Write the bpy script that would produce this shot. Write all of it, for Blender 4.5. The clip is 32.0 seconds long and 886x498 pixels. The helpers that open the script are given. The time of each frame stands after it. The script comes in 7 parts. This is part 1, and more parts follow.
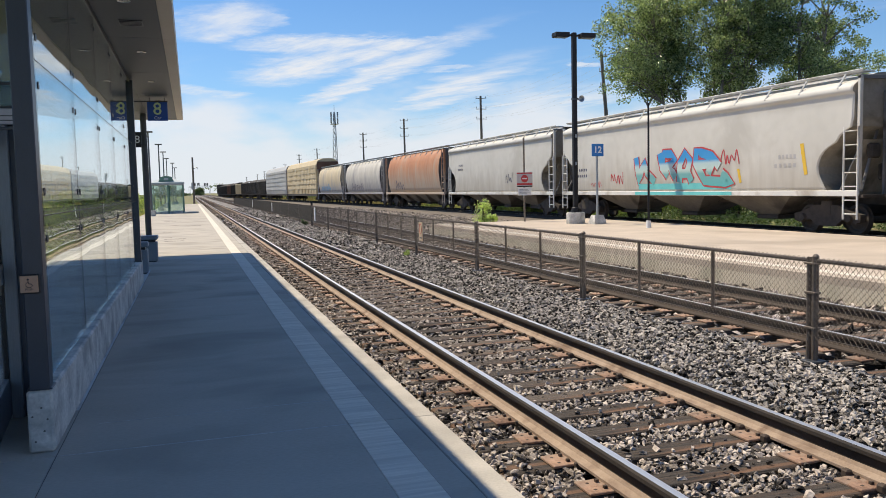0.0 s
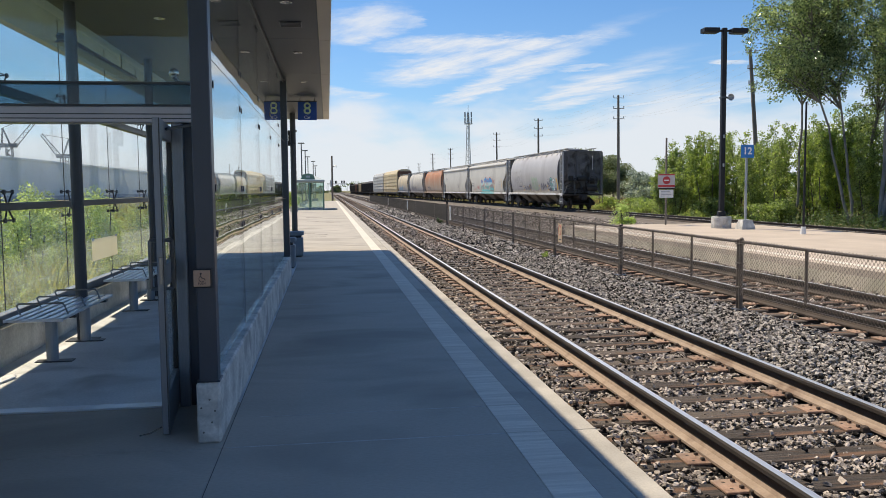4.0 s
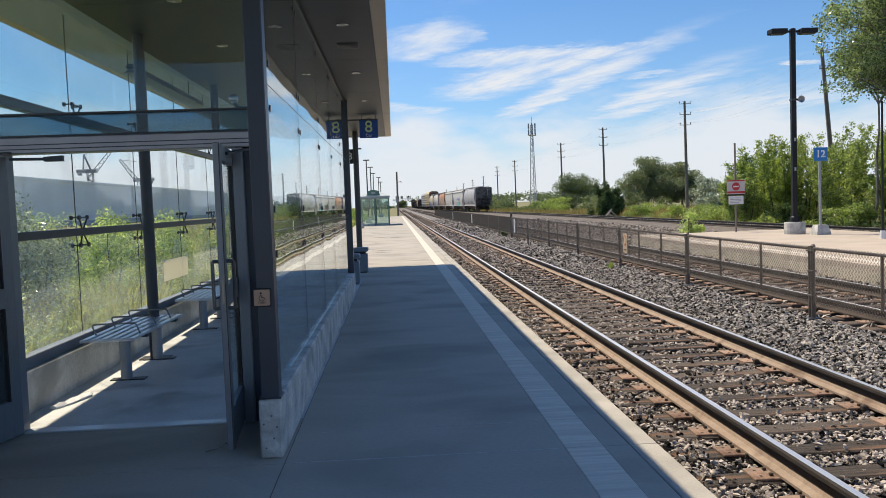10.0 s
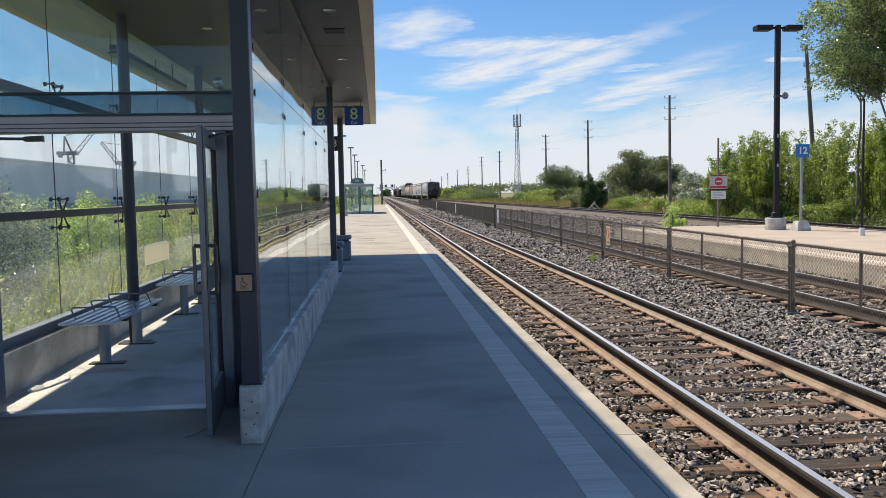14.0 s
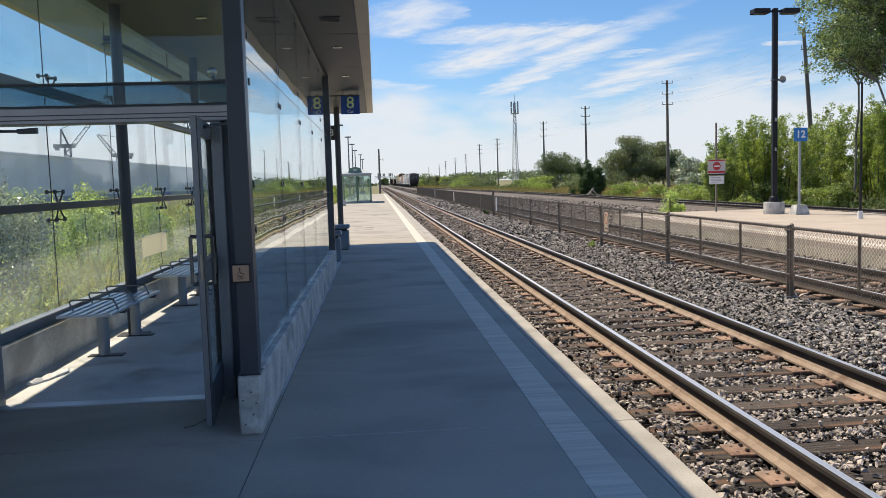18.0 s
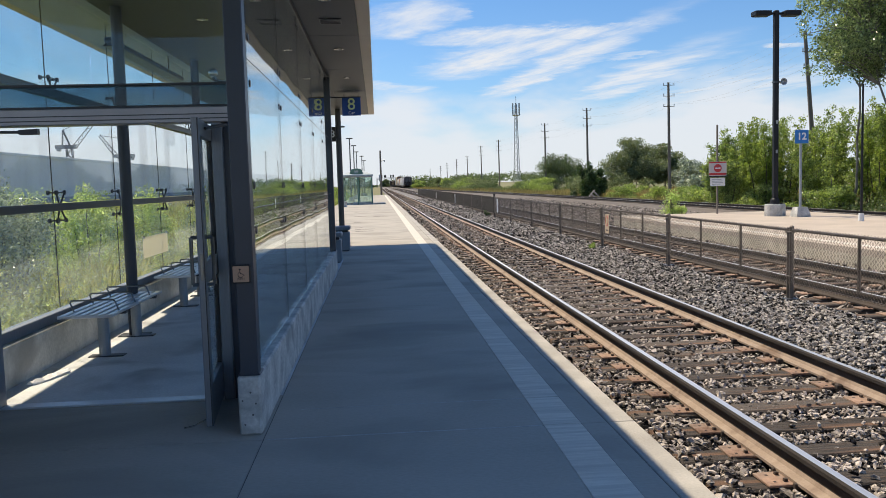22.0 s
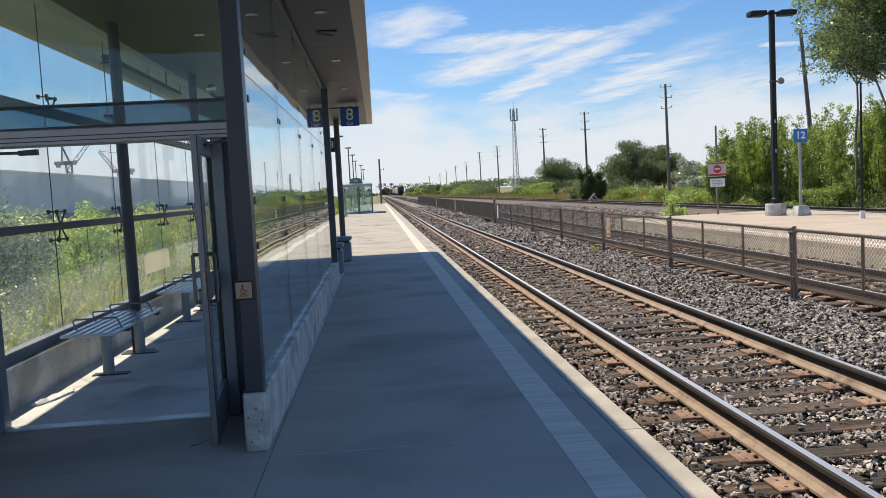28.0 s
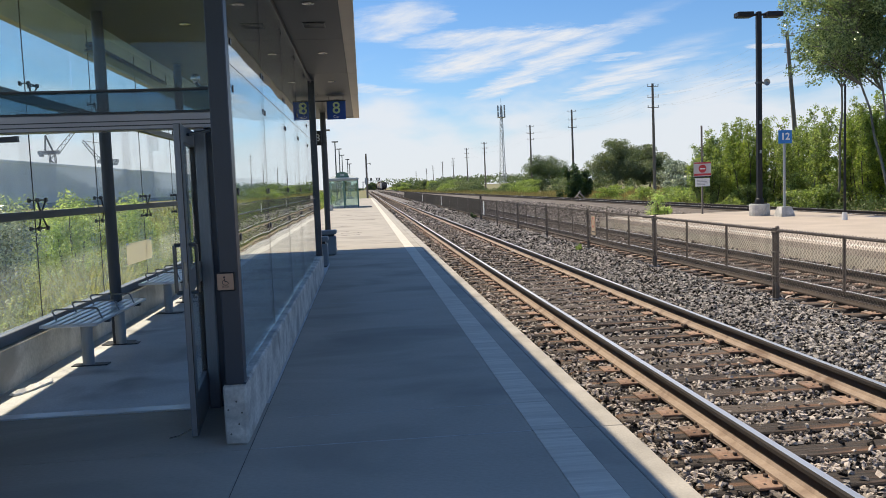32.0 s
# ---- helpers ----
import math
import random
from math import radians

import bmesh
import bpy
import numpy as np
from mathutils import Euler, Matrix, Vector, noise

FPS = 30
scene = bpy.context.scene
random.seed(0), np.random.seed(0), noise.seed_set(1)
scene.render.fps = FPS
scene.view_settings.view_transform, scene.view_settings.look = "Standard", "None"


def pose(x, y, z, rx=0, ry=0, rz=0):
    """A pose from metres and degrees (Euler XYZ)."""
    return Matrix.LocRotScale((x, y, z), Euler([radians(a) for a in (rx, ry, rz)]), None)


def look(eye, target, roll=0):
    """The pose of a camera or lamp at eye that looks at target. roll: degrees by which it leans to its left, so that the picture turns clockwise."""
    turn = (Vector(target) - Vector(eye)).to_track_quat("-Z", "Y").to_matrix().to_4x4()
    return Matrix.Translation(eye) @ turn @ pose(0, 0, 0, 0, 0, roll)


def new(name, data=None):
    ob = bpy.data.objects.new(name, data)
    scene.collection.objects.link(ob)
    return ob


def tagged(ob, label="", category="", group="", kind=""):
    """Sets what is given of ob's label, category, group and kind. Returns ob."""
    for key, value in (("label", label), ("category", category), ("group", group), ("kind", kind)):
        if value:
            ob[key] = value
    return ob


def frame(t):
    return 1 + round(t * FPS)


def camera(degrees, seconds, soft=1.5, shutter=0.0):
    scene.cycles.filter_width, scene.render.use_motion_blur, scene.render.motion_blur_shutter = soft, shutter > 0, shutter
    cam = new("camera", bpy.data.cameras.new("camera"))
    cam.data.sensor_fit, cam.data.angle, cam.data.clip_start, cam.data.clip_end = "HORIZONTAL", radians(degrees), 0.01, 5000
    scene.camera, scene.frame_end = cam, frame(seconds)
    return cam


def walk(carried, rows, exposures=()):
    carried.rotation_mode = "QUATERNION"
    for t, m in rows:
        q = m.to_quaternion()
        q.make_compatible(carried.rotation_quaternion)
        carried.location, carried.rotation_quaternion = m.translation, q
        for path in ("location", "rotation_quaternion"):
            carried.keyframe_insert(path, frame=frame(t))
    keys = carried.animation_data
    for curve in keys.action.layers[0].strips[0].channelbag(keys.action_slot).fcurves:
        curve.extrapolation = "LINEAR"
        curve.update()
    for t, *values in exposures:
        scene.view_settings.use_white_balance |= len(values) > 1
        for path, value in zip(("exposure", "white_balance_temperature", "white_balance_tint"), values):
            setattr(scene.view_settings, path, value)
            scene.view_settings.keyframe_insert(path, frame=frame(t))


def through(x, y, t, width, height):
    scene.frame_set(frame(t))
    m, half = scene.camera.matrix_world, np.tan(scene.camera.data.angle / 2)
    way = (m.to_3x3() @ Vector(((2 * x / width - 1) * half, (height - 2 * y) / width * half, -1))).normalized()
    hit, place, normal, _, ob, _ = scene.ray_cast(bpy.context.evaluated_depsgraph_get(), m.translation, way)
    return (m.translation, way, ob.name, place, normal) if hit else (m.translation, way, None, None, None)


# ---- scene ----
cam = camera(57.8, 32.0, soft=0.5)
PATH = [
    (0, (0.59, -0.136, 1.509), (1.185, 1.767, 1.356), -1.3),
    (0.5, (0.584, -0.133, 1.516), (1.182, 1.769, 1.356), -1.2),
    (1, (0.591, -0.128, 1.514), (1.181, 1.776, 1.352), -0.9),
    (1.5, (0.612, -0.153, 1.515), (1.175, 1.759, 1.353), -0.6),
    (2, (0.618, -0.184, 1.512), (1.13, 1.744, 1.356), -0.2),
    (2.5, (0.574, -0.116, 1.5), (1.025, 1.827, 1.347), 0.1),
    (3, (0.458, 0.03, 1.514), (0.849, 1.986, 1.363), 0.3),
    (3.5, (0.413, 0.106, 1.518), (0.744, 2.072, 1.368), 0.0),
    (5.5, (0.511, 0.087, 1.523), (0.686, 2.075, 1.384), -2.1),
    (6, (0.513, 0.079, 1.527), (0.654, 2.07, 1.395), -2.4),
    (6.5, (0.504, 0.061, 1.527), (0.611, 2.053, 1.397), -2.5),
    (7, (0.492, 0.057, 1.522), (0.57, 2.051, 1.391), -2.7),
    (7.5, (0.51, 0.068, 1.525), (0.575, 2.062, 1.391), -2.7),
    (8, (0.513, 0.06, 1.525), (0.575, 2.054, 1.394), -2.6),
    (8.5, (0.503, 0.067, 1.527), (0.575, 2.062, 1.404), -2.2),
    (9, (0.509, 0.059, 1.528), (0.596, 2.054, 1.413), -2.1),
    (9.5, (0.508, 0.067, 1.528), (0.61, 2.062, 1.417), -1.9),
    (10, (0.502, 0.07, 1.533), (0.62, 2.064, 1.421), -2.1),
    (10.5, (0.506, 0.081, 1.528), (0.639, 2.073, 1.411), -2.2),
    (11, (0.512, 0.079, 1.527), (0.662, 2.07, 1.401), -2.2),
    (11.5, (0.509, 0.081, 1.524), (0.673, 2.07, 1.391), -2.0),
    (12, (0.519, 0.08, 1.522), (0.688, 2.068, 1.383), -1.7),
    (12.5, (0.505, 0.07, 1.524), (0.671, 2.058, 1.384), -1.4),
    (13, (0.495, 0.081, 1.53), (0.657, 2.07, 1.39), -1.1),
    (13.5, (0.49, 0.094, 1.52), (0.65, 2.083, 1.381), -1.0),
    (14, (0.498, 0.08, 1.526), (0.657, 2.068, 1.387), -1.0),
    (14.5, (0.5, 0.071, 1.528), (0.661, 2.059, 1.386), -1.0),
    (16.5, (0.499, 0.076, 1.527), (0.662, 2.064, 1.373), -1.5),
    (17, (0.507, 0.076, 1.528), (0.666, 2.064, 1.372), -1.6),
    (17.5, (0.518, 0.085, 1.523), (0.677, 2.072, 1.361), -1.7),
    (18, (0.509, 0.095, 1.521), (0.67, 2.082, 1.353), -1.7),
    (18.5, (0.511, 0.085, 1.522), (0.676, 2.071, 1.349), -1.6),
    (19, (0.513, 0.092, 1.525), (0.68, 2.077, 1.35), -1.6),
    (19.5, (0.523, 0.094, 1.521), (0.69, 2.08, 1.345), -1.8),
    (20, (0.526, 0.072, 1.523), (0.692, 2.057, 1.35), -1.9),
    (20.5, (0.528, 0.063, 1.521), (0.691, 2.049, 1.353), -1.9),
    (21, (0.519, 0.064, 1.525), (0.68, 2.05, 1.359), -1.7),
    (21.5, (0.511, 0.067, 1.526), (0.67, 2.054, 1.361), -1.6),
    (22, (0.519, 0.077, 1.52), (0.677, 2.064, 1.356), -1.6),
    (22.5, (0.516, 0.068, 1.526), (0.675, 2.054, 1.359), -1.5),
    (23, (0.516, 0.072, 1.521), (0.676, 2.059, 1.351), -1.7),
    (23.5, (0.518, 0.071, 1.524), (0.68, 2.057, 1.348), -1.8),
    (24, (0.521, 0.077, 1.521), (0.686, 2.061, 1.336), -2.0),
    (24.5, (0.525, 0.083, 1.516), (0.694, 2.066, 1.319), -2.1),
    (26.5, (0.523, 0.084, 1.518), (0.715, 2.065, 1.318), -1.6),
    (27, (0.511, 0.084, 1.535), (0.697, 2.067, 1.356), -1.9),
    (27.5, (0.505, 0.099, 1.542), (0.677, 2.085, 1.382), -2.5),
    (28, (0.511, 0.101, 1.546), (0.667, 2.089, 1.399), -3.0),
    (28.5, (0.512, 0.104, 1.549), (0.66, 2.093, 1.408), -3.3),
    (29, (0.518, 0.105, 1.546), (0.667, 2.095, 1.407), -3.3),
    (29.5, (0.523, 0.11, 1.544), (0.682, 2.099, 1.404), -3.2),
    (30, (0.516, 0.111, 1.544), (0.685, 2.099, 1.401), -2.9),
    (30.5, (0.52, 0.111, 1.542), (0.696, 2.098, 1.395), -2.6),
    (31, (0.522, 0.104, 1.545), (0.702, 2.09, 1.392), -2.4),
    (31.5, (0.516, 0.101, 1.538), (0.702, 2.086, 1.381), -2.2),
    (32, (0.523, 0.114, 1.534), (0.714, 2.098, 1.375), -2.1),
]
walk(cam, [(t, look(eye, target, roll)) for t, eye, target, roll in PATH])

# ---- light ----
SUN_WAY = Vector((0.39, -0.47, -1.0))
sun = new("sun", bpy.data.lights.new("sun", "SUN"))
sun.data.energy, sun.data.angle, sun.data.color = 5.7, radians(0.55), (1.0, 0.875, 0.67)
sun.matrix_world = look((-20, 30, 60), Vector((-20, 30, 60)) + SUN_WAY)


CLOUD_SHIFT, SKY_TONE = (3.3, 1.7, 0), (0.615, 0.90, 1.18, 1)
# cirrus streaks on the cloud plane: two ends, half width, strength
CIRRUS = (((0.08, 5.5), (0.36, 4.45), 0.20, 0.8), ((0.45, 5.65), (1.2, 5.6), 0.30, 0.9), ((1.0, 5.7), (1.78, 5.35), 0.20, 1.0), ((0.72, 7.5), (1.25, 5.6), 0.32, 1.0), ((1.4, 9.5), (1.75, 5.5), 0.20, 0.95),
          ((2.76, 10.3), (2.56, 6.4), 0.30, 0.9), ((4.6, 12.0), (4.0, 7.6), 0.75, 0.8), ((3.08, 6.38), (3.32, 6.2), 0.11, 0.9), ((0.45, 4.5), (0.54, 4.9), 0.07, 0.6), ((2.0, 6.7), (2.2, 6.35), 0.10, 0.6), ((-0.1, 8.0), (0.5, 8.9), 0.25, 0.7))


def make_world():
    w = bpy.data.worlds.new("sky")
    w.use_nodes = True
    nt = w.node_tree
    nt.nodes.clear()
    N = nt.nodes.new
    L = nt.links.new
    out, bg = N("ShaderNodeOutputWorld"), N("ShaderNodeBackground")
    sky = N("ShaderNodeTexSky")
    sky.sky_type, sky.sun_disc = "NISHITA", False
    sky.sun_elevation, sky.sun_rotation = radians(58.6), radians(-39.7)
    sky.air_density, sky.dust_density, sky.ozone_density = 1.0, 0.3, 2.0
    co = N("ShaderNodeTexCoord")
    sep = N("ShaderNodeSeparateXYZ")
    L(co.outputs["Generated"], sep.inputs[0])

    def math_node(op, a, b=None, c=None):
        m = N("ShaderNodeMath")
        m.operation = op
        for i, v in enumerate((a, b, c)):
            if v is None:
                continue
            if isinstance(v, (int, float)):
                m.inputs[i].default_value = v
            else:
                L(v, m.inputs[i])
        return m.outputs[0]

    # the cloud layer is a plane high above: direction divided by its height
    zz = math_node("MAXIMUM", sep.outputs[2], 0.02)
    u, v = math_node("DIVIDE", sep.outputs[0], zz), math_node("DIVIDE", sep.outputs[1], zz)
    plane = N("ShaderNodeCombineXYZ")
    L(u, plane.inputs[0]), L(v, plane.inputs[1])
    turn, pull = N("ShaderNodeMapping"), N("ShaderNodeMapping")
    turn.inputs["Rotation"].default_value = (0, 0, radians(72))
    pull.inputs["Scale"].default_value = (0.17, 0.62, 1)
    pull.inputs["Location"].default_value = CLOUD_SHIFT
    L(plane.outputs[0], turn.inputs[0]), L(turn.outputs[0], pull.inputs[0])
    wisp = N("ShaderNodeTexNoise")
    wisp.inputs["Scale"].default_value, wisp.inputs["Detail"].default_value = 1.0, 8
    wisp.inputs["Roughness"].default_value, wisp.inputs["Distortion"].default_value = 0.6, 0.5
    L(pull.outputs[0], wisp.inputs["Vector"])
    ramp = N("ShaderNodeMapRange")
    ramp.interpolation_type = "SMOOTHSTEP"
    ramp.inputs["From Min"].default_value, ramp.inputs["From Max"].default_value = 0.52, 0.78
    L(wisp.outputs["Fac"], ramp.inputs["Value"])
    # single cirrus streaks, frayed by noise
    fray, fmul, fadd = N("ShaderNodeTexNoise"), N("ShaderNodeVectorMath"), N("ShaderNodeVectorMath")
    fray.inputs["Scale"].default_value, fray.inputs["Detail"].default_value = 1.3, 6
    fray.inputs["Roughness"].default_value = 0.65
    L(plane.outputs[0], fray.inputs["Vector"])
    fmul.operation, fadd.operation = "MULTIPLY_ADD", "ADD"
    fmul.inputs[1].default_value, fmul.inputs[2].default_value = (0.7, 1.5, 0), (-0.35, -0.75, 0)
    L(fray.outputs["Color"], fmul.inputs[0]), L(fmul.outputs[0], fadd.inputs[0]), L(plane.outputs[0], fadd.inputs[1])
    thread, tr_map = N("ShaderNodeTexNoise"), N("ShaderNodeMapping")
    tr_map.inputs["Scale"].default_value = (0.8, 2.2, 1)
    thread.inputs["Scale"].default_value, thread.inputs["Detail"].default_value = 1.6, 7
    thread.inputs["Roughness"].default_value = 0.62
    L(turn.outputs[0], tr_map.inputs[0]), L(tr_map.outputs[0], thread.inputs["Vector"])
    tmask = N("ShaderNodeMapRange")
    tmask.inputs["From Min"].default_value, tmask.inputs["From Max"].default_value = 0.24, 0.60
    L(thread.outputs["Fac"], tmask.inputs["Value"])
    streaks = 0.0
    for (ax, ay), (bx, by), half, amount in CIRRUS:
        mp = N("ShaderNodeMapping")
        mp.vector_type = "TEXTURE"
        mp.inputs["Location"].default_value = ((ax + bx) / 2, (ay + by) / 2, 0)
        mp.inputs["Rotation"].default_value = (0, 0, math.atan2(by - ay, bx - ax))
        mp.inputs["Scale"].default_value = (0.8 * math.hypot(bx - ax, by - ay), half * 1.75, 1)
        ln, mr = N("ShaderNodeVectorMath"), N("ShaderNodeMapRange")
        ln.operation = "LENGTH"
        L(fadd.outputs[0], mp.inputs[0]), L(mp.outputs[0], ln.inputs[0])
        mr.interpolation_type = "SMOOTHSTEP"
        mr.inputs["From Min"].default_value, mr.inputs["From Max"].default_value, mr.inputs["To Max"].default_value = 1.0, 0.35, amount
        L(ln.outputs["Value"], mr.inputs["Value"])
        streaks = math_node("MAXIMUM", mr.outputs[0], streaks)
    streaks = math_node("MULTIPLY", streaks, tmask.outputs[0])
    # the bank of cloud and haze low over the land, with a ragged upper rim
    rag, wide = N("ShaderNodeTexNoise"), N("ShaderNodeMapping")
    wide.inputs["Scale"].default_value = (1, 1, 2.6)
    L(co.outputs["Generated"], wide.inputs[0])
    rag.inputs["Scale"].default_value, rag.inputs["Detail"].default_value = 8.5, 9
    L(wide.outputs[0], rag.inputs["Vector"])
    low = math_node("ADD", sep.outputs[2], math_node("MULTIPLY", math_node("SUBTRACT", rag.outputs["Fac"], 0.5), 0.18))
    bank = N("ShaderNodeMapRange")
    bank.interpolation_type = "SMOOTHSTEP"
    bank.inputs["From Min"].default_value, bank.inputs["From Max"].default_value = 0.135, 0.055
    L(low, bank.inputs["Value"])
    both = math_node("MAXIMUM", math_node("MAXIMUM", streaks, math_node("MULTIPLY", ramp.outputs[0], 0.32)), math_node("MULTIPLY", bank.outputs[0], 0.9))
    veil = N("ShaderNodeMapRange")
    veil.interpolation_type = "SMOOTHSTEP"
    veil.inputs["From Min"].default_value, veil.inputs["From Max"].default_value, veil.inputs["To Max"].default_value = 0.26, 0.08, 0.08
    L(sep.outputs[2], veil.inputs["Value"])
    both = math_node("SUBTRACT", 1.0, math_node("MULTIPLY", math_node("SUBTRACT", 1.0, both), math_node("SUBTRACT", 1.0, veil.outputs[0])))
    tone = N("ShaderNodeMix")
    tone.data_type, tone.blend_type = "RGBA", "MULTIPLY"
    tone.inputs["Factor"].default_value = 1.0
    L(sky.outputs[0], tone.inputs["A"])
    tone.inputs["B"].default_value = SKY_TONE
    mix = N("ShaderNodeMix")
    mix.data_type = "RGBA"
    L(both, mix.inputs["Factor"])
    L(tone.outputs["Result"], mix.inputs["A"])
    mix.inputs["B"].default_value = (7.35, 7.6, 8.0, 1)
    L(mix.outputs["Result"], bg.inputs["Color"])
    bg.inputs["Strength"].default_value = 0.11
    L(bg.outputs[0], out.inputs[0])
    scene.world = w


make_world()
scene.view_settings.exposure = 0.0


# ---- materials ----
def surf(name, dark, light, scale=3.0, rough=0.8, metal=0.0, bump=0.2, fine=60.0, stretch=(1, 1, 1), per_piece=0.0,
         island=0.0, stain=None, stain_scale=0.6, spec=0.5, grime=None):
    """Two-scale procedural surface: broad tone, fine grain, optional stains, relief."""
    m = bpy.data.materials.new(name)
    m.use_nodes = True
    nt = m.node_tree
    N, L = nt.nodes.new, nt.links.new
    b = nt.nodes["Principled BSDF"]
    co, mp = N("ShaderNodeTexCoord"), N("ShaderNodeMapping")
    mp.inputs["Scale"].default_value = stretch
    L(co.outputs["Object"], mp.inputs[0])
    n1, n2 = N("ShaderNodeTexNoise"), N("ShaderNodeTexNoise")
    n1.inputs["Scale"].default_value, n1.inputs["Detail"].default_value = scale, 5
    n2.inputs["Scale"].default_value, n2.inputs["Detail"].default_value = fine, 3
    for n in (n1, n2):
        L(mp.outputs[0], n.inputs["Vector"])
    add = N("ShaderNodeMath")
    add.operation = "MULTIPLY_ADD"
    L(n2.outputs["Fac"], add.inputs[0])
    add.inputs[1].default_value = 0.6
    L(n1.outputs["Fac"], add.inputs[2])
    rng = N("ShaderNodeMapRange")
    rng.inputs["From Min"].default_value, rng.inputs["From Max"].default_value = 0.45, 1.15
    L(add.outputs[0], rng.inputs["Value"])
    fac = rng.outputs[0]
    for amount, node, sock in ((per_piece, "ShaderNodeObjectInfo", "Random"), (island, "ShaderNodeNewGeometry", "Random Per Island")):
        if amount:
            o, mm = N(node), N("ShaderNodeMath")
            mm.operation = "MULTIPLY_ADD"
            L(o.outputs[sock], mm.inputs[0])
            mm.inputs[1].default_value = amount
            L(fac, mm.inputs[2])
            sb = N("ShaderNodeMath")
            sb.operation = "SUBTRACT"
            sb.use_clamp = True
            L(mm.outputs[0], sb.inputs[0])
            sb.inputs[1].default_value = amount / 2
            fac = sb.outputs[0]
    mix = N("ShaderNodeMix")
    mix.data_type = "RGBA"
    mix.inputs["A"].default_value, mix.inputs["B"].default_value = (*dark, 1), (*light, 1)
    L(fac, mix.inputs["Factor"])
    col = mix.outputs["Result"]
    if stain:
        n3, r3, mx = N("ShaderNodeTexNoise"), N("ShaderNodeMapRange"), N("ShaderNodeMix")
        n3.inputs["Scale"].default_value, n3.inputs["Detail"].default_value, n3.inputs["Distortion"].default_value = stain_scale, 6, 0.6
        L(mp.outputs[0], n3.inputs["Vector"])
        r3.inputs["From Min"].default_value, r3.inputs["From Max"].default_value = 0.5, 0.68
        L(n3.outputs["Fac"], r3.inputs["Value"])
        mx.data_type = "RGBA"
        L(r3.outputs[0], mx.inputs["Factor"])
        L(col, mx.inputs["A"])
        mx.inputs["B"].default_value = (*stain, 1)
        col = mx.outputs["Result"]
    if grime:
        # road dirt thrown up over the lower body, with a ragged upper limit
        top, bottom, tone = grime
        sp, n4, ma, r4, mg = N("ShaderNodeSeparateXYZ"), N("ShaderNodeTexNoise"), N("ShaderNodeMath"), N("ShaderNodeMapRange"), N("ShaderNodeMix")
        drip = N("ShaderNodeMapping")
        drip.inputs["Scale"].default_value = (1, 1.3, 0.16)
        L(co.outputs["Object"], drip.inputs[0])
        L(co.outputs["Object"], sp.inputs[0]), L(drip.outputs[0], n4.inputs["Vector"])
        n4.inputs["Scale"].default_value, n4.inputs["Detail"].default_value = 2.0, 6
        ma.operation = "MULTIPLY_ADD"
        L(n4.outputs["Fac"], ma.inputs[0])
        ma.inputs[1].default_value = -2.6
        L(sp.outputs[2], ma.inputs[2])
        r4.inputs["From Min"].default_value, r4.inputs["From Max"].default_value = top - 1.3, bottom - 1.3
        L(ma.outputs[0], r4.inputs["Value"])
        r4.inputs["To Max"].default_value = 0.85
        mg.data_type = "RGBA"
        L(r4.outputs[0], mg.inputs["Factor"]), L(col, mg.inputs["A"])
        mg.inputs["B"].default_value = (*tone, 1)
        col = mg.outputs["Result"]
    L(col, b.inputs["Base Color"])
    b.inputs["Roughness"].default_value, b.inputs["Metallic"].default_value = rough, metal
    b.inputs["Specular IOR Level"].default_value = spec
    if bump:
        bp = N("ShaderNodeBump")
        bp.inputs["Strength"].default_value, bp.inputs["Distance"].default_value = bump, 0.01
        L(add.outputs[0], bp.inputs["Height"])
        L(bp.outputs[0], b.inputs["Normal"])
    return m


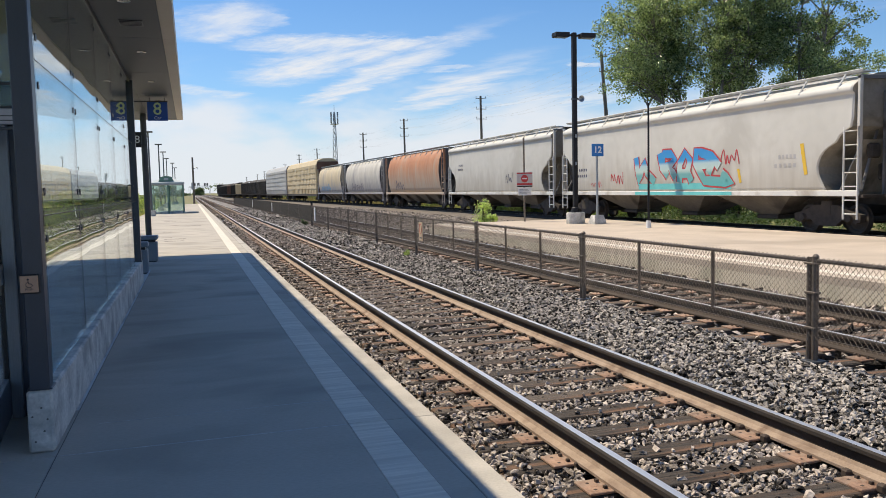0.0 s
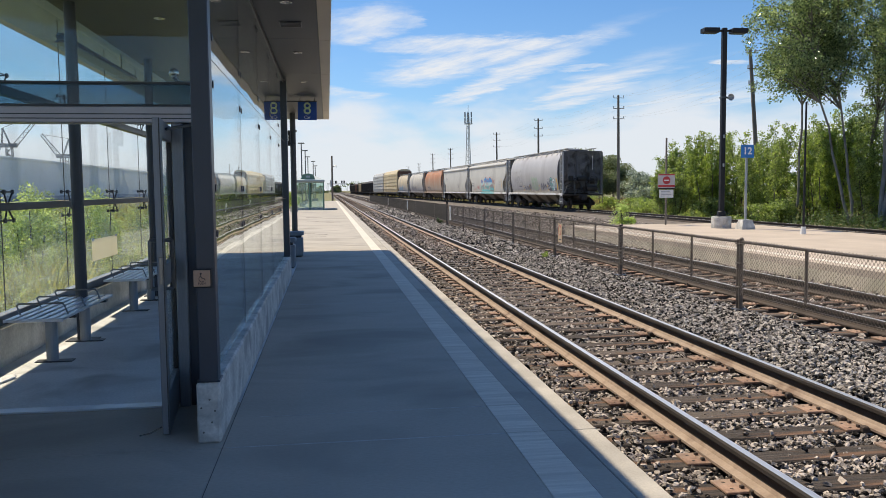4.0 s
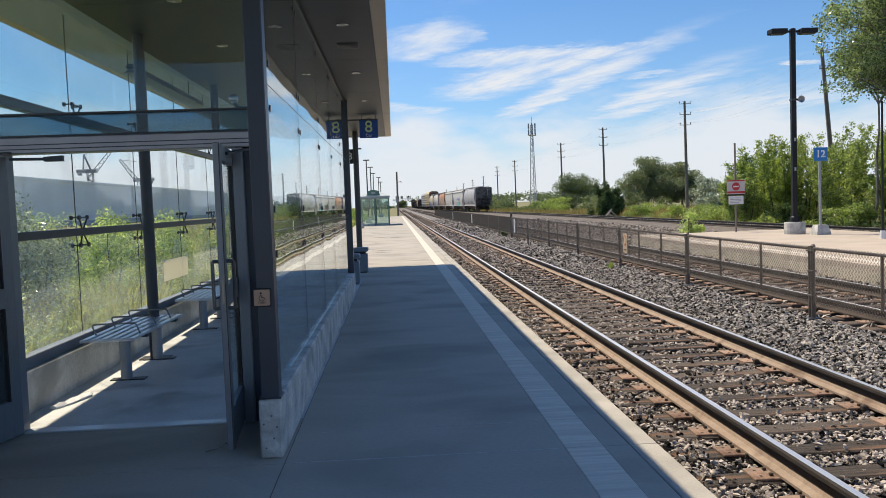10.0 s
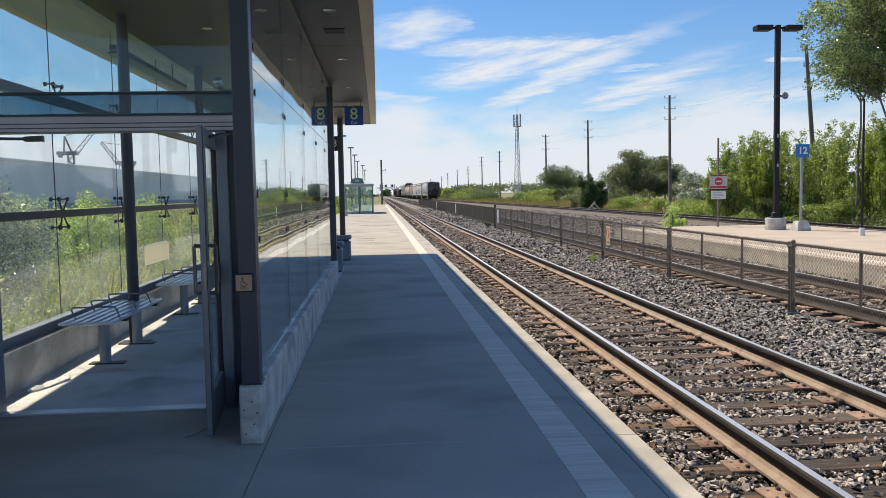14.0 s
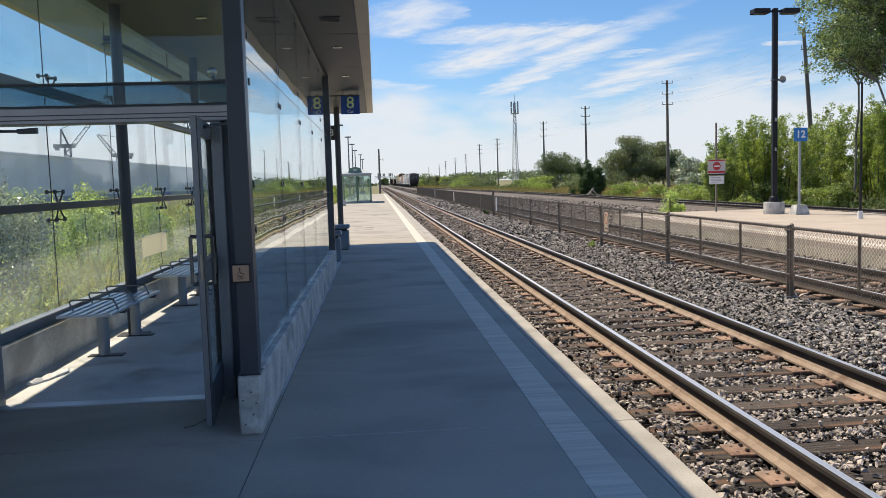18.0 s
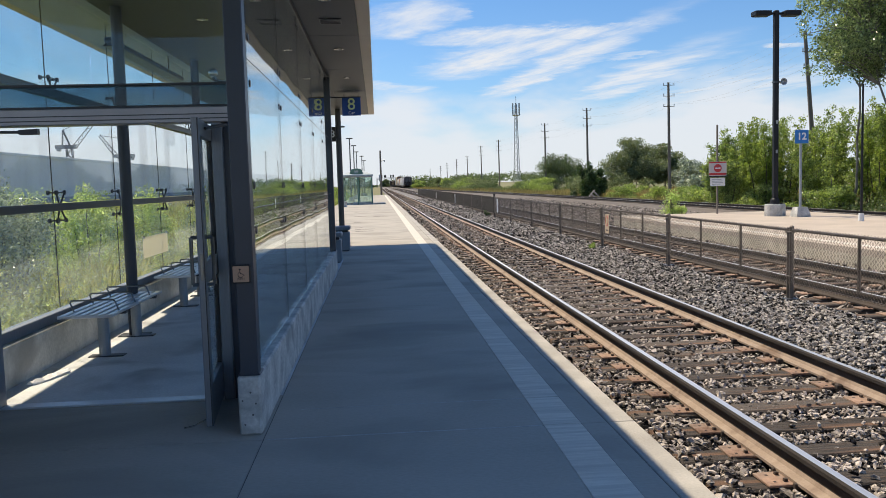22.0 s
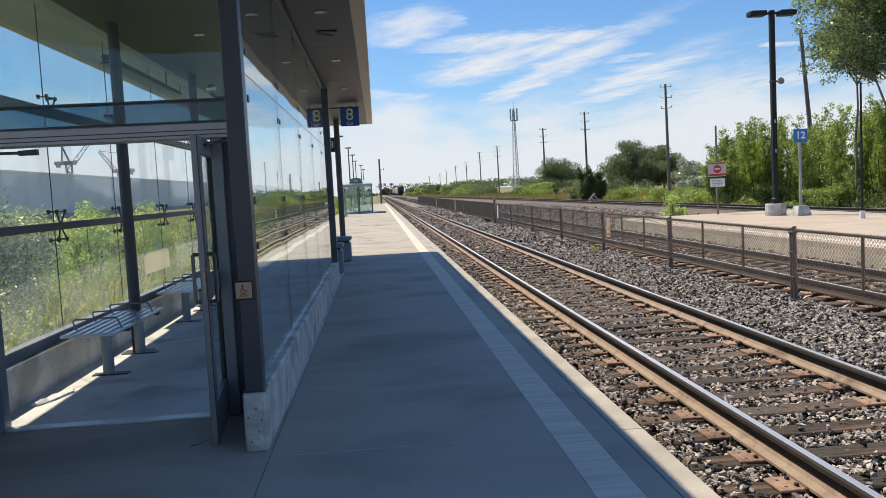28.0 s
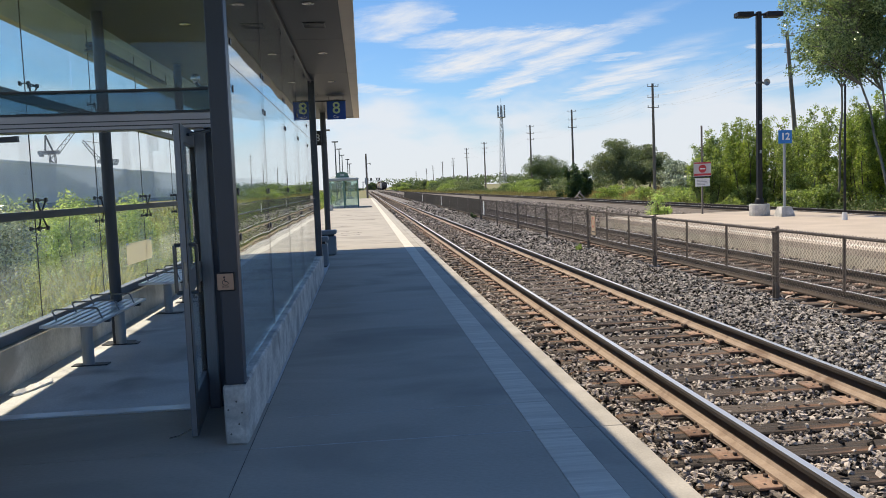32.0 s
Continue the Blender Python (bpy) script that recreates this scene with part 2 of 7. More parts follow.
def glass(name, tint=(0.9, 0.95, 0.96), wave=0.0, dirt=0.02, base=0.05, sheen=1.0):
    """A thin pane: mostly clear, with a true Fresnel sheen, slightly uneven."""
    m = bpy.data.materials.new(name)
    m.use_nodes = True
    nt = m.node_tree
    nt.nodes.clear()
    N, L = nt.nodes.new, nt.links.new
    out, mix, tr, gl, fr = (N(k) for k in ("ShaderNodeOutputMaterial", "ShaderNodeMixShader", "ShaderNodeBsdfTransparent", "ShaderNodeBsdfGlossy", "ShaderNodeLayerWeight"))
    tr.inputs[0].default_value = (*tint, 1)
    gl.inputs["Roughness"].default_value = 0.0
    gl.inputs["Color"].default_value = (0.93, 0.96, 0.97, 1)
    fr.inputs["Blend"].default_value = 0.5
    pw, sc = N("ShaderNodeMath"), N("ShaderNodeMath")
    pw.operation, sc.operation = "POWER", "MULTIPLY_ADD"
    L(fr.outputs["Facing"], pw.inputs[0])
    pw.inputs[1].default_value = 5.0
    L(pw.outputs[0], sc.inputs[0])
    sc.inputs[1].default_value, sc.inputs[2].default_value = (1.0 - base) * sheen, base
    if wave:
        co, no, bp = N("ShaderNodeTexCoord"), N("ShaderNodeTexNoise"), N("ShaderNodeBump")
        no.inputs["Scale"].default_value, no.inputs["Detail"].default_value = 1.1, 0
        L(co.outputs["Object"], no.inputs["Vector"])
        bp.inputs["Strength"].default_value, bp.inputs["Distance"].default_value = 1.0, wave
        L(no.outputs["Fac"], bp.inputs["Height"])
        L(bp.outputs[0], gl.inputs["Normal"])
    L(sc.outputs[0], mix.inputs[0]), L(tr.outputs[0], mix.inputs[1]), L(gl.outputs[0], mix.inputs[2])
    df, m2 = N("ShaderNodeBsdfDiffuse"), N("ShaderNodeMixShader")
    df.inputs[0].default_value = (0.6, 0.62, 0.6, 1)
    dn, dr = N("ShaderNodeTexNoise"), N("ShaderNodeMapRange")
    dn.inputs["Scale"].default_value, dn.inputs["Detail"].default_value = 2.5, 6
    dr.inputs["From Min"].default_value, dr.inputs["From Max"].default_value = 0.4, 0.8
    dr.inputs["To Min"].default_value, dr.inputs["To Max"].default_value = dirt * 0.5, dirt * 2
    L(dn.outputs["Fac"], dr.inputs["Value"]), L(dr.outputs[0], m2.inputs[0])
    tl, both = N("ShaderNodeBsdfTranslucent"), N("ShaderNodeMixShader")
    tl.inputs[0].default_value = (0.72, 0.74, 0.72, 1)
    both.inputs[0].default_value = 0.6
    L(df.outputs[0], both.inputs[1]), L(tl.outputs[0], both.inputs[2])
    L(mix.outputs[0], m2.inputs[1]), L(both.outputs[0], m2.inputs[2]), L(m2.outputs[0], out.inputs[0])
    return m


def leafy(name, dark, light, sheen=0.4, through=0.45, glow=(1.5, 1.6, 0.6)):
    m = bpy.data.materials.new(name)
    m.use_nodes = True
    nt = m.node_tree
    nt.nodes.clear()
    N, L = nt.nodes.new, nt.links.new
    out, mix, d, t, g = (N(k) for k in ("ShaderNodeOutputMaterial", "ShaderNodeMixShader", "ShaderNodeBsdfPrincipled", "ShaderNodeBsdfTranslucent", "ShaderNodeNewGeometry"))
    c = N("ShaderNodeMix")
    c.data_type = "RGBA"
    c.inputs["A"].default_value, c.inputs["B"].default_value = (*dark, 1), (*light, 1)
    L(g.outputs["Random Per Island"], c.inputs["Factor"])
    L(c.outputs["Result"], d.inputs["Base Color"])
    d.inputs["Roughness"].default_value = sheen
    d.inputs["Specular IOR Level"].default_value = 0.5
    br = N("ShaderNodeMix")
    br.data_type = "RGBA"
    br.blend_type = "MULTIPLY"
    br.inputs["Factor"].default_value = 1
    L(c.outputs["Result"], br.inputs["A"])
    br.inputs["B"].default_value = (*glow, 1)
    L(br.outputs["Result"], t.inputs[0])
    mix.inputs[0].default_value = through
    L(d.outputs[0], mix.inputs[1]), L(t.outputs[0], mix.inputs[2]), L(mix.outputs[0], out.inputs[0])
    return m


CONCRETE = surf("platform concrete", (0.36, 0.324, 0.274), (0.485, 0.438, 0.372), 1.1, 0.85, bump=0.25, fine=45, stretch=(0.7, 1.3, 1), stain=(0.30, 0.272, 0.232), stain_scale=0.75)
# Paler than CONCRETE: light for the dim shelter floor put into the colour.
CONCRETE_IN = surf("brightened pale indoor concrete", (0.44, 0.46, 0.465), (0.73, 0.745, 0.74), 1.6, 0.7, bump=0.4, fine=45, stain=(0.35, 0.36, 0.36), stain_scale=1.2)
CONCRETE_TAN = surf("tan island concrete", (0.40, 0.33, 0.265), (0.565, 0.475, 0.385), 0.8, 0.85, bump=0.3, fine=50, stain=(0.37, 0.31, 0.25), stain_scale=0.35)
TACTILE = surf("worn tactile paint", (0.50, 0.45, 0.38), (0.82, 0.755, 0.65), 2.6, 0.8, bump=0.3, fine=26, stretch=(0.4, 9, 1), stain=(0.54, 0.49, 0.42), stain_scale=1.3)
EDGE = surf("platform edge concrete", (0.32, 0.295, 0.255), (0.53, 0.485, 0.42), 2.5, 0.85, bump=0.3, fine=70, stain=(0.30, 0.275, 0.24), stain_scale=1.1)
CAST = surf("cast concrete", (0.24, 0.237, 0.225), (0.78, 0.76, 0.71), 4.5, 0.85, bump=0.5, fine=38, stain=(0.30, 0.295, 0.28), stain_scale=2.6)
# Lighter copy of CAST; light reaching the rear curb put into the colour.
CAST_CREAM_LIT = surf("brightened cream concrete", (0.42, 0.40, 0.345), (0.80, 0.765, 0.68), 3.5, 0.85, bump=0.4, fine=38, stain=(0.40, 0.37, 0.31), stain_scale=1.8)
JOINT = surf("joint filler", (0.09, 0.085, 0.08), (0.16, 0.15, 0.14), 5, 0.9)
WALL_TAN = surf("stained tan platform wall", (0.45, 0.395, 0.31), (0.67, 0.59, 0.47), 1.2, 0.85, bump=0.3, fine=40, stain=(0.41, 0.375, 0.285), stain_scale=0.9)
RAIL_BROWN = surf("dark rusted rail side", (0.020, 0.014, 0.011), (0.075, 0.053, 0.04), 3, 0.85, bump=0.2, fine=60)
SEALANT = surf("pale joint sealant", (0.30, 0.29, 0.27), (0.62, 0.60, 0.56), 9, 0.8, bump=0.2, fine=50)
STEEL_GREY = surf("grey painted steel", (0.024, 0.032, 0.047), (0.043, 0.055, 0.075), 2, 0.38, bump=0.03, fine=120)
HANDLE = surf("dull steel handle", (0.16, 0.17, 0.18), (0.25, 0.26, 0.27), 4, 0.3, metal=0.9, bump=0.02, fine=150)
STEEL_DARK = surf("dark painted steel", (0.028, 0.032, 0.04), (0.05, 0.055, 0.065), 2, 0.4, bump=0.03, fine=120)
ALU = surf("anodised aluminium", (0.16, 0.175, 0.20), (0.25, 0.27, 0.295), 3, 0.40, metal=0.35, bump=0.02, fine=150, stretch=(1, 1, 0.1))
BENCH_SLAT = surf("pale coated bench slats", (0.55, 0.58, 0.62), (0.72, 0.75, 0.79), 3, 0.28, metal=0.4, bump=0.02, fine=150)
ALU_PALE = surf("pale aluminium head and sill", (0.30, 0.29, 0.31), (0.42, 0.41, 0.43), 3, 0.35, metal=0.35, bump=0.02, fine=150)
STAINLESS = surf("stainless steel", (0.45, 0.46, 0.47), (0.6, 0.6, 0.6), 4, 0.25, metal=1.0, bump=0.02, fine=150)
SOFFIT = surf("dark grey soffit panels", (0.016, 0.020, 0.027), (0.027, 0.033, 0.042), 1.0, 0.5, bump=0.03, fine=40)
BENCH_GREY = surf("grey coated bench leg", (0.24, 0.265, 0.285), (0.36, 0.385, 0.405), 3, 0.35, bump=0.03, fine=100)
FASCIA = surf("tan fascia panel", (0.46, 0.39, 0.31), (0.55, 0.47, 0.38), 1.0, 0.5, bump=0.03, fine=40)
WHITE_BEAM = surf("pale blue-grey eave panel", (0.25, 0.30, 0.41), (0.33, 0.385, 0.51), 1.0, 0.55, bump=0.05)
ROOF_TOP = surf("roof membrane", (0.25, 0.25, 0.25), (0.35, 0.35, 0.34), 1.0, 0.9)
PANE = glass("shelter glass", (0.93, 0.965, 0.97), wave=0.0018, dirt=0.02)
PANE_REAR = glass("rear shelter glass", (0.97, 0.985, 0.985), wave=0.002, dirt=0.06, base=0.02, sheen=0.5)
PANE_LOW = glass("dusty lower shelter glass", (0.97, 0.985, 0.985), wave=0.002, dirt=0.17, base=0.02, sheen=0.5)
PANE_HIGH = glass("greenish glass over the door", (0.93, 0.97, 0.94), wave=0.002, dirt=0.03, base=0.03, sheen=0.6)
PANE_TINT = glass("tinted strip glass", (0.28, 0.40, 0.46), wave=0.006, dirt=0.012, base=0.04)
PANE_GREEN = glass("greenish shelter glass", (0.86, 0.93, 0.90), dirt=0.10, base=0.04)
RAIL_HEAD = surf("polished rail head", (0.70, 0.68, 0.65), (0.92, 0.90, 0.87), 2, 0.48, metal=1.0, bump=0.04, fine=80, stretch=(6, 0.2, 1))
# Web colour holds grime and the shadow under the rail head.
RAIL_WEB = surf("grime-and-shade rail web", (0.012, 0.010, 0.009), (0.05, 0.038, 0.03), 3, 0.85, bump=0.2, fine=60)
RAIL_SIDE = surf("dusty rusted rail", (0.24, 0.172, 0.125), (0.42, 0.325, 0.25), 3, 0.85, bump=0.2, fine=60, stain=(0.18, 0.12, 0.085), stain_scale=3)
RUST = surf("rusted tie plate", (0.13, 0.073, 0.05), (0.42, 0.27, 0.19), 14, 0.9, bump=0.6, fine=90, per_piece=0.8, stain=(0.29, 0.215, 0.165), stain_scale=9)
SPIKE = surf("dark spike", (0.03, 0.025, 0.02), (0.09, 0.06, 0.045), 8, 0.8)
TIE = surf("weathered timber tie", (0.016, 0.013, 0.011), (0.155, 0.124, 0.10), 5, 0.9, bump=1.0, fine=50, stretch=(0.6, 9, 9), per_piece=0.7, stain=(0.20, 0.11, 0.065), stain_scale=1.2)
STONE = surf("crushed rock", (0.011, 0.0093, 0.0082), (0.60, 0.52, 0.455), 14, 0.75, bump=0.8, fine=130, island=1.4, spec=0.12)
STONE_GREY = surf("dark grey crushed rock", (0.0075, 0.0068, 0.0062), (0.56, 0.505, 0.455), 14, 0.7, bump=0.8, fine=130, island=1.5, spec=0.12)
# Near-black bed: the shade between loose stones put into its colour.
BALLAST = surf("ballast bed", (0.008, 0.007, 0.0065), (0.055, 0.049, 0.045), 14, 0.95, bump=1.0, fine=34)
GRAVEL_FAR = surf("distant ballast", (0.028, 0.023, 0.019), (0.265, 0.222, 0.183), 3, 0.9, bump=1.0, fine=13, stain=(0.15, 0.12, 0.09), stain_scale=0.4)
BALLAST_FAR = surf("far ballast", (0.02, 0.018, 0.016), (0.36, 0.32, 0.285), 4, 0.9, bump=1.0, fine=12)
GRASS_GROUND = surf("rough grass ground", (0.105, 0.118, 0.045), (0.25, 0.24, 0.105), 0.25, 0.95, bump=0.8, fine=5, stain=(0.28, 0.205, 0.11), stain_scale=0.08)
GALV = surf("weathered fence steel", (0.07, 0.057, 0.048), (0.165, 0.134, 0.112), 6, 0.5, metal=0.35, bump=0.1, fine=60)
POLE_BLACK = surf("black painted pole", (0.010, 0.010, 0.012), (0.022, 0.022, 0.025), 2, 0.5, bump=0.02, spec=0.3)
FENCE_DARK = surf("dark coated fence wire", (0.018, 0.015, 0.013), (0.045, 0.038, 0.033), 6, 0.7, bump=0.1, fine=60)
STREAK_DARK = surf("dark platform streak", (0.05, 0.045, 0.04), (0.12, 0.11, 0.10), 8, 0.8, bump=0.2)
POLE_GREY = surf("galvanised pole", (0.30, 0.32, 0.34), (0.42, 0.44, 0.45), 3, 0.5, metal=0.4, bump=0.05)
LAMP_GREY = surf("dull grey lamp steel", (0.09, 0.095, 0.10), (0.15, 0.155, 0.16), 2, 0.5, bump=0.02)
ROOF_PALE = surf("pale grey-green roof sheet", (0.40, 0.44, 0.43), (0.52, 0.56, 0.55), 1, 0.5, bump=0.02)
TIMBER_POLE = surf("weathered utility pole timber", (0.13, 0.11, 0.09), (0.24, 0.21, 0.18), 3, 0.9, bump=0.4, stretch=(4, 4, 0.3))
TIMBER_PALE = surf("bleached timber", (0.34, 0.30, 0.25), (0.52, 0.47, 0.41), 4, 0.9, bump=0.4, stretch=(4, 4, 0.4))
SIGN_BLUE = surf("blue sign face", (0.010, 0.06, 0.30), (0.018, 0.085, 0.38), 2, 0.45, bump=0.0)
SIGN_BLUE_12 = surf("bright blue sign face", (0.02, 0.17, 0.50), (0.03, 0.21, 0.58), 2, 0.45, bump=0.0)
SIGN_WHITE = surf("white sign sheet", (0.70, 0.70, 0.69), (0.80, 0.80, 0.79), 3, 0.5, bump=0.02)
SIGN_RED = surf("red sign paint", (0.42, 0.03, 0.035), (0.52, 0.05, 0.05), 3, 0.5, bump=0.0)
SIGN_FADED = surf("faded pinkish sign sheet", (0.46, 0.42, 0.42), (0.58, 0.54, 0.54), 3, 0.5, bump=0.02)
SIGN_BLACK = surf("black sign sheet", (0.012, 0.012, 0.014), (0.02, 0.02, 0.022), 3, 0.45, bump=0.0)
SIGN_TAN = surf("tan placard", (0.50, 0.36, 0.235), (0.62, 0.47, 0.32), 3, 0.6, bump=0.02)
PLATE_BROWN = surf("copper-brown push plate", (0.46, 0.27, 0.165), (0.56, 0.35, 0.23), 3, 0.5, bump=0.02)
LETTER_PALE = surf("pale green lettering", (0.52, 0.66, 0.36), (0.60, 0.74, 0.42), 3, 0.5, bump=0.0)
LETTER_WHITE = surf("white lettering", (0.74, 0.76, 0.76), (0.82, 0.84, 0.84), 3, 0.5, bump=0.0)
YELLOW = surf("yellow decal", (0.75, 0.60, 0.02), (0.85, 0.70, 0.04), 3, 0.5, bump=0.0)
BIN_BLUE = surf("blue-grey bin plastic", (0.13, 0.17, 0.21), (0.19, 0.235, 0.28), 3, 0.5, bump=0.05)
GREEN_FRAME = surf("grey-green painted frame", (0.10, 0.20, 0.15), (0.16, 0.27, 0.21), 3, 0.45, bump=0.02)
# Grey cladding made pale blue-grey; distance haze put into the colour.
BUILDING = surf("haze-paled grey cladding", (0.66, 0.72, 0.78), (0.76, 0.82, 0.87), 0.2, 0.7, bump=0.05, fine=4, stretch=(1, 1, 0.05))
BARK_PALE = surf("grey bark", (0.11, 0.102, 0.09), (0.29, 0.275, 0.245), 5, 0.9, bump=0.6, fine=30, stretch=(1, 1, 0.5), stain=(0.065, 0.06, 0.052), stain_scale=2.5)
BARK_DARK = surf("dark bark", (0.06, 0.05, 0.04), (0.14, 0.12, 0.10), 6, 0.95, bump=0.7, fine=40, stretch=(3, 3, 0.5))
LEAF_MID = leafy("mid green leaves", (0.095, 0.145, 0.055), (0.39, 0.455, 0.23), 0.3, 0.55)
LEAF_POPLAR = leafy("glossy poplar leaves", (0.05, 0.085, 0.042), (0.41, 0.475, 0.28), 0.2, 0.52, (1.4, 1.5, 0.85))
LEAF_DARK = leafy("dark green leaves", (0.03, 0.06, 0.018), (0.095, 0.15, 0.05), 0.45, 0.25)
LEAF_BRIGHT = leafy("bright green leaves", (0.13, 0.18, 0.05), (0.36, 0.42, 0.16), 0.4, 0.55)
# Greyed green for distant foliage; haze put into the leaf colour.
LEAF_HAZE = leafy("grey-green leaves", (0.055, 0.085, 0.045), (0.19, 0.24, 0.13), 0.55, 0.3)
DRY = leafy("rusty dry grass blades", (0.28, 0.18, 0.08), (0.52, 0.38, 0.20), 0.6, 0.35)
LEAF_LIME = leafy("sunlit yellow-green leaves", (0.25, 0.33, 0.13), (0.62, 0.69, 0.42), 0.35, 0.70, (1.4, 1.45, 0.75))
LEAF_GREY = leafy("silvery grey-green leaves", (0.12, 0.15, 0.12), (0.62, 0.67, 0.59), 0.22, 0.35, (1.2, 1.3, 0.9))
LEAF_OAK = leafy("deep green field tree leaves", (0.06, 0.09, 0.05), (0.31, 0.345, 0.21), 0.4, 0.3)
LEAF_SAP = leafy("fresh green sapling leaves", (0.125, 0.17, 0.07), (0.43, 0.485, 0.25), 0.3, 0.55)
CRANE_GREY = surf("dark grey crane steel", (0.10, 0.11, 0.12), (0.17, 0.18, 0.19), 0.5, 0.6, bump=0.05)
PALE_SHEET = leafy("translucent beige stand-in sheet", (0.72, 0.685, 0.585), (0.76, 0.725, 0.625), 0.7, 0.7, (1.28, 1.28, 1.26))
STRAW = leafy("dry grass blades", (0.17, 0.185, 0.07), (0.44, 0.43, 0.22), 0.6, 0.65, (1.5, 1.5, 0.85))
GRASS_FAR = leafy("dull olive-tan grass blades", (0.14, 0.125, 0.055), (0.36, 0.305, 0.165), 0.6, 0.5, (1.3, 1.25, 0.75))


# ---- building helpers ----
def finish(name, bm, mats, parent=None, label="", smooth=False):
    me = bpy.data.meshes.new(name)
    bmesh.ops.recalc_face_normals(bm, faces=bm.faces)
    if smooth:
        for f in bm.faces:
            f.smooth = True
    bm.to_mesh(me)
    bm.free()
    for m in (mats if isinstance(mats, (list, tuple)) else [mats]):
        me.materials.append(m)
    ob = new(name, me)
    if parent:
        ob.parent = parent
    if label:
        ob["label"] = label
    return ob


def part(name, bm, material, parent, label="", smooth=False):
    return finish(name, bm, material, parent, label, smooth)


def empty(name, m=None):
    ob = new(name)
    ob.empty_display_size = 0.2
    if m is not None:
        ob.matrix_basis = m
    return ob


def box(bm, x0, x1, y0, y1, z0, z1, bevel=0.0, m=None, mat=0):
    """An axis-aligned block in bm, its edges softened by bevel, moved by m."""
    r = bmesh.ops.create_cube(bm, size=1.0, matrix=Matrix.LocRotScale(((x0 + x1) / 2, (y0 + y1) / 2, (z0 + z1) / 2), None, (x1 - x0, y1 - y0, z1 - z0)))
    vs = r["verts"]
    if bevel:
        es = list({e for v in vs for e in v.link_edges})
        rb = bmesh.ops.bevel(bm, geom=es, offset=bevel, segments=1, affect="EDGES")
        vs = list({v for f in rb["faces"] for v in f.verts} | {v for v in vs if v.is_valid})
    if m is not None:
        bmesh.ops.transform(bm, matrix=m, verts=vs)
    if mat:
        for f in {f for v in vs for f in v.link_faces}:
            f.material_index = mat
    return bm


def B(*a, bevel=0.0, m=None):
    return box(bmesh.new(), *a, bevel=bevel, m=m)


def rod(bm, p0, p1, r0, r1=None, seg=8, mat=0):
    """A tapered round bar from p0 to p1."""
    p0, p1 = Vector(p0), Vector(p1)
    d = p1 - p0
    if d.length < 1e-6:
        return bm
    m = Matrix.Translation((p0 + p1) / 2) @ d.to_track_quat("Z", "Y").to_matrix().to_4x4()
    r = bmesh.ops.create_cone(bm, cap_ends=True, segments=seg, radius1=r0, radius2=r0 if r1 is None else r1, depth=d.length, matrix=m)
    if mat:
        for f in {f for v in r["verts"] for f in v.link_faces}:
            f.material_index = mat
    return bm


def R(p0, p1, r0, r1=None, seg=8):
    return rod(bmesh.new(), p0, p1, r0, r1, seg)


def pipe(bm, pts, r, seg=6):
    for a, b in zip(pts, pts[1:]):
        rod(bm, a, b, r, r, seg)
    return bm


def loft(bm, rings, cap=True, closed=True, mat=0):
    """Skins a list of rings, each a list of points."""
    vs = [[bm.verts.new(p) for p in ring] for ring in rings]
    n = len(rings[0])
    fs = []
    for a, b in zip(vs, vs[1:]):
        for i in range(n if closed else n - 1):
            j = (i + 1) % n
            fs.append(bm.faces.new((a[i], a[j], b[j], b[i])))
    if cap and closed:
        fs.append(bm.faces.new(vs[0][::-1]))
        fs.append(bm.faces.new(vs[-1]))
    for f in fs:
        f.material_index = mat
    return bm


def np_mesh(name, verts, faces, mat, parent=None, label=""):
    """A large mesh from arrays of corners and of equal-sided faces."""
    me = bpy.data.meshes.new(name)
    nv, (nf, k) = len(verts), faces.shape
    me.vertices.add(nv)
    me.vertices.foreach_set("co", np.ascontiguousarray(verts, np.float32).ravel())
    me.loops.add(nf * k)
    me.loops.foreach_set("vertex_index", np.ascontiguousarray(faces, np.int32).ravel())
    me.polygons.add(nf)
    me.polygons.foreach_set("loop_start", np.arange(0, nf * k, k, dtype=np.int32))
    me.polygons.foreach_set("use_smooth", np.zeros(nf, dtype=bool))
    me.update(calc_edges=True)
    me.materials.append(mat)
    ob = new(name, me)
    if parent:
        ob.parent = parent
    if label:
        ob["label"] = label
    return ob


def text_mesh(body, size, m, mat, parent, name="lettering", depth=0.004, bold=0.0):
    cu = bpy.data.curves.new(name, "FONT")
    cu.body, cu.size, cu.extrude, cu.align_x, cu.align_y = body, size, depth, "CENTER", "CENTER"
    cu.resolution_u, cu.offset = 3, bold
    tmp = new(name, cu)
    dg = bpy.context.evaluated_depsgraph_get()
    me = bpy.data.meshes.new_from_object(tmp.evaluated_get(dg))
    bpy.data.objects.remove(tmp)
    me.materials.clear()
    me.materials.append(mat)
    ob = new(name, me)
    ob.parent, ob.matrix_basis = parent, m
    return ob


# ---- ground, platforms, track ----
def track3_x(y):
    """Centre line of the third track, which draws in towards the others far off."""
    u = min(1.0, max(0.0, (y - 30) / 270))
    return 12.5 + 6.6 * (0.5 + 0.5 * math.cos(math.pi * u))


T1, T2, RAIL_Z, RAIL3_Z, FENCE_X = 3.7525, 7.93, -0.15, -0.06, 6.05
P1_EDGE, P2_EDGE, P2_FAR, P2_END = 2.08, 10.0, 17.35, 31.8

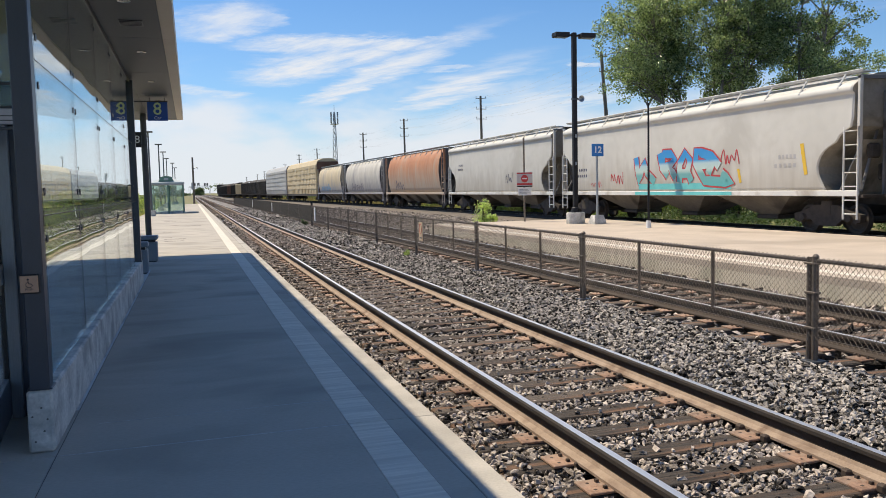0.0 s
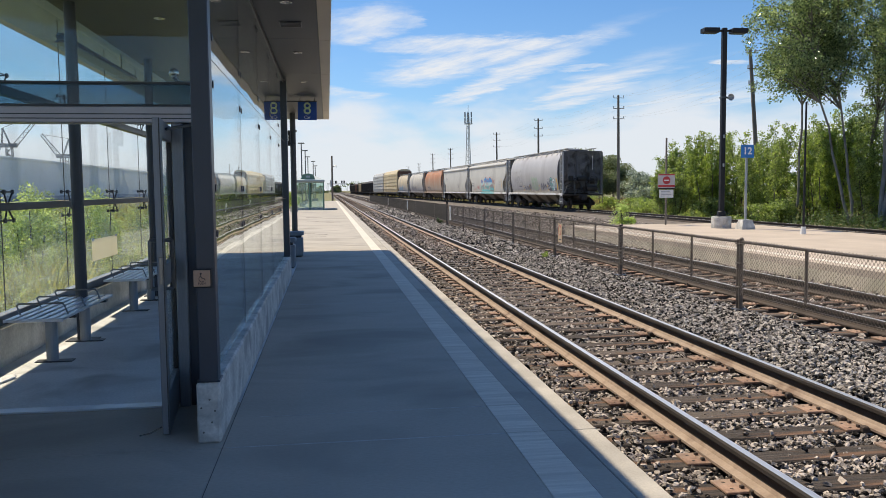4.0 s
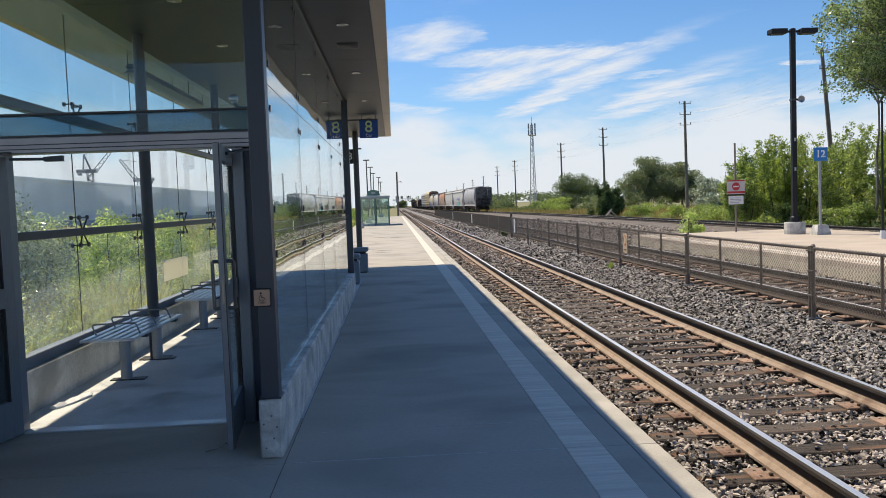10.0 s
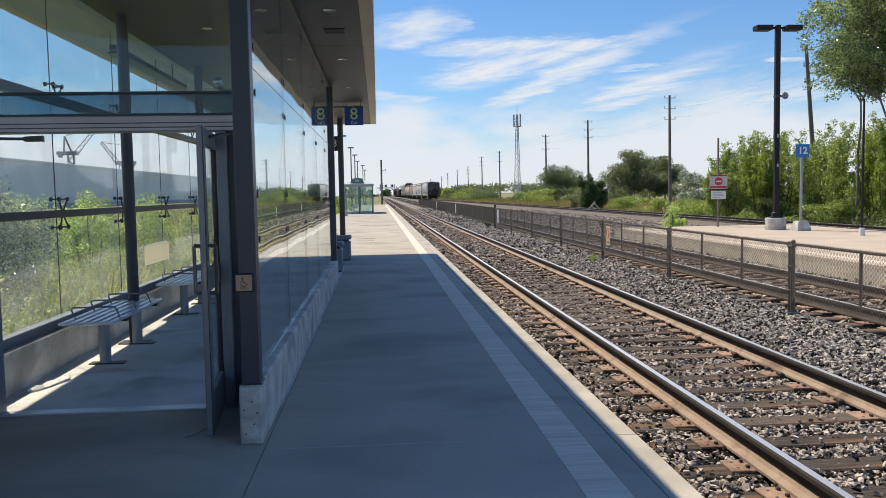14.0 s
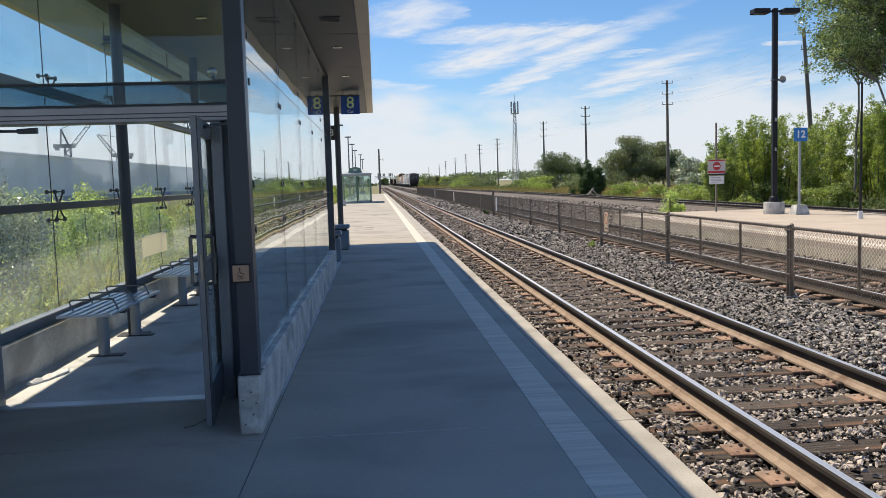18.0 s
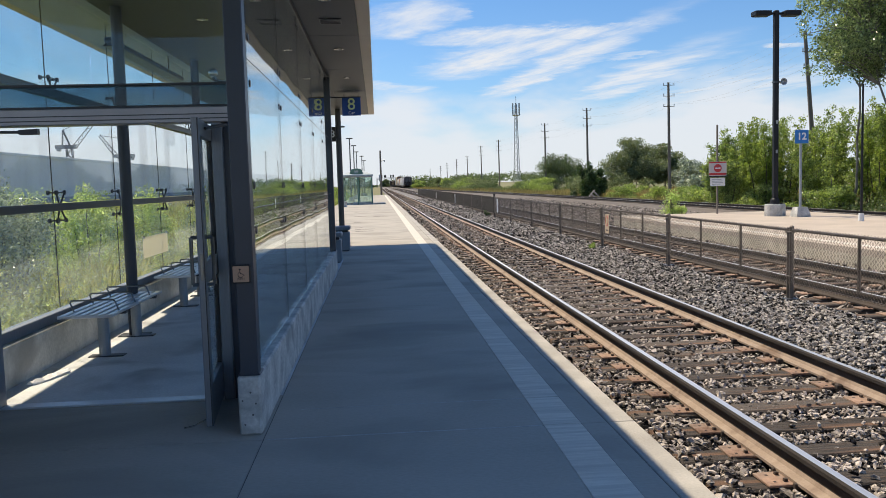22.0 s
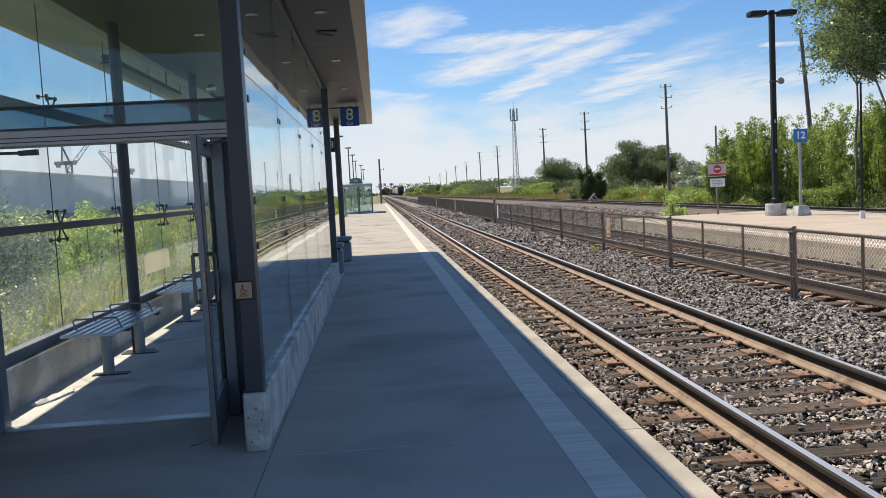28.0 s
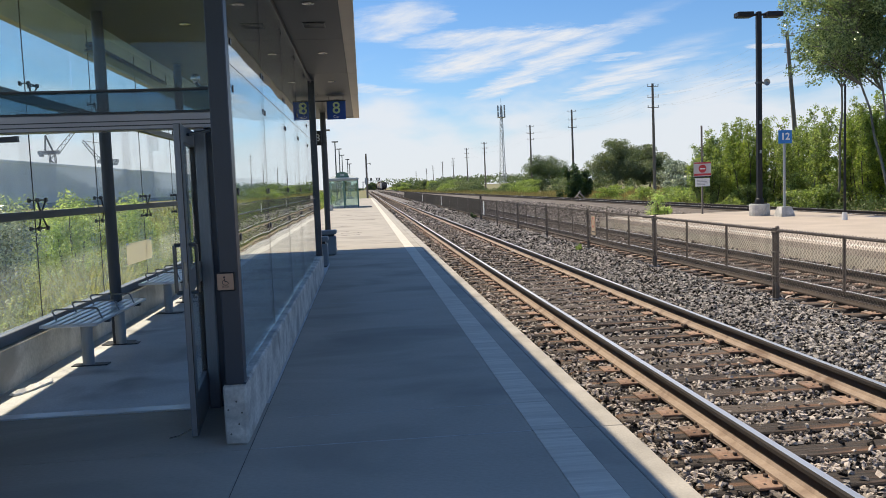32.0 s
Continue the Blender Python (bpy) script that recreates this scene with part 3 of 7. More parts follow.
bm = bmesh.new()
g = 24
xs = [-2500, -900, -300, -120, -60, -30, -12, -4, 2, 12, 22, 30, 45, 80, 160, 400, 1000, 2500]
ys = [-2500, -800, -200, -50, -10, 20, 60, 120, 200, 320, 500, 800, 1400, 2500]
grid = [[bm.verts.new((x, y, -0.62 + (0.25 if x > 24 else 0) + (0.0 if abs(x) > 40 else 0))) for x in xs] for y in ys]
for a, b in zip(grid, grid[1:]):
    for i in range(len(xs) - 1):
        bm.faces.new((a[i], a[i + 1], b[i + 1], b[i]))
tagged(finish("ground", bm, GRASS_GROUND), "rough grassy ground with dry patches beside the railway", "ground", kind="structure")


def bed_height(x):
    pts = ((2.0, -0.37), (2.6, -0.38), (4.75, -0.34), (5.0, -0.27), (5.7, -0.20), (6.13, -0.20), (6.3, -0.34), (6.8, -0.38), (10.2, -0.38))
    return float(np.interp(x, [p[0] for p in pts], [p[1] for p in pts]))


def make_bed():
    xs = np.linspace(2.0, 10.2, 34)
    ys = np.concatenate([np.linspace(-12, 60, 90), np.linspace(62, 120, 20), np.linspace(140, 900, 20)])
    V = np.array([[x, y, bed_height(x) - 0.05 + (0.015 * math.sin(7 * x + 3 * y) if y < 60 else 0)] for y in ys for x in xs])
    n = len(xs)
    F = np.array([[j * n + i, j * n + i + 1, (j + 1) * n + i + 1, (j + 1) * n + i] for j in range(len(ys) - 1) for i in range(n - 1)])
    tagged(np_mesh("ballast_bed", V, F, BALLAST), "crushed rock ballast bed under two tracks, gap shade in its colour", "ballast", kind="structure")
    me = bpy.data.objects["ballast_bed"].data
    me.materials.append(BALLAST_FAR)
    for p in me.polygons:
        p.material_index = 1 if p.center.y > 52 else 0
    # the gravel field round the third track
    ys = np.concatenate([np.linspace(-60, 60, 40), np.linspace(65, 340, 56), np.linspace(360, 900, 20)])
    rows = []
    for y in ys:
        c = track3_x(y)
        rows.append([(10.2 if y > P2_END else 10.4, -0.40), ((10.2 + c - 2.6) / 2, -0.36), (c - 2.6, -0.34), (c - 1.5, -0.24), (c + 1.5, -0.24), (c + 2.8, -0.42), (c + 4.4, -0.55)])
    V = np.array([[x, y, z] for y, r in zip(ys, rows) for x, z in r])
    n = 7
    F = np.array([[j * n + i, j * n + i + 1, (j + 1) * n + i + 1, (j + 1) * n + i] for j in range(len(ys) - 1) for i in range(n - 1)])
    tagged(np_mesh("gravel_bed", V, F, GRAVEL_FAR), "pale brown gravel bed under the third track", "gravel", kind="structure")


make_bed()


def platform(name, x0, x1, y0, y1, edge_side, joints, label, top=None, rim=None):
    top, rim = top or CONCRETE, rim or EDGE
    root = tagged(empty(name), label, "platform", kind="structure")
    sx = 1 if edge_side == "right" else -1
    e = x1 if sx > 0 else x0
    lo, hi = (x0, e - 0.26) if sx > 0 else (e + 0.26, x1)
    t_in, t_out = sorted((e - sx * 0.58, e - sx * 0.342))
    ys = [y0] + joints + [y1]
    for a, b in zip(ys, ys[1:]):
        if sx > 0 and a < 16:
            cols = [(x0, -0.225), (-0.219, t_in - 0.0005)]
        elif sx > 0:
            cols = [(x0, t_in - 0.0005)]
        else:
            cols = [(t_out + 0.0005, x1)]
        for c, d in cols:
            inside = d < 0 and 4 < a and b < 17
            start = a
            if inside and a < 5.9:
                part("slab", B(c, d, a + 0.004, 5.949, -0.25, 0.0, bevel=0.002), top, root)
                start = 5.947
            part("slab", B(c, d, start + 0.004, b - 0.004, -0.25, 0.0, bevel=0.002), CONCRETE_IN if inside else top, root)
        cuts = [a, 5.535, b] if sx > 0 and a < 5.5 < b else [a, b]
        for c, d in zip(cuts, cuts[1:]):
            part("tactile_strip", B(t_in, t_out, c + 0.004, d - 0.004, -0.25, 0.003, bevel=0.003), TACTILE, root, "worn pale tactile warning strip")
        b0, b1 = sorted((e - sx * 0.3415, e - sx * 0.178))
        part("border_slab", B(b0, b1, a + 0.003, b - 0.003, -0.12, 0.0, bevel=0.003), top, root)
        e0, e1 = sorted((e - sx * 0.171, e))
        part("edge_slab", B(e0, e1, a + 0.003, b - 0.003, -0.30 if sx > 0 else -0.1325, 0.0, bevel=0.005 if sx > 0 else 0.0008), rim, root, "pale worn platform edge coping")
    if sx > 0:
        # narrow pale sealant lines across the walking surface
        for y, x, w in ((4.9, -0.2, 0.007), (5.535, -0.05, 0.004), (10.9, -0.2, 0.007), (16.9, -0.2, 0.007)):
            part("sealant_line", B(x, t_in - 0.01, y - w, y + w, -0.02, 0.0012), SEALANT, root, "pale sealant in a slab joint")
        # thin dark streaks across the far part of the platform
        for x, y, w, d in ((-0.55, 28.9, 0.5, 0.05), (-0.3, 27.9, 0.7, 0.07), (-0.25, 26.7, 0.6, 0.06), (-0.5, 33.2, 0.35, 0.05), (-0.6, 39.6, 0.6, 0.1), (0.3, 38.8, 0.7, 0.12), (-0.8, 46.0, 0.9, 0.12)):
            part("dark_streak", B(x, x + w, y - d, y + d, -0.02, 0.0015, m=Matrix.Translation((x, y, 0)) @ Matrix.Rotation(0.12, 4, "Z") @ Matrix.Translation((-x, -y, 0))), STREAK_DARK, root, "thin dark streak across the platform")
    q0, q1 = sorted((e - sx * 0.10, e - sx * 0.04))
    part("foundation", B(x0 + 0.02 if sx > 0 else e + 0.18, q1 if sx > 0 else x1, y0, y1, -0.75, -0.255), CAST, root)
    if sx < 0:
        for a, b in zip(ys, ys[1:]):
            part("wall_panel", B(e + 0.0006, e + 0.175, a + 0.003, b - 0.003, -0.7, -0.133, bevel=0.0008), WALL_TAN, root, "stained tan concrete face under the coping")
    part("joint_filler", B(min(x0, lo) + 0.03, max(x1, hi) - 0.12, y0 + 0.02, y1 - 0.02, -0.2, -0.006), JOINT, root)
    return root


platform("platform_1", -2.75, P1_EDGE, -12, 118, "right", [-7, -1.1, 4.9, 10.9, 16.9, 22.9, 28.9, 34.9, 40.9, 46.9, 52.9, 58.9, 70, 82, 94, 106],
         "grey concrete station platform with a pale tactile strip")
platform("platform_2", P2_EDGE, P2_FAR, -30, P2_END, "left", [-18, -9, 0, 7, 14, 20, 26], "sunlit tan concrete island platform between two tracks", CONCRETE_TAN, CONCRETE_TAN)

RAIL_PROFILE = [(-0.07, -0.17), (0.07, -0.17), (0.07, -0.152), (0.026, -0.132), (0.012, -0.108), (0.009, -0.05), (0.036, -0.038), (0.036, -0.013), (0.025, 0.0),
                (-0.025, 0.0), (-0.036, -0.013), (-0.036, -0.038), (-0.009, -0.05), (-0.012, -0.108), (-0.026, -0.132), (-0.07, -0.152)]


def rail(parent, centre, off, z, ys, side):
    bm = bmesh.new()
    rings = []
    for y in ys:
        slope = (centre(y + 0.5) - centre(y - 0.5))
        nx, ny = 1 / math.hypot(1, slope), -slope / math.hypot(1, slope)
        cx = centre(y)
        rings.append([(cx + (off + px) * nx, y + (off + px) * ny, z + pz) for px, pz in RAIL_PROFILE])
    loft(bm, rings)
    bm.faces.ensure_lookup_table()
    n = len(RAIL_PROFILE)
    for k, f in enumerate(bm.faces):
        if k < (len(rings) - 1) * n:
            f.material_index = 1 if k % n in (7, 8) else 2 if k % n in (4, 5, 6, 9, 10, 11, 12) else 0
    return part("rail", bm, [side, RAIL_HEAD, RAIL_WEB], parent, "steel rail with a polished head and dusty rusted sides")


def tie_mesh():
    bm = box(bmesh.new(), -1.28, 1.28, -0.11, 0.11, -0.17, 0.0, bevel=0.012)
    me = bpy.data.meshes.new("tie")
    bm.to_mesh(me)
    me.materials.append(TIE)
    return me


def plate_mesh():
    bm = box(bmesh.new(), -0.225, 0.225, -0.11, 0.11, 0.0, 0.018, bevel=0.004)
    for sx in (-1, 1):
        for sy in (-0.055, 0.055):
            box(bm, sx * 0.10 - 0.011, sx * 0.10 + 0.011, sy - 0.011, sy + 0.011, 0.014, 0.036, mat=1)
            box(bm, sx * 0.165 - 0.009, sx * 0.165 + 0.009, sy - 0.009, sy + 0.009, 0.0165, 0.0195, mat=1)
    me = bpy.data.meshes.new("tie_plate")
    bm.to_mesh(me)
    me.materials.append(RUST), me.materials.append(SPIKE)
    return me


def anchor_mesh():
    """Spring clip under the rail with its knuckle on the gauge side (+x)."""
    bm = box(bmesh.new(), -0.085, 0.09, -0.016, 0.016, -0.03, 0.008, bevel=0.005)
    box(bm, 0.078, 0.128, -0.03, 0.03, -0.028, 0.026, bevel=0.01)
    me = bpy.data.meshes.new("rail_anchor")
    bm.to_mesh(me)
    me.materials.append(SPIKE)
    return me


TIE_ME, PLATE_ME, ANCHOR_ME = tie_mesh(), plate_mesh(), anchor_mesh()


def track(name, centre, z, y0, y1, tie_end, plate_end, label, pitch=0.508, phase=0.02, curved=False):
    root = tagged(empty(name), label, "railway track", kind="structure")
    ys = [y0, y1] if not curved else list(np.linspace(y0, 30, 4)) + list(np.linspace(45, 300, 35)) + [400, y1]
    for off in (-0.7525, 0.7525):
        rail(root, centre, off, z, ys, RAIL_SIDE if name == "track_1" else RAIL_BROWN)
    rnd = random.Random(3)
    y, far = y0 + phase, []
    k = 0
    while y < min(y1, 330):
        if y < tie_end:
            t = new("tie", TIE_ME)
            t.parent = root
            t.matrix_basis = pose(centre(y) + rnd.uniform(-0.03, 0.03), y, z - 0.19 + rnd.uniform(-0.006, 0.004), 0, 0, rnd.uniform(-1.2, 1.2))
        else:
            far.append((centre(y) + rnd.uniform(-0.04, 0.04), y))
        if y < plate_end:
            for off in (-0.7525, 0.7525):
                p = new("tie_plate", PLATE_ME)
                p.parent, p.matrix_basis = root, pose(centre(y) + off, y, z - 0.19, 0, 0, rnd.uniform(-2, 2))
                if k % 2 == 0:
                    for dy in (-0.135, 0.135):
                        a = new("rail_anchor", ANCHOR_ME)
                        a.parent, a.matrix_basis = root, pose(centre(y) + off, y + dy, z - 0.165, 0, 0, rnd.uniform(-3, 3) + (180 if off > 0 else 0))
        y += pitch
        k += 1
    if far:
        c = np.array([[x, y, z - 0.26] for x, y in far])
        corner = np.array([[sx * 1.28, sy * 0.11, sz * 0.07] for sz in (-1, 1) for sx, sy in ((-1, -1), (1, -1), (1, 1), (-1, 1))])
        V = (c[:, None, :] + corner[None]).reshape(-1, 3)
        F0 = np.array([[4, 5, 6, 7], [0, 1, 5, 4], [1, 2, 6, 5], [2, 3, 7, 6], [3, 0, 4, 7]])
        F = (F0[None] + 8 * np.arange(len(c))[:, None, None]).reshape(-1, 4)
        tagged(np_mesh("far_ties", V, F, TIE, root), kind="stuff")
    return root


track("track_1", lambda y: T1, RAIL_Z, -12, 900, 110, 36, "main railway track on weathered timber ties with rusted plates", phase=0.39)
track("track_2", lambda y: T2, RAIL_Z, -12, 900, 60, 24, "second railway track with dark rails beside the island platform", phase=0.02)
track("track_3", track3_x, RAIL3_Z, -60, 900, 60, 0, "third railway track that carries the freight train", phase=0.1, curved=True)


def stones(name, x0, x1, y0, y1, n, size, height, label, seed, clear=(), blocky=False):
    """Angular crushed stones: chunky eight-cornered blocks close by, six-cornered ones further off."""
    r = np.random.default_rng(seed)
    x = r.uniform(x0, x1, n)
    y = r.uniform(y0, y1, n)
    for cx in clear:
        keep = np.abs(x - cx) > 0.06
        x, y = x[keep], y[keep]
    n = len(x)
    z = np.array([height(a, b) for a, b in zip(x, y)]) + r.uniform(-0.55, 0.6, n) * size
    s = size * r.uniform(0.42, 0.85, n) * (1 + 0.5 * (r.random(n) > 0.93))
    corner = np.array([[1, 0, 0], [0, 1, 0], [-1, 0, 0], [0, -1, 0], [0, 0, 1], [0, 0, -1]], float) * 0.78
    F0 = np.array([[0, 1, 4], [1, 2, 4], [2, 3, 4], [3, 0, 4], [0, 5, 3]])
    if blocky:
        corner = np.array([[a, b, c] for c in (-1, 1) for a, b in ((-1, -1), (1, -1), (1, 1), (-1, 1))], float) * 0.62
        F0 = np.array([[4, 5, 6], [4, 6, 7], [0, 1, 5], [0, 5, 4], [1, 2, 6], [1, 6, 5], [2, 3, 7], [2, 7, 6], [3, 0, 4], [3, 4, 7]])
    k = len(corner)
    P = corner[None] + r.uniform(-0.26, 0.26, (n, k, 3))
    if blocky:
        P[:, 4:, :2] *= r.uniform(0.35, 0.95, (n, 1, 2))
    P *= np.stack([r.uniform(1.05, 1.95, n), r.uniform(0.65, 1.0, n), r.uniform(0.42, 0.78, n)], 1)[:, None]
    # most lie near flat, turned every way
    yaw, tip, roll = r.uniform(0, 2 * math.pi, n), r.normal(0, 0.42, n), r.normal(0, 0.42, n)
    cy, sy, ct, st, cr, sr = np.cos(yaw), np.sin(yaw), np.cos(tip), np.sin(tip), np.cos(roll), np.sin(roll)
    M = np.stack([np.stack([cy * ct, cy * st * sr - sy * cr, cy * st * cr + sy * sr], 1),
                  np.stack([sy * ct, sy * st * sr + cy * cr, sy * st * cr - cy * sr], 1),
                  np.stack([-st, ct * sr, ct * cr], 1)], 1)
    V = np.einsum("nij,nkj->nki", M, P) * s[:, None, None] + np.stack([x, y, z], 1)[:, None]
    F = (F0[None] + k * np.arange(n)[:, None, None]).reshape(-1, 3)
    return tagged(np_mesh(name, V.reshape(-1, 3), F, STONE_GREY if x0 > 4.5 and x1 < 7 else STONE), label, "ballast stones", kind="stuff")


def near_height(x, y):
    h = bed_height(x) + 0.006
    if abs(x - T1) < 1.3:
        on_tie = abs(((y - 6.17 + 0.254) % 0.508) - 0.254) < 0.115
        chance = (x * 79.19 + y * 104.729) % 1.0
        clear_of_rail = min(abs(x - 3.0), abs(x - 4.505)) > 0.33
        h = -0.365 if not on_tie else -0.335 if clear_of_rail and chance < (0.3 if x < 2.85 else 0.06) else -0.41
    return h


ROUND_TRACK, BY_FENCE = "loose grey-brown crushed ballast stones round the track", "loose grey crushed ballast stones along the fence"
stones("ballast_stones", 2.1, 5.0, 2.4, 8.5, 29800, 0.033, near_height, ROUND_TRACK, 1, (3.0, 4.505), True)
stones("ballast_stones", 2.1, 5.0, 8.5, 17, 23200, 0.040, near_height, ROUND_TRACK, 2, (3.0, 4.505))
stones("ballast_stones", 2.1, 5.0, 17, 38, 13200, 0.062, near_height, ROUND_TRACK, 6, (3.0, 4.505))
stones("ballast_stones", 4.7, 6.75, 2.8, 11, 31500, 0.034, lambda x, y: bed_height(x), BY_FENCE, 3, (4.505,), True)
stones("ballast_stones", 4.7, 6.75, 11, 21, 22400, 0.042, lambda x, y: bed_height(x), BY_FENCE, 7, (4.505,))
stones("ballast_stones", 4.7, 6.75, 21, 50, 16600, 0.07, lambda x, y: bed_height(x), BY_FENCE, 4, (4.505,))
stones("ballast_stones", 2.1, 5.0, 38, 70, 7400, 0.10, near_height, ROUND_TRACK, 8, (3.0, 4.505))
stones("ballast_stones", 4.7, 6.75, 50, 90, 5800, 0.14, lambda x, y: bed_height(x), BY_FENCE, 9, (4.505,))
stones("gravel_stones", 10.4, 16.8, 32.2, 84, 12000, 0.085, lambda x, y: -0.36, "scattered pale gravel beyond the island platform end", 10)
stones("ballast_stones", 6.75, 10.0, 6, 40, 12400, 0.075, lambda x, y: bed_height(x) - (0.05 if abs(((y + 11.98 + 0.254) % 0.508) - 0.254) < 0.12 and abs(x - T2) < 1.28 else 0.005), "loose crushed ballast stones between the fence and island platform", 5, (7.18, 8.68))
stones("ballast_stones", 2.1, 10.0, -12, 2.6, 9100, 0.085, near_height, "loose grey crushed ballast stones round the two tracks", 11, (3.0, 4.505, 7.18, 8.68))


# ---- the shelter ----
SOFFIT_Z, ROOF_X0, ROOF_X1, ROOF_Y0, ROOF_Y1 = 3.42, -3.54, 0.5, 1.5, 21.9
EAVE_IN, EAVE_Z = -2.3, 3.63
WALL_X, WALL_Y0, WALL_Y1, DOOR_Y, REAR_X = -0.302, 5.0, 14.3, 5.95, -2.5


def shelter():
    root = tagged(empty("station_shelter"), "long glass and grey steel platform shelter with an overhanging flat roof", "shelter")
    roof = part("roof", B(EAVE_IN, ROOF_X1 - 0.02, ROOF_Y0 + 0.02, ROOF_Y1 - 0.02, SOFFIT_Z + 0.02, SOFFIT_Z + 0.30), ROOF_TOP, root)
    y = ROOF_Y0
    while y < ROOF_Y1 - 0.1:
        e = min(y + 3.0, ROOF_Y1)
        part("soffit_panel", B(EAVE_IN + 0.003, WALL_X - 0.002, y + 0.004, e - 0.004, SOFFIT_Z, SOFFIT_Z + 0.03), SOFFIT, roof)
        eave = [(EAVE_IN, SOFFIT_Z), (ROOF_X0 + 0.12, EAVE_Z - 0.02), (ROOF_X0 + 0.12, EAVE_Z + 0.08), (EAVE_IN, EAVE_Z + 0.08)]
        part("eave_panel", loft(bmesh.new(), [[(x, q, z) for x, z in eave] for q in (y + 0.004, e - 0.004)]), WHITE_BEAM, roof, "pale sloping eave panel")
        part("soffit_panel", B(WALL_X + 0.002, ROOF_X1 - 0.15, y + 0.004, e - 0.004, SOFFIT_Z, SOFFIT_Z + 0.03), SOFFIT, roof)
        part("fascia_panel", B(ROOF_X1 - 0.148, ROOF_X1, y + 0.004, e - 0.004, SOFFIT_Z - 0.015, SOFFIT_Z + 0.32, bevel=0.004), FASCIA, roof, "tan fascia panel along the roof edge")
        part("fascia_panel", B(ROOF_X0, ROOF_X0 + 0.118, y + 0.004, e - 0.004, EAVE_Z - 0.02, SOFFIT_Z + 0.32, bevel=0.004), FASCIA, roof)
        y = e
    part("fascia_panel", B(EAVE_IN, ROOF_X1, ROOF_Y1 + 0.002, ROOF_Y1 + 0.05, SOFFIT_Z - 0.012, SOFFIT_Z + 0.32), FASCIA, roof)
    part("fascia_panel", B(EAVE_IN, ROOF_X1, ROOF_Y0 - 0.05, ROOF_Y0 - 0.002, SOFFIT_Z - 0.012, SOFFIT_Z + 0.32), FASCIA, roof)
    part("head_channel", B(WALL_X - 0.014, WALL_X + 0.014, WALL_Y0 - 0.1, ROOF_Y1 - 7.2, SOFFIT_Z - 0.05, SOFFIT_Z - 0.002, bevel=0.003), STEEL_DARK, root)
    # low concrete walls
    part("front_curb", B(-0.377, -0.237, WALL_Y0, WALL_Y1 + 0.25, 0.0, 0.374, bevel=0.014), CAST, root, "rough cast low concrete wall under the front glass")
    part("rear_curb", B(-2.62, -2.41, DOOR_Y - 0.05, WALL_Y1 + 0.3, -0.2, 0.345, bevel=0.012), CAST_CREAM_LIT, root, "stained low concrete wall under the rear glass")
    part("end_curb", B(-2.42, -0.385, WALL_Y1 + 0.1, WALL_Y1 + 0.25, 0.0, 0.36, bevel=0.012), CAST, root)
    for z, x in ((0.13, -0.29), (0.22, -0.35), (0.27, -0.30), (0.07, -0.34), (0.20, -0.27)):
        part("form_tie_hole", R((x, WALL_Y0 - 0.002, z), (x, WALL_Y0 + 0.01, z), 0.006, seg=8), JOINT, root)
    # Unseen wall, added to keep a sun patch off the entrance floor.
    part("sun_block_wall", B(-2.60, -2.50, 1.7, DOOR_Y - 0.1, -0.2, 1.38), CAST, root, "added low wall keeping sun off the shelter entrance")
    part("closer_arm", loft(bmesh.new(), [[(x, 5.86, z), (x, 5.90, z), (x, 5.90, z + d), (x, 5.86, z + d)] for x, z, d in ((-2.16, 1.945, 0.018), (-1.93, 1.94, 0.018), (-1.92, 1.93, 0.034), (-1.80, 1.93, 0.04))]), STEEL_DARK, root, "dark overhead door closer arm")
    # posts along the front, the rear and at the corners
    for x, y, w, z0 in ((WALL_X, WALL_Y0 + 0.06, 0.055, 0.374), (WALL_X, WALL_Y1, 0.06, 0.374)):
        p = part("post", B(x - w, x + w, y - 0.06, y + 0.06, z0, SOFFIT_Z - 0.02, bevel=0.006), STEEL_GREY, root, "grey painted steel corner post")
        part("base_plate", B(x - w - 0.012, x + w + 0.012, y - 0.06, y + 0.09, z0, z0 + 0.012, bevel=0.003), STEEL_GREY, p)
    for y in (5.2, 8.75, 12.3):
        p = part("post", R((-2.1, y, 0.0), (-2.1, y, SOFFIT_Z), 0.058, seg=16) if y > 6 else B(-2.62, -2.48, 5.88, 6.02, 0.345, SOFFIT_Z, bevel=0.005), STEEL_GREY, root, "grey painted steel column")
        if y > 6:
            part("base_plate", B(-2.25, -1.95, y - 0.1, y + 0.1, 0.0, 0.012, bevel=0.003), STEEL_DARK, p)
    part("post", B(-2.58, -2.48, WALL_Y1 - 0.05, WALL_Y1 + 0.05, 0.345, SOFFIT_Z, bevel=0.005), STEEL_GREY, root)
    part("end_column", R((-0.40, 20.4, 0.0), (-0.40, 20.4, SOFFIT_Z), 0.07, seg=16), STEEL_DARK, root, "dark steel column under the roof end")
    # front glass in three tiers, with patch fittings at the joints
    joints = [WALL_Y0 + 0.125, 5.46, 7.2, 9.07, 10.83, 12.6, WALL_Y1 - 0.05]
    tiers = [(0.378, 1.385), (1.392, 2.356), (2.363, SOFFIT_Z - 0.045)]
    for a, b in zip(joints, joints[1:]):
        for z0, z1 in tiers:
            p = part("pane", B(WALL_X - 0.006, WALL_X + 0.006, a + 0.004, b - 0.004, z0, z1), PANE, root)
            p.visible_shadow = False
    for z in (1.3885, 2.3595):
        part("glass_joint", B(WALL_X - 0.0065, WALL_X + 0.0065, joints[0], joints[-1], z - 0.0033, z + 0.0033), SIGN_BLACK, root)
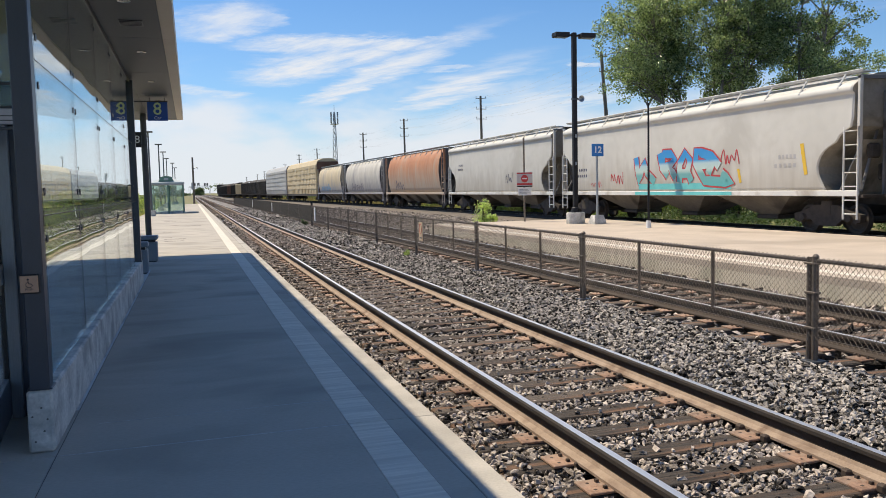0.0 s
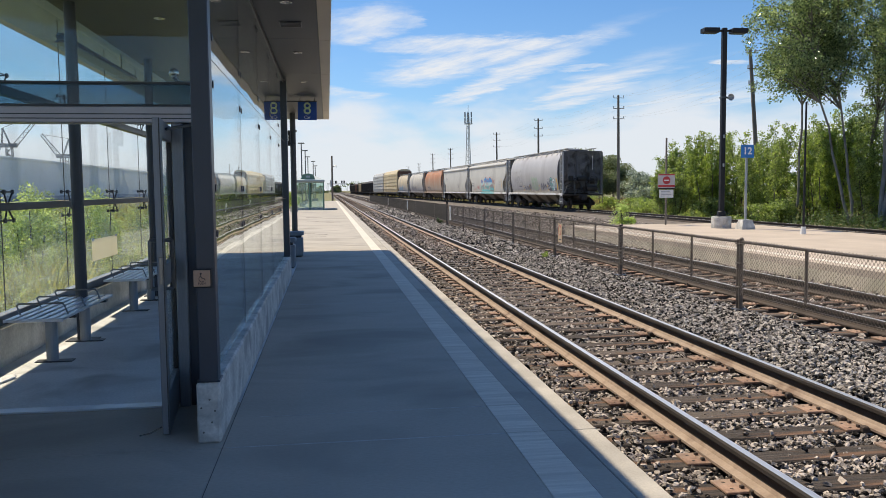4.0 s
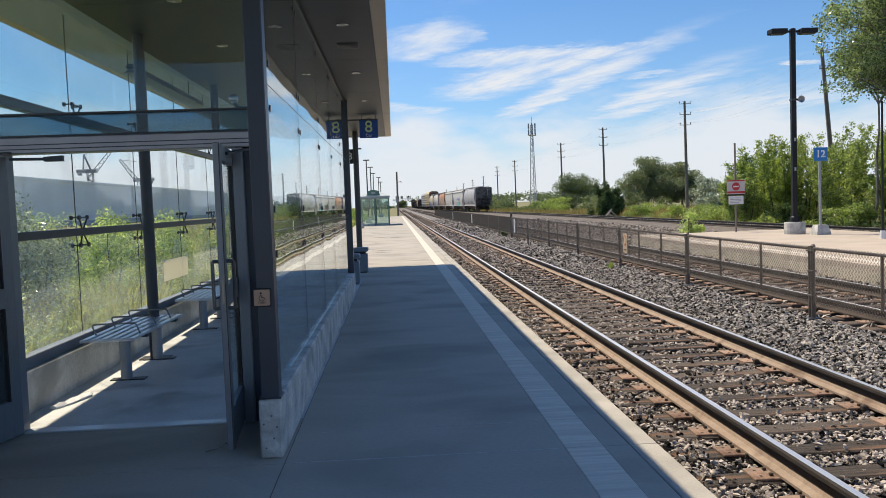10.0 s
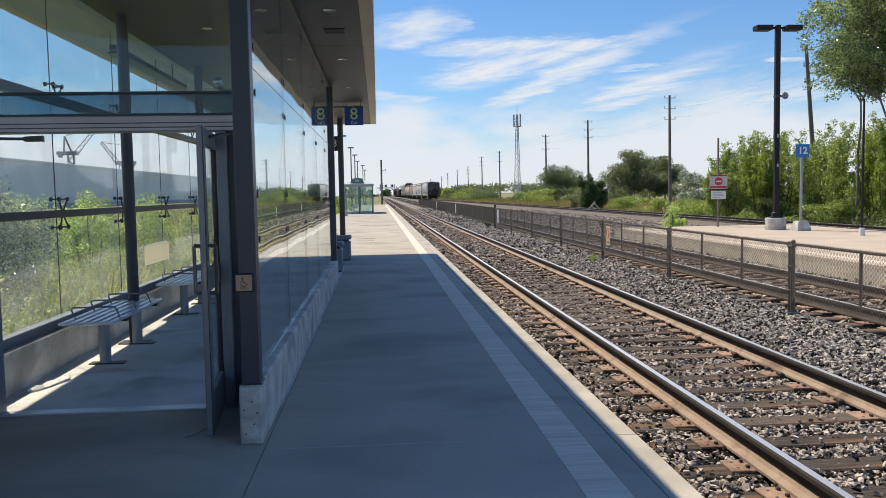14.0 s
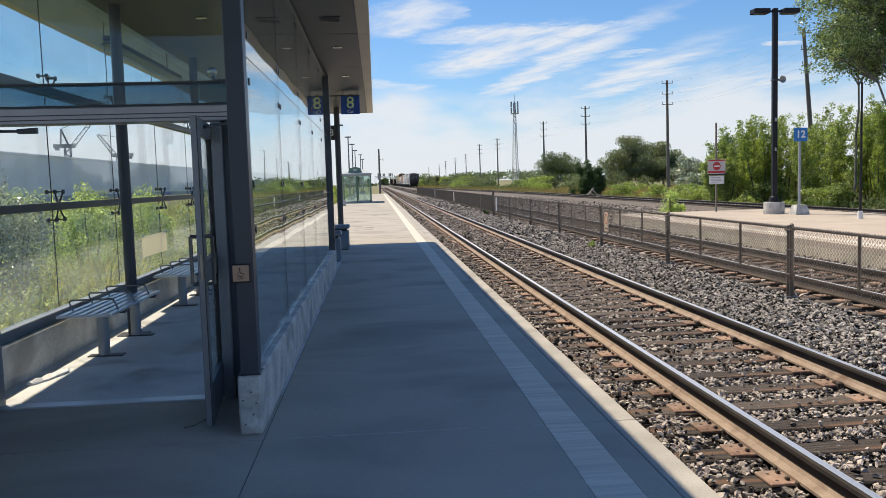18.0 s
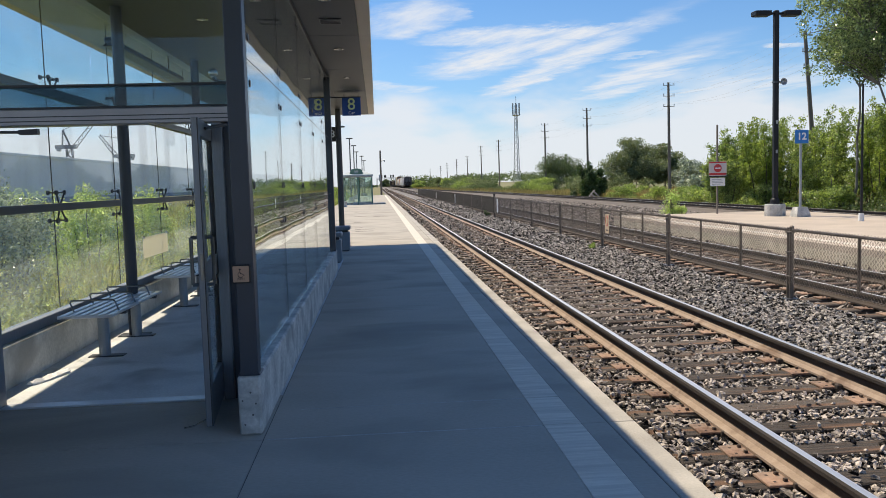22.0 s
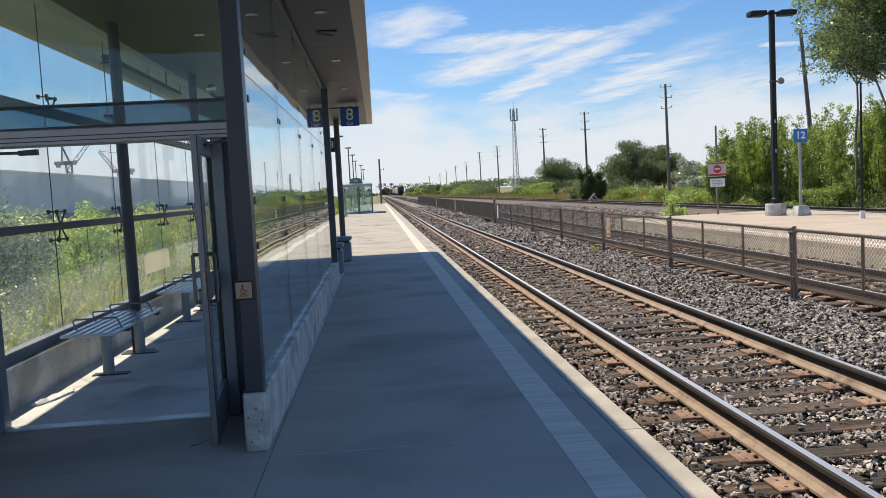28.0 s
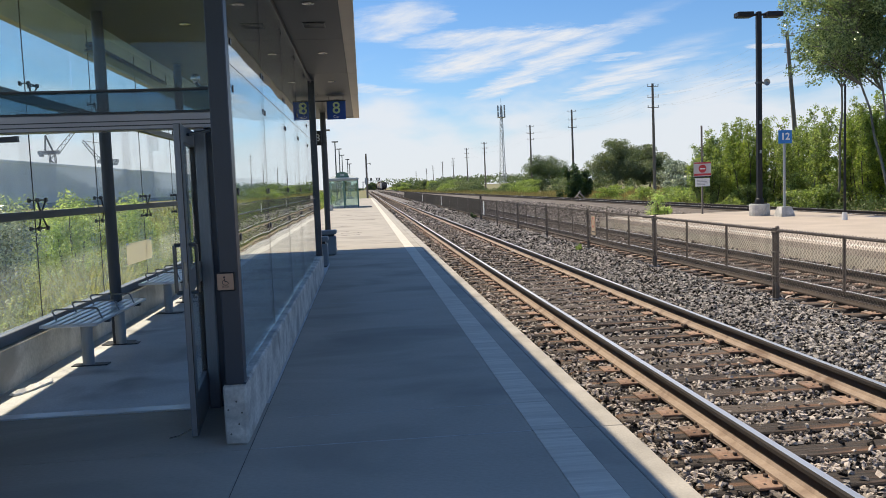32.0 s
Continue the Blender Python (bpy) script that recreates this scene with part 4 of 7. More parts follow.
    for y in joints[1:-1]:
        part("glass_joint", B(WALL_X - 0.0045, WALL_X + 0.0045, y - 0.0038, y + 0.0038, 0.378, SOFFIT_Z - 0.045), SIGN_BLACK, root)
    disc = bmesh.new()
    rod(disc, (-0.010, 0, 0), (0.010, 0, 0), 0.025, seg=12)
    me = bpy.data.meshes.new("patch_fitting")
    disc.to_mesh(me)
    me.materials.append(STEEL_DARK)
    for y in joints[1:-1]:
        for z in (1.24, 1.54, 2.21, 2.51, 3.25):
            for d in (-0.07, 0.07):
                f = new("patch_fitting", me)
                f.parent, f.matrix_basis = root, pose(WALL_X, y + d, z)
    # rear glass, mid rail and spider brackets
    part("mid_rail", B(-2.53, -2.43, DOOR_Y + 0.08, WALL_Y1 - 0.05, 1.36, 1.43, bevel=0.005), STEEL_GREY, root)
    part("top_rail", B(-2.53, -2.44, DOOR_Y + 0.08, WALL_Y1 - 0.05, 2.41, 2.49, bevel=0.005), STEEL_GREY, root)
    part("sill_rail", B(-2.55, -2.45, DOOR_Y + 0.08, WALL_Y1 - 0.05, 0.345, 0.435, bevel=0.005), ALU, root)
    rj = [6.05, 7.85, 9.65, 11.53, 13.3, WALL_Y1 - 0.06]
    for a, b in zip(rj, rj[1:]):
        for z0, z1 in ((0.437, 1.355), (1.435, 2.405), (2.495, SOFFIT_Z + 0.03)):
            p = part("pane", B(REAR_X - 0.005, REAR_X + 0.005, a + 0.004, b - 0.004, z0, z1), PANE_LOW if z0 < 1 else PANE_REAR, root)
            p.visible_shadow = False
    for y in rj[1:-1]:
        part("glass_joint", B(REAR_X - 0.004, REAR_X + 0.004, y - 0.0035, y + 0.0035, 0.452, SOFFIT_Z), SIGN_BLACK, root)
    sp = bmesh.new()
    for s in (-1, 1):
        rod(sp, (-0.03, s * 0.10, 0), (0.05, s * 0.10, 0), 0.007, seg=6)
        rod(sp, (-0.042, s * 0.10, 0), (-0.022, s * 0.10, 0), 0.021, seg=10)
        rod(sp, (0.03, s * 0.10, 0), (0.05, s * 0.10, 0), 0.021, seg=10)
        rod(sp, (0.04, s * 0.10, 0), (0.03, s * 0.02, -0.10), 0.008, seg=6)
    rod(sp, (0.04, -0.10, 0), (0.04, 0.10, 0), 0.006, seg=6)
    sm = bpy.data.meshes.new("spider_bracket")
    sp.to_mesh(sm)
    sm.materials.append(STEEL_DARK)
    for y in rj[1:-1]:
        for z, turn in ((1.53, 0), (1.27, 180), (2.58, 0)):
            f = new("spider_bracket", sm)
            f.parent, f.matrix_basis = root, pose(REAR_X + 0.03, y, z, turn)
    # end wall over and beside the door
    for x0, x1, z0, z1 in ((-2.47, -1.45, 2.27, SOFFIT_Z), (-1.443, -0.37, 2.27, SOFFIT_Z)):
        p = part("pane", B(x0, x1, DOOR_Y - 0.005, DOOR_Y + 0.005, z0, z1), PANE_HIGH, root)
        p.visible_shadow = False
    t = part("transom_strip", B(-2.47, -0.37, DOOR_Y - 0.04, DOOR_Y - 0.02, 2.12, 2.262), PANE_TINT, root, "dark tinted glass strip over the door head")
    part("transom_rail", B(-2.47, -0.37, DOOR_Y - 0.05, DOOR_Y + 0.03, 2.255, 2.272, bevel=0.003), STEEL_DARK, root)
    part("transom_rail", B(-2.47, -0.37, DOOR_Y - 0.05, DOOR_Y + 0.03, 2.10, 2.118, bevel=0.003), STEEL_DARK, root)
    for x0, x1 in ((-2.30, -2.20), (-0.635, -0.56), (-0.47, -0.385)):
        part("door_jamb", B(x0, x1, DOOR_Y - 0.06, DOOR_Y + 0.06, 0.0, 2.10, bevel=0.005), ALU, root)
    part("side_panel", B(-0.56, -0.47, DOOR_Y - 0.02, DOOR_Y + 0.02, 0.0, 2.10), STEEL_GREY, root)
    part("side_panel", B(-2.47, -2.30, DOOR_Y - 0.02, DOOR_Y + 0.02, 0.0, 2.10), STEEL_GREY, root)
    h = part("door_head", B(-2.30, -0.40, DOOR_Y - 0.09, DOOR_Y + 0.07, 1.99, 2.10, bevel=0.006), ALU_PALE, root)
    for z in (2.015, 2.045):
        part("groove", B(-2.29, -0.42, DOOR_Y - 0.093, DOOR_Y - 0.08, z, z + 0.007), STEEL_DARK, h)
    part("threshold", B(-2.20, -0.635, DOOR_Y - 0.06, DOOR_Y + 0.06, 0.0, 0.013, bevel=0.004), BENCH_SLAT, root)
    # end wall far from the camera
    for x0, x1 in ((-2.47, -1.6), (-1.59, -1.0), (-0.99, -0.37)):
        for z0, z1 in ((0.37, 1.8), (1.81, SOFFIT_Z)):
            p = part("pane", B(x0, x1, WALL_Y1 + 0.17, WALL_Y1 + 0.18, z0, z1), PANE_REAR, root)
            p.visible_shadow = False
    # recessed lamps and vents in the soffit
    def downlight(x, y):
        bm = bmesh.new()
        rings = []
        for r, z in ((0.064, 0.0), (0.064, -0.008), (0.048, -0.006), (0.042, 0.02)):
            rings.append([(x + r * math.cos(a), y + r * math.sin(a), SOFFIT_Z - 0.002 + z) for a in np.linspace(0, 2 * math.pi, 16, endpoint=False)])
        loft(bm, rings)
        part("downlight", bm, STAINLESS, roof, "round steel recessed downlight, unlit")
    for y in (5.4, 8.5, 11.5, 14.5, 17.5, 20.2):
        downlight(0.05, y)
    for y in (7.4, 9.4, 12.4):
        downlight(-1.36, y)
    v = part("vent", B(-0.08, 0.17, 9.45, 9.75, SOFFIT_Z - 0.008, SOFFIT_Z - 0.001), STEEL_DARK, roof, "dark slotted soffit vent")
    for k in range(4):
        part("slat", B(-0.07, 0.16, 9.49 + k * 0.065, 9.52 + k * 0.065, SOFFIT_Z - 0.016, SOFFIT_Z - 0.008), STEEL_DARK, v)
    # gas heater under the roof
    hb = part("heater", B(-2.42, -2.32, 9.3, 12.6, 3.16, 3.22, bevel=0.02), STEEL_GREY, root, "long slim radiant heater hung under the roof")
    part("reflector", loft(bmesh.new(), [[(-2.45, y, 3.13), (-2.29, y, 3.13), (-2.33, y, 3.158), (-2.41, y, 3.158)] for y in (9.35, 12.55)]), STEEL_DARK, hb)
    for y in (9.5, 11.9):
        part("hanger", R((-2.37, y, 3.22), (-2.37, y, SOFFIT_Z), 0.008, seg=6), STEEL_DARK, hb)
    return root


shelter()


def door_leaf(name, m, decals, label):
    """A two-light aluminium leaf, hinge at x = 0, 0.86 wide, opening face at -y."""
    root = tagged(empty(name, m), label, "door", group="shelter doors")
    w, h = 0.86, 1.97
    for x0, x1 in ((0.0, 0.10), (w - 0.10, w)):
        part("stile", B(x0, x1, -0.022, 0.022, 0.015, h, bevel=0.004), ALU, root)
    for z0, z1 in ((0.015, 0.27), (0.92, 1.06), (h - 0.11, h)):
        part("rail", B(0.101, w - 0.101, -0.021, 0.021, z0, z1, bevel=0.004), ALU, root)
    for z0, z1 in ((0.27, 0.92), (1.06, h - 0.11)):
        p = part("pane", B(0.10, w - 0.10, -0.004, 0.004, z0, z1), PANE_REAR, root)
        p.visible_shadow = False
        bm = bmesh.new()
        for a in (0.101, w - 0.113):
            box(bm, a, a + 0.012, -0.016, 0.016, z0, z1)
        part("gasket", bm, SIGN_BLACK, root)
    for s in (-1, 1):
        bm = bmesh.new()
        y = s * 0.066
        pipe(bm, [(w - 0.06, s * 0.02, 0.92), (w - 0.06, y, 0.92), (w - 0.06, y, 1.22), (w - 0.06, s * 0.02, 1.22)], 0.012, 8)
        part("pull_handle", bm, HANDLE, root, "bent stainless steel pull handle")
    part("lock_plate", B(w - 0.002, w + 0.004, -0.010, 0.010, 0.95, 1.12, bevel=0.002), HANDLE, root)
    # black strip stands for the dark groove in the stile edge
    part("edge_groove", B(w - 0.001, w + 0.0015, 0.013, 0.019, 0.02, h - 0.005), SIGN_BLACK, root, "black strip for the groove along the door edge")
    part("closer_arm", pipe(bmesh.new(), [(0.55, 0.03, h - 0.05), (0.25, 0.16, h + 0.0), (0.06, 0.10, h + 0.02)], 0.011, 6), STEEL_DARK, root)
    part("hold_open_hook", pipe(bmesh.new(), [(w - 0.05, -0.03, 0.05), (w - 0.03, -0.10, 0.02), (w - 0.01, -0.16, 0.015)], 0.005, 6), STAINLESS, root)
    if decals:
        d = bmesh.new()
        rod(d, (0.20, 0.006, 1.41), (0.20, 0.008, 1.41), 0.08, seg=20)
        c = part("caution_decal", d, YELLOW, root, "round yellow caution decal")
        part("decal_band", B(0.13, 0.27, 0.0085, 0.010, 1.405, 1.437), SIGN_BLACK, c)
        text_mesh("CAUTION", 0.026, pose(0.20, 0.0105, 1.421, 90, 0, 180), YELLOW, c, depth=0.0005)
        part("blue_sticker", B(0.13, 0.24, 0.006, 0.008, 1.15, 1.22), SIGN_BLUE_12, root, "small blue notice sticker")
    return root


door_leaf("shelter_door", pose(-0.675, DOOR_Y + 0.09, 0.0, 0, 0, -84.5), False, "grey aluminium glazed shelter door, standing open")
door_leaf("shelter_door", pose(-2.20, DOOR_Y - 0.08, 0.0, 0, 0, -103), True, "grey aluminium glazed shelter door with a yellow caution decal, open")

btn = tagged(empty("door_button"), "square tan push plate for an automatic door, on a grey post", "door button")
part("back_box", B(-0.376, -0.264, 4.985, 4.999, 0.948, 1.062, bevel=0.005), SIGN_BLACK, btn)
part("push_plate", B(-0.368, -0.272, 4.977, 4.985, 0.956, 1.054, bevel=0.003), PLATE_BROWN, btn)
ic = bmesh.new()
rod(ic, (-0.325, 4.975, 1.033), (-0.325, 4.977, 1.033), 0.006, seg=10)
pipe(ic, [(-0.325, 4.976, 1.025), (-0.322, 4.976, 1.008), (-0.308, 4.976, 1.006), (-0.300, 4.976, 0.993)], 0.0022, 5)
pipe(ic, [(-0.320 + 0.017 * math.cos(a), 4.976, 1.002 + 0.017 * math.sin(a)) for a in np.linspace(1.9, 5.6, 9)], 0.0018, 5)
part("wheelchair_symbol", ic, SIGN_BLACK, btn)
text_mesh("PUSH", 0.018, pose(-0.32, 4.9765, 0.975, 90, 0, 0), SIGN_BLACK, btn, depth=0.0004)


def bench(y0, long=1.68):
    root = tagged(empty("bench"), "grey metal slatted bench with bent rod armrests", "bench", group="shelter benches")
    for k in range(6):
        x = -2.30 + k * 0.083
        part("slat", B(x, x + 0.060, y0, y0 + long, 0.430, 0.452, bevel=0.006), BENCH_SLAT, root)
    for d in (0.42, 1.42):
        leg = part("leg", R((-2.06, y0 + d, 0.0), (-2.06, y0 + d, 0.40), 0.052, seg=14), BENCH_GREY, root)
        part("foot_plate", B(-2.2, -1.88, y0 + d - 0.055, y0 + d + 0.055, 0.0, 0.011, bevel=0.003), STEEL_DARK, leg)
        part("bracket", B(-2.27, -1.84, y0 + d - 0.035, y0 + d + 0.035, 0.395, 0.434, bevel=0.006), STEEL_DARK, leg)
    for d in (0.25, 0.75, 1.25):
        part("armrest", pipe(bmesh.new(), [(-2.25, y0 + d, 0.44), (-2.285, y0 + d, 0.535), (-2.27, y0 + d, 0.55), (-1.91, y0 + d, 0.55), (-1.89, y0 + d, 0.535), (-1.855, y0 + d, 0.44)], 0.008, 6), HANDLE, root)
    for y in (y0 - 0.012, y0 + long):
        part("end_rail", B(-2.305, -1.825, y, y + 0.012, 0.425, 0.452, bevel=0.003), BENCH_SLAT, root)
    return root


bench(7.27, 1.58)
bench(10.35)

litter = bmesh.new()
rl = random.Random(5)
rings = []
for i in range(10):
    y = 6.62 + i * 0.05
    w = 0.05 * (1 if 0 < i < 9 else 0.5)
    rings.append([(-2.30 + 0.014 * i + rl.uniform(-0.006, 0.006) + dx * w, y, 0.004 + dz * rl.uniform(0.6, 1.2)) for dx, dz in ((-1, 0), (1, 0), (1.05, 0.014), (0.3, 0.030), (-0.4, 0.024), (-1, 0.012))])
loft(litter, rings)
tagged(finish("paper_litter", litter, SIGN_WHITE), "folded white paper on the shelter floor", "litter")


# Added sheet stands in for a bright patch behind the rear glass.
pale_patch = tagged(empty("pale_stand_in"), "beige translucent stand-in for a pale patch behind the rear glass", "notice")
part("sheet", B(REAR_X + 0.006, REAR_X + 0.008, 10.6, 11.8, 0.66, 0.93), PALE_SHEET, pale_patch)
for y in (10.64, 11.76):
    part("corner_strip", B(REAR_X + 0.008, REAR_X + 0.009, y - 0.05, y + 0.05, 0.915, 0.945), SIGN_WHITE, pale_patch)


def bin_box(x, y, w, h):
    root = tagged(empty("waste_bin", pose(x, y, 0)), "blue-grey square waste bin beside the shelter end", "bin", group="platform bins")
    part("body", B(-w, w, -w, w, 0.02, h - 0.14, bevel=0.015), BIN_BLUE, root)
    part("base", B(-w + 0.03, w - 0.03, -w + 0.03, w - 0.03, 0.0, 0.03), STEEL_DARK, root)
    part("lid", B(-w - 0.02, w + 0.02, -w - 0.02, w + 0.02, h - 0.09, h, bevel=0.02), BIN_BLUE, root)
    part("slot", B(-w + 0.04, w - 0.04, -w + 0.02, w - 0.02, h - 0.14, h - 0.09), SIGN_BLACK, root)
    return root


bin_box(-0.42, 16.2, 0.19, 0.60)
bin_box(-0.38, 19.0, 0.22, 0.58)

s8 = tagged(empty("car_stop_sign"), "blue hanging sign with a pale green 8 under the roof", "sign")
part("panel", B(-0.15, 0.235, 17.0, 17.02, 2.965, 3.34, bevel=0.003), SIGN_BLUE, s8)
text_mesh("8", 0.34, pose(0.043, 16.996, 3.19, 90, 0, 0), LETTER_PALE, s8, depth=0.002, bold=0.003)
text_mesh("Car", 0.09, pose(0.043, 16.996, 3.02, 90, 0, 0), LETTER_WHITE, s8, depth=0.002)
part("bracket_arm", R((-0.6, 17.01, 3.345), (0.24, 17.01, 3.345), 0.014, seg=8), STEEL_DARK, s8)
for x in (-0.1, 0.19):
    part("hanger", R((x, 17.01, 3.345), (x, 17.01, SOFFIT_Z), 0.008, seg=6), STEEL_DARK, s8)

s3 = tagged(empty("gate_sign"), "small black flag sign with a white 8 on a column", "sign")
part("panel", B(-0.63, -0.46, 20.30, 20.34, 2.62, 2.98, bevel=0.003), SIGN_BLACK, s3)
text_mesh("8", 0.25, pose(-0.545, 20.296, 2.80, 90, 0, 0), LETTER_WHITE, s3, depth=0.002)
part("clip", B(-0.50, -0.33, 20.31, 20.33, 2.66, 2.70), STEEL_DARK, s3)

cam_box = tagged(empty("security_camera"), "small steel dome camera on a curved bracket in the shelter", "camera")
bm = bmesh.new()
bmesh.ops.create_icosphere(bm, subdivisions=2, radius=0.036, matrix=Matrix.Translation((-0.64, 6.1, 2.36)))
part("dome", bm, STAINLESS, cam_box, smooth=True)
part("bracket", pipe(bmesh.new(), [(-0.64, 6.1, 2.33), (-0.61, 6.1, 2.295), (-0.50, 6.08, 2.288), (-0.44, 6.05, 2.31), (-0.36, 6.03, 2.40)], 0.013, 6), STEEL_DARK, cam_box)

# ---- fence between the tracks ----
FENCE_TOP, FENCE_BOT, FENCE_Y0, FENCE_STEP, FENCE_N = 0.78, 0.03, 5.85, 4.58, 23


def fence():
    root = tagged(empty("intertrack_fence"), "brown-grey chain link fence with steel posts between the tracks", "fence")
    for k in range(-1, FENCE_N):
        y = FENCE_Y0 + k * FENCE_STEP
        near = k < 12
        p = part("post", R((FENCE_X, y, -0.3), (FENCE_X, y, FENCE_TOP + 0.02), 0.03, seg=10 if near else 6), GALV, root)
        if near:
            part("post_cap", R((FENCE_X, y, FENCE_TOP + 0.02), (FENCE_X, y, FENCE_TOP + 0.04), 0.034, 0.015, seg=10), GALV, p)
            part("base_plate", B(FENCE_X - 0.10, FENCE_X + 0.08, y - 0.08, y + 0.08, -0.20, -0.165, bevel=0.005), STEEL_DARK, p)
            bm = bmesh.new()
            rod(bm, (FENCE_X, y + 0.075, -0.25), (FENCE_X, y + 0.075, FENCE_TOP + 0.01), 0.027, seg=9)
            part("twin_post", bm, GALV, p)
            for z in (0.12, 0.45, 0.72):
                part("band", B(FENCE_X - 0.036, FENCE_X + 0.036, y - 0.034, y + 0.107, z, z + 0.022, bevel=0.004), GALV, p)
        for z, r in ((FENCE_TOP - 0.02, 0.02), (0.05, 0.004)):
            part("fence_rail", R((FENCE_X, y + 0.03, z), (FENCE_X, y + FENCE_STEP - 0.03, z), r, seg=8 if near else 5), GALV, root)
        for d in (1 / 3, 2 / 3):
            yy = y + d * FENCE_STEP
            part("picket", R((FENCE_X, yy, FENCE_BOT + 0.09), (FENCE_X, yy, FENCE_TOP - 0.02), 0.02, seg=8 if near else 5), GALV, root)

    # woven wire: zigzag strands as thin three-sided bars
    def mesh_wire(y0, y1, cell, r, mat=None):
        V, F = [], []
        n = int((y1 - y0) / cell)
        rows = int((FENCE_TOP + 0.01 - FENCE_BOT) / (cell / 2))
        hz = (FENCE_TOP + 0.015 - FENCE_BOT) / rows
        ring = [(r * math.cos(a), r * math.sin(a)) for a in (0.5, 2.6, 4.7)]
        for i in range(n):
            for s in (0, 1):
                base = len(V)
                for j in range(rows + 1):
                    y = y0 + (i + 0.5 * s + 0.5 * ((j + s) % 2)) * cell
                    dx = 0.003 * (1 if (j + s) % 2 else -1)
                    for a, b in ring:
                        V.append((FENCE_X - 0.022 + dx + a, y + b, FENCE_BOT + j * hz))
                for j in range(rows):
                    for q in range(3):
                        a, b = base + j * 3 + q, base + j * 3 + (q + 1) % 3
                        F.append((a, b, b + 3, a + 3))
        return tagged(np_mesh("chain_link", np.array(V), np.array(F), mat or GALV, root, "woven chain link wire"), kind="stuff")
    mesh_wire(3.5, 24, 0.062, 0.0028)
    mesh_wire(24, 38, 0.085, 0.0028)
    mesh_wire(38, 64, 0.10, 0.0075, FENCE_DARK)
    mesh_wire(64, 109, 0.18, 0.024, FENCE_DARK)
    part("end_post", R((FENCE_X, 38.0, -0.3), (FENCE_X, 38.0, FENCE_TOP + 0.16), 0.05, seg=9), FENCE_DARK, root, "stout dark post where the fence changes")
    return root


fence()
MARKERS = (36.75, 57.0, 75.3)
pl = tagged(empty("fence_placard"), "small tan warning placard wired to the fence", "sign")
part("panel", B(FENCE_X - 0.045, FENCE_X - 0.035, 18.86, 19.18, 0.20, 0.66, bevel=0.003), SIGN_TAN, pl)
part("red_ring", pipe(bmesh.new(), [(FENCE_X - 0.047, 19.02 + 0.10 * math.cos(a), 0.50 + 0.12 * math.sin(a)) for a in np.linspace(0, 2 * math.pi, 17)], 0.009, 5), SIGN_RED, pl)
part("text_bar", B(FENCE_X - 0.048, FENCE_X - 0.045, 18.92, 19.12, 0.26, 0.29), SIGN_BLACK, pl)
for y in MARKERS:
    m = tagged(empty("fence_marker"), "narrow white marker board on the fence", "marker", group="fence markers")
    part("board", B(FENCE_X - 0.06, FENCE_X - 0.03, y - 0.12, y + 0.12, 0.1, 0.72, bevel=0.003), SIGN_WHITE, m)

# ---- the island platform's fixtures ----
def lamp_post(x, y, h):
    root = tagged(empty("platform_lamp", pose(x, y, 0)), "tall black lamp post with two box heads on a concrete base", "lamp post")
    part("base", loft(bmesh.new(), [[(r * math.cos(a), r * math.sin(a), z) for a in np.linspace(0, 2 * math.pi, 20, endpoint=False)] for r, z in ((0.36, 0), (0.36, 0.40), (0.345, 0.43))]), CAST, root)
    part("flange", B(-0.19, 0.19, -0.19, 0.19, 0.43, 0.46, bevel=0.006), POLE_BLACK, root)
    part("base_cover", loft(bmesh.new(), [[(r * math.cos(a), r * math.sin(a), z) for a in np.linspace(0, 2 * math.pi, 14, endpoint=False)] for r, z in ((0.16, 0.46), (0.15, 0.60), (0.10, 0.64))]), POLE_BLACK, root)
    part("pole", B(-0.085, 0.085, -0.085, 0.085, 0.46, h, bevel=0.02), POLE_BLACK, root)
    for s in (-1, 1):
        arm = part("arm", B(min(s * 0.085, s * 0.25), max(s * 0.085, s * 0.25), -0.03, 0.03, h - 0.14, h - 0.07), POLE_BLACK, root)
        head = part("lamp_head", B(min(s * 0.25, s * 0.84), max(s * 0.25, s * 0.84), -0.20, 0.20, h - 0.19, h - 0.02, bevel=0.02), POLE_BLACK, root)
        part("lens", B(min(s * 0.30, s * 0.79), max(s * 0.30, s * 0.79), -0.15, 0.15, h - 0.205, h - 0.19), STEEL_GREY, head)
    return root


lamp_post(14.8, 28.0, 7.27)
spk = tagged(empty("loudspeaker", pose(14.8, 28.0, 0)), "grey horn loudspeaker clamped to the lamp post", "loudspeaker")
part("horn", loft(bmesh.new(), [[(0.22 + r * math.cos(a), 0.06 - d, 4.77 + r * math.sin(a)) for a in np.linspace(0, 2 * math.pi, 18, endpoint=False)] for r, d in ((0.05, 0.0), (0.06, 0.08), (0.115, 0.2), (0.125, 0.22), (0.105, 0.215), (0.05, 0.14))]), POLE_GREY, spk)
part("arm", B(0.08, 0.2, -0.02, 0.02, 4.75, 4.79), STEEL_DARK, spk)
part("clamp", B(-0.1, 0.1, -0.11, 0.1, 4.74, 4.80), STEEL_DARK, spk)
for z in (2.25, 3.3):
    part("conduit_box", B(-0.03, 0.03, -0.115, -0.086, z, z + 0.12), POLE_GREY, spk)

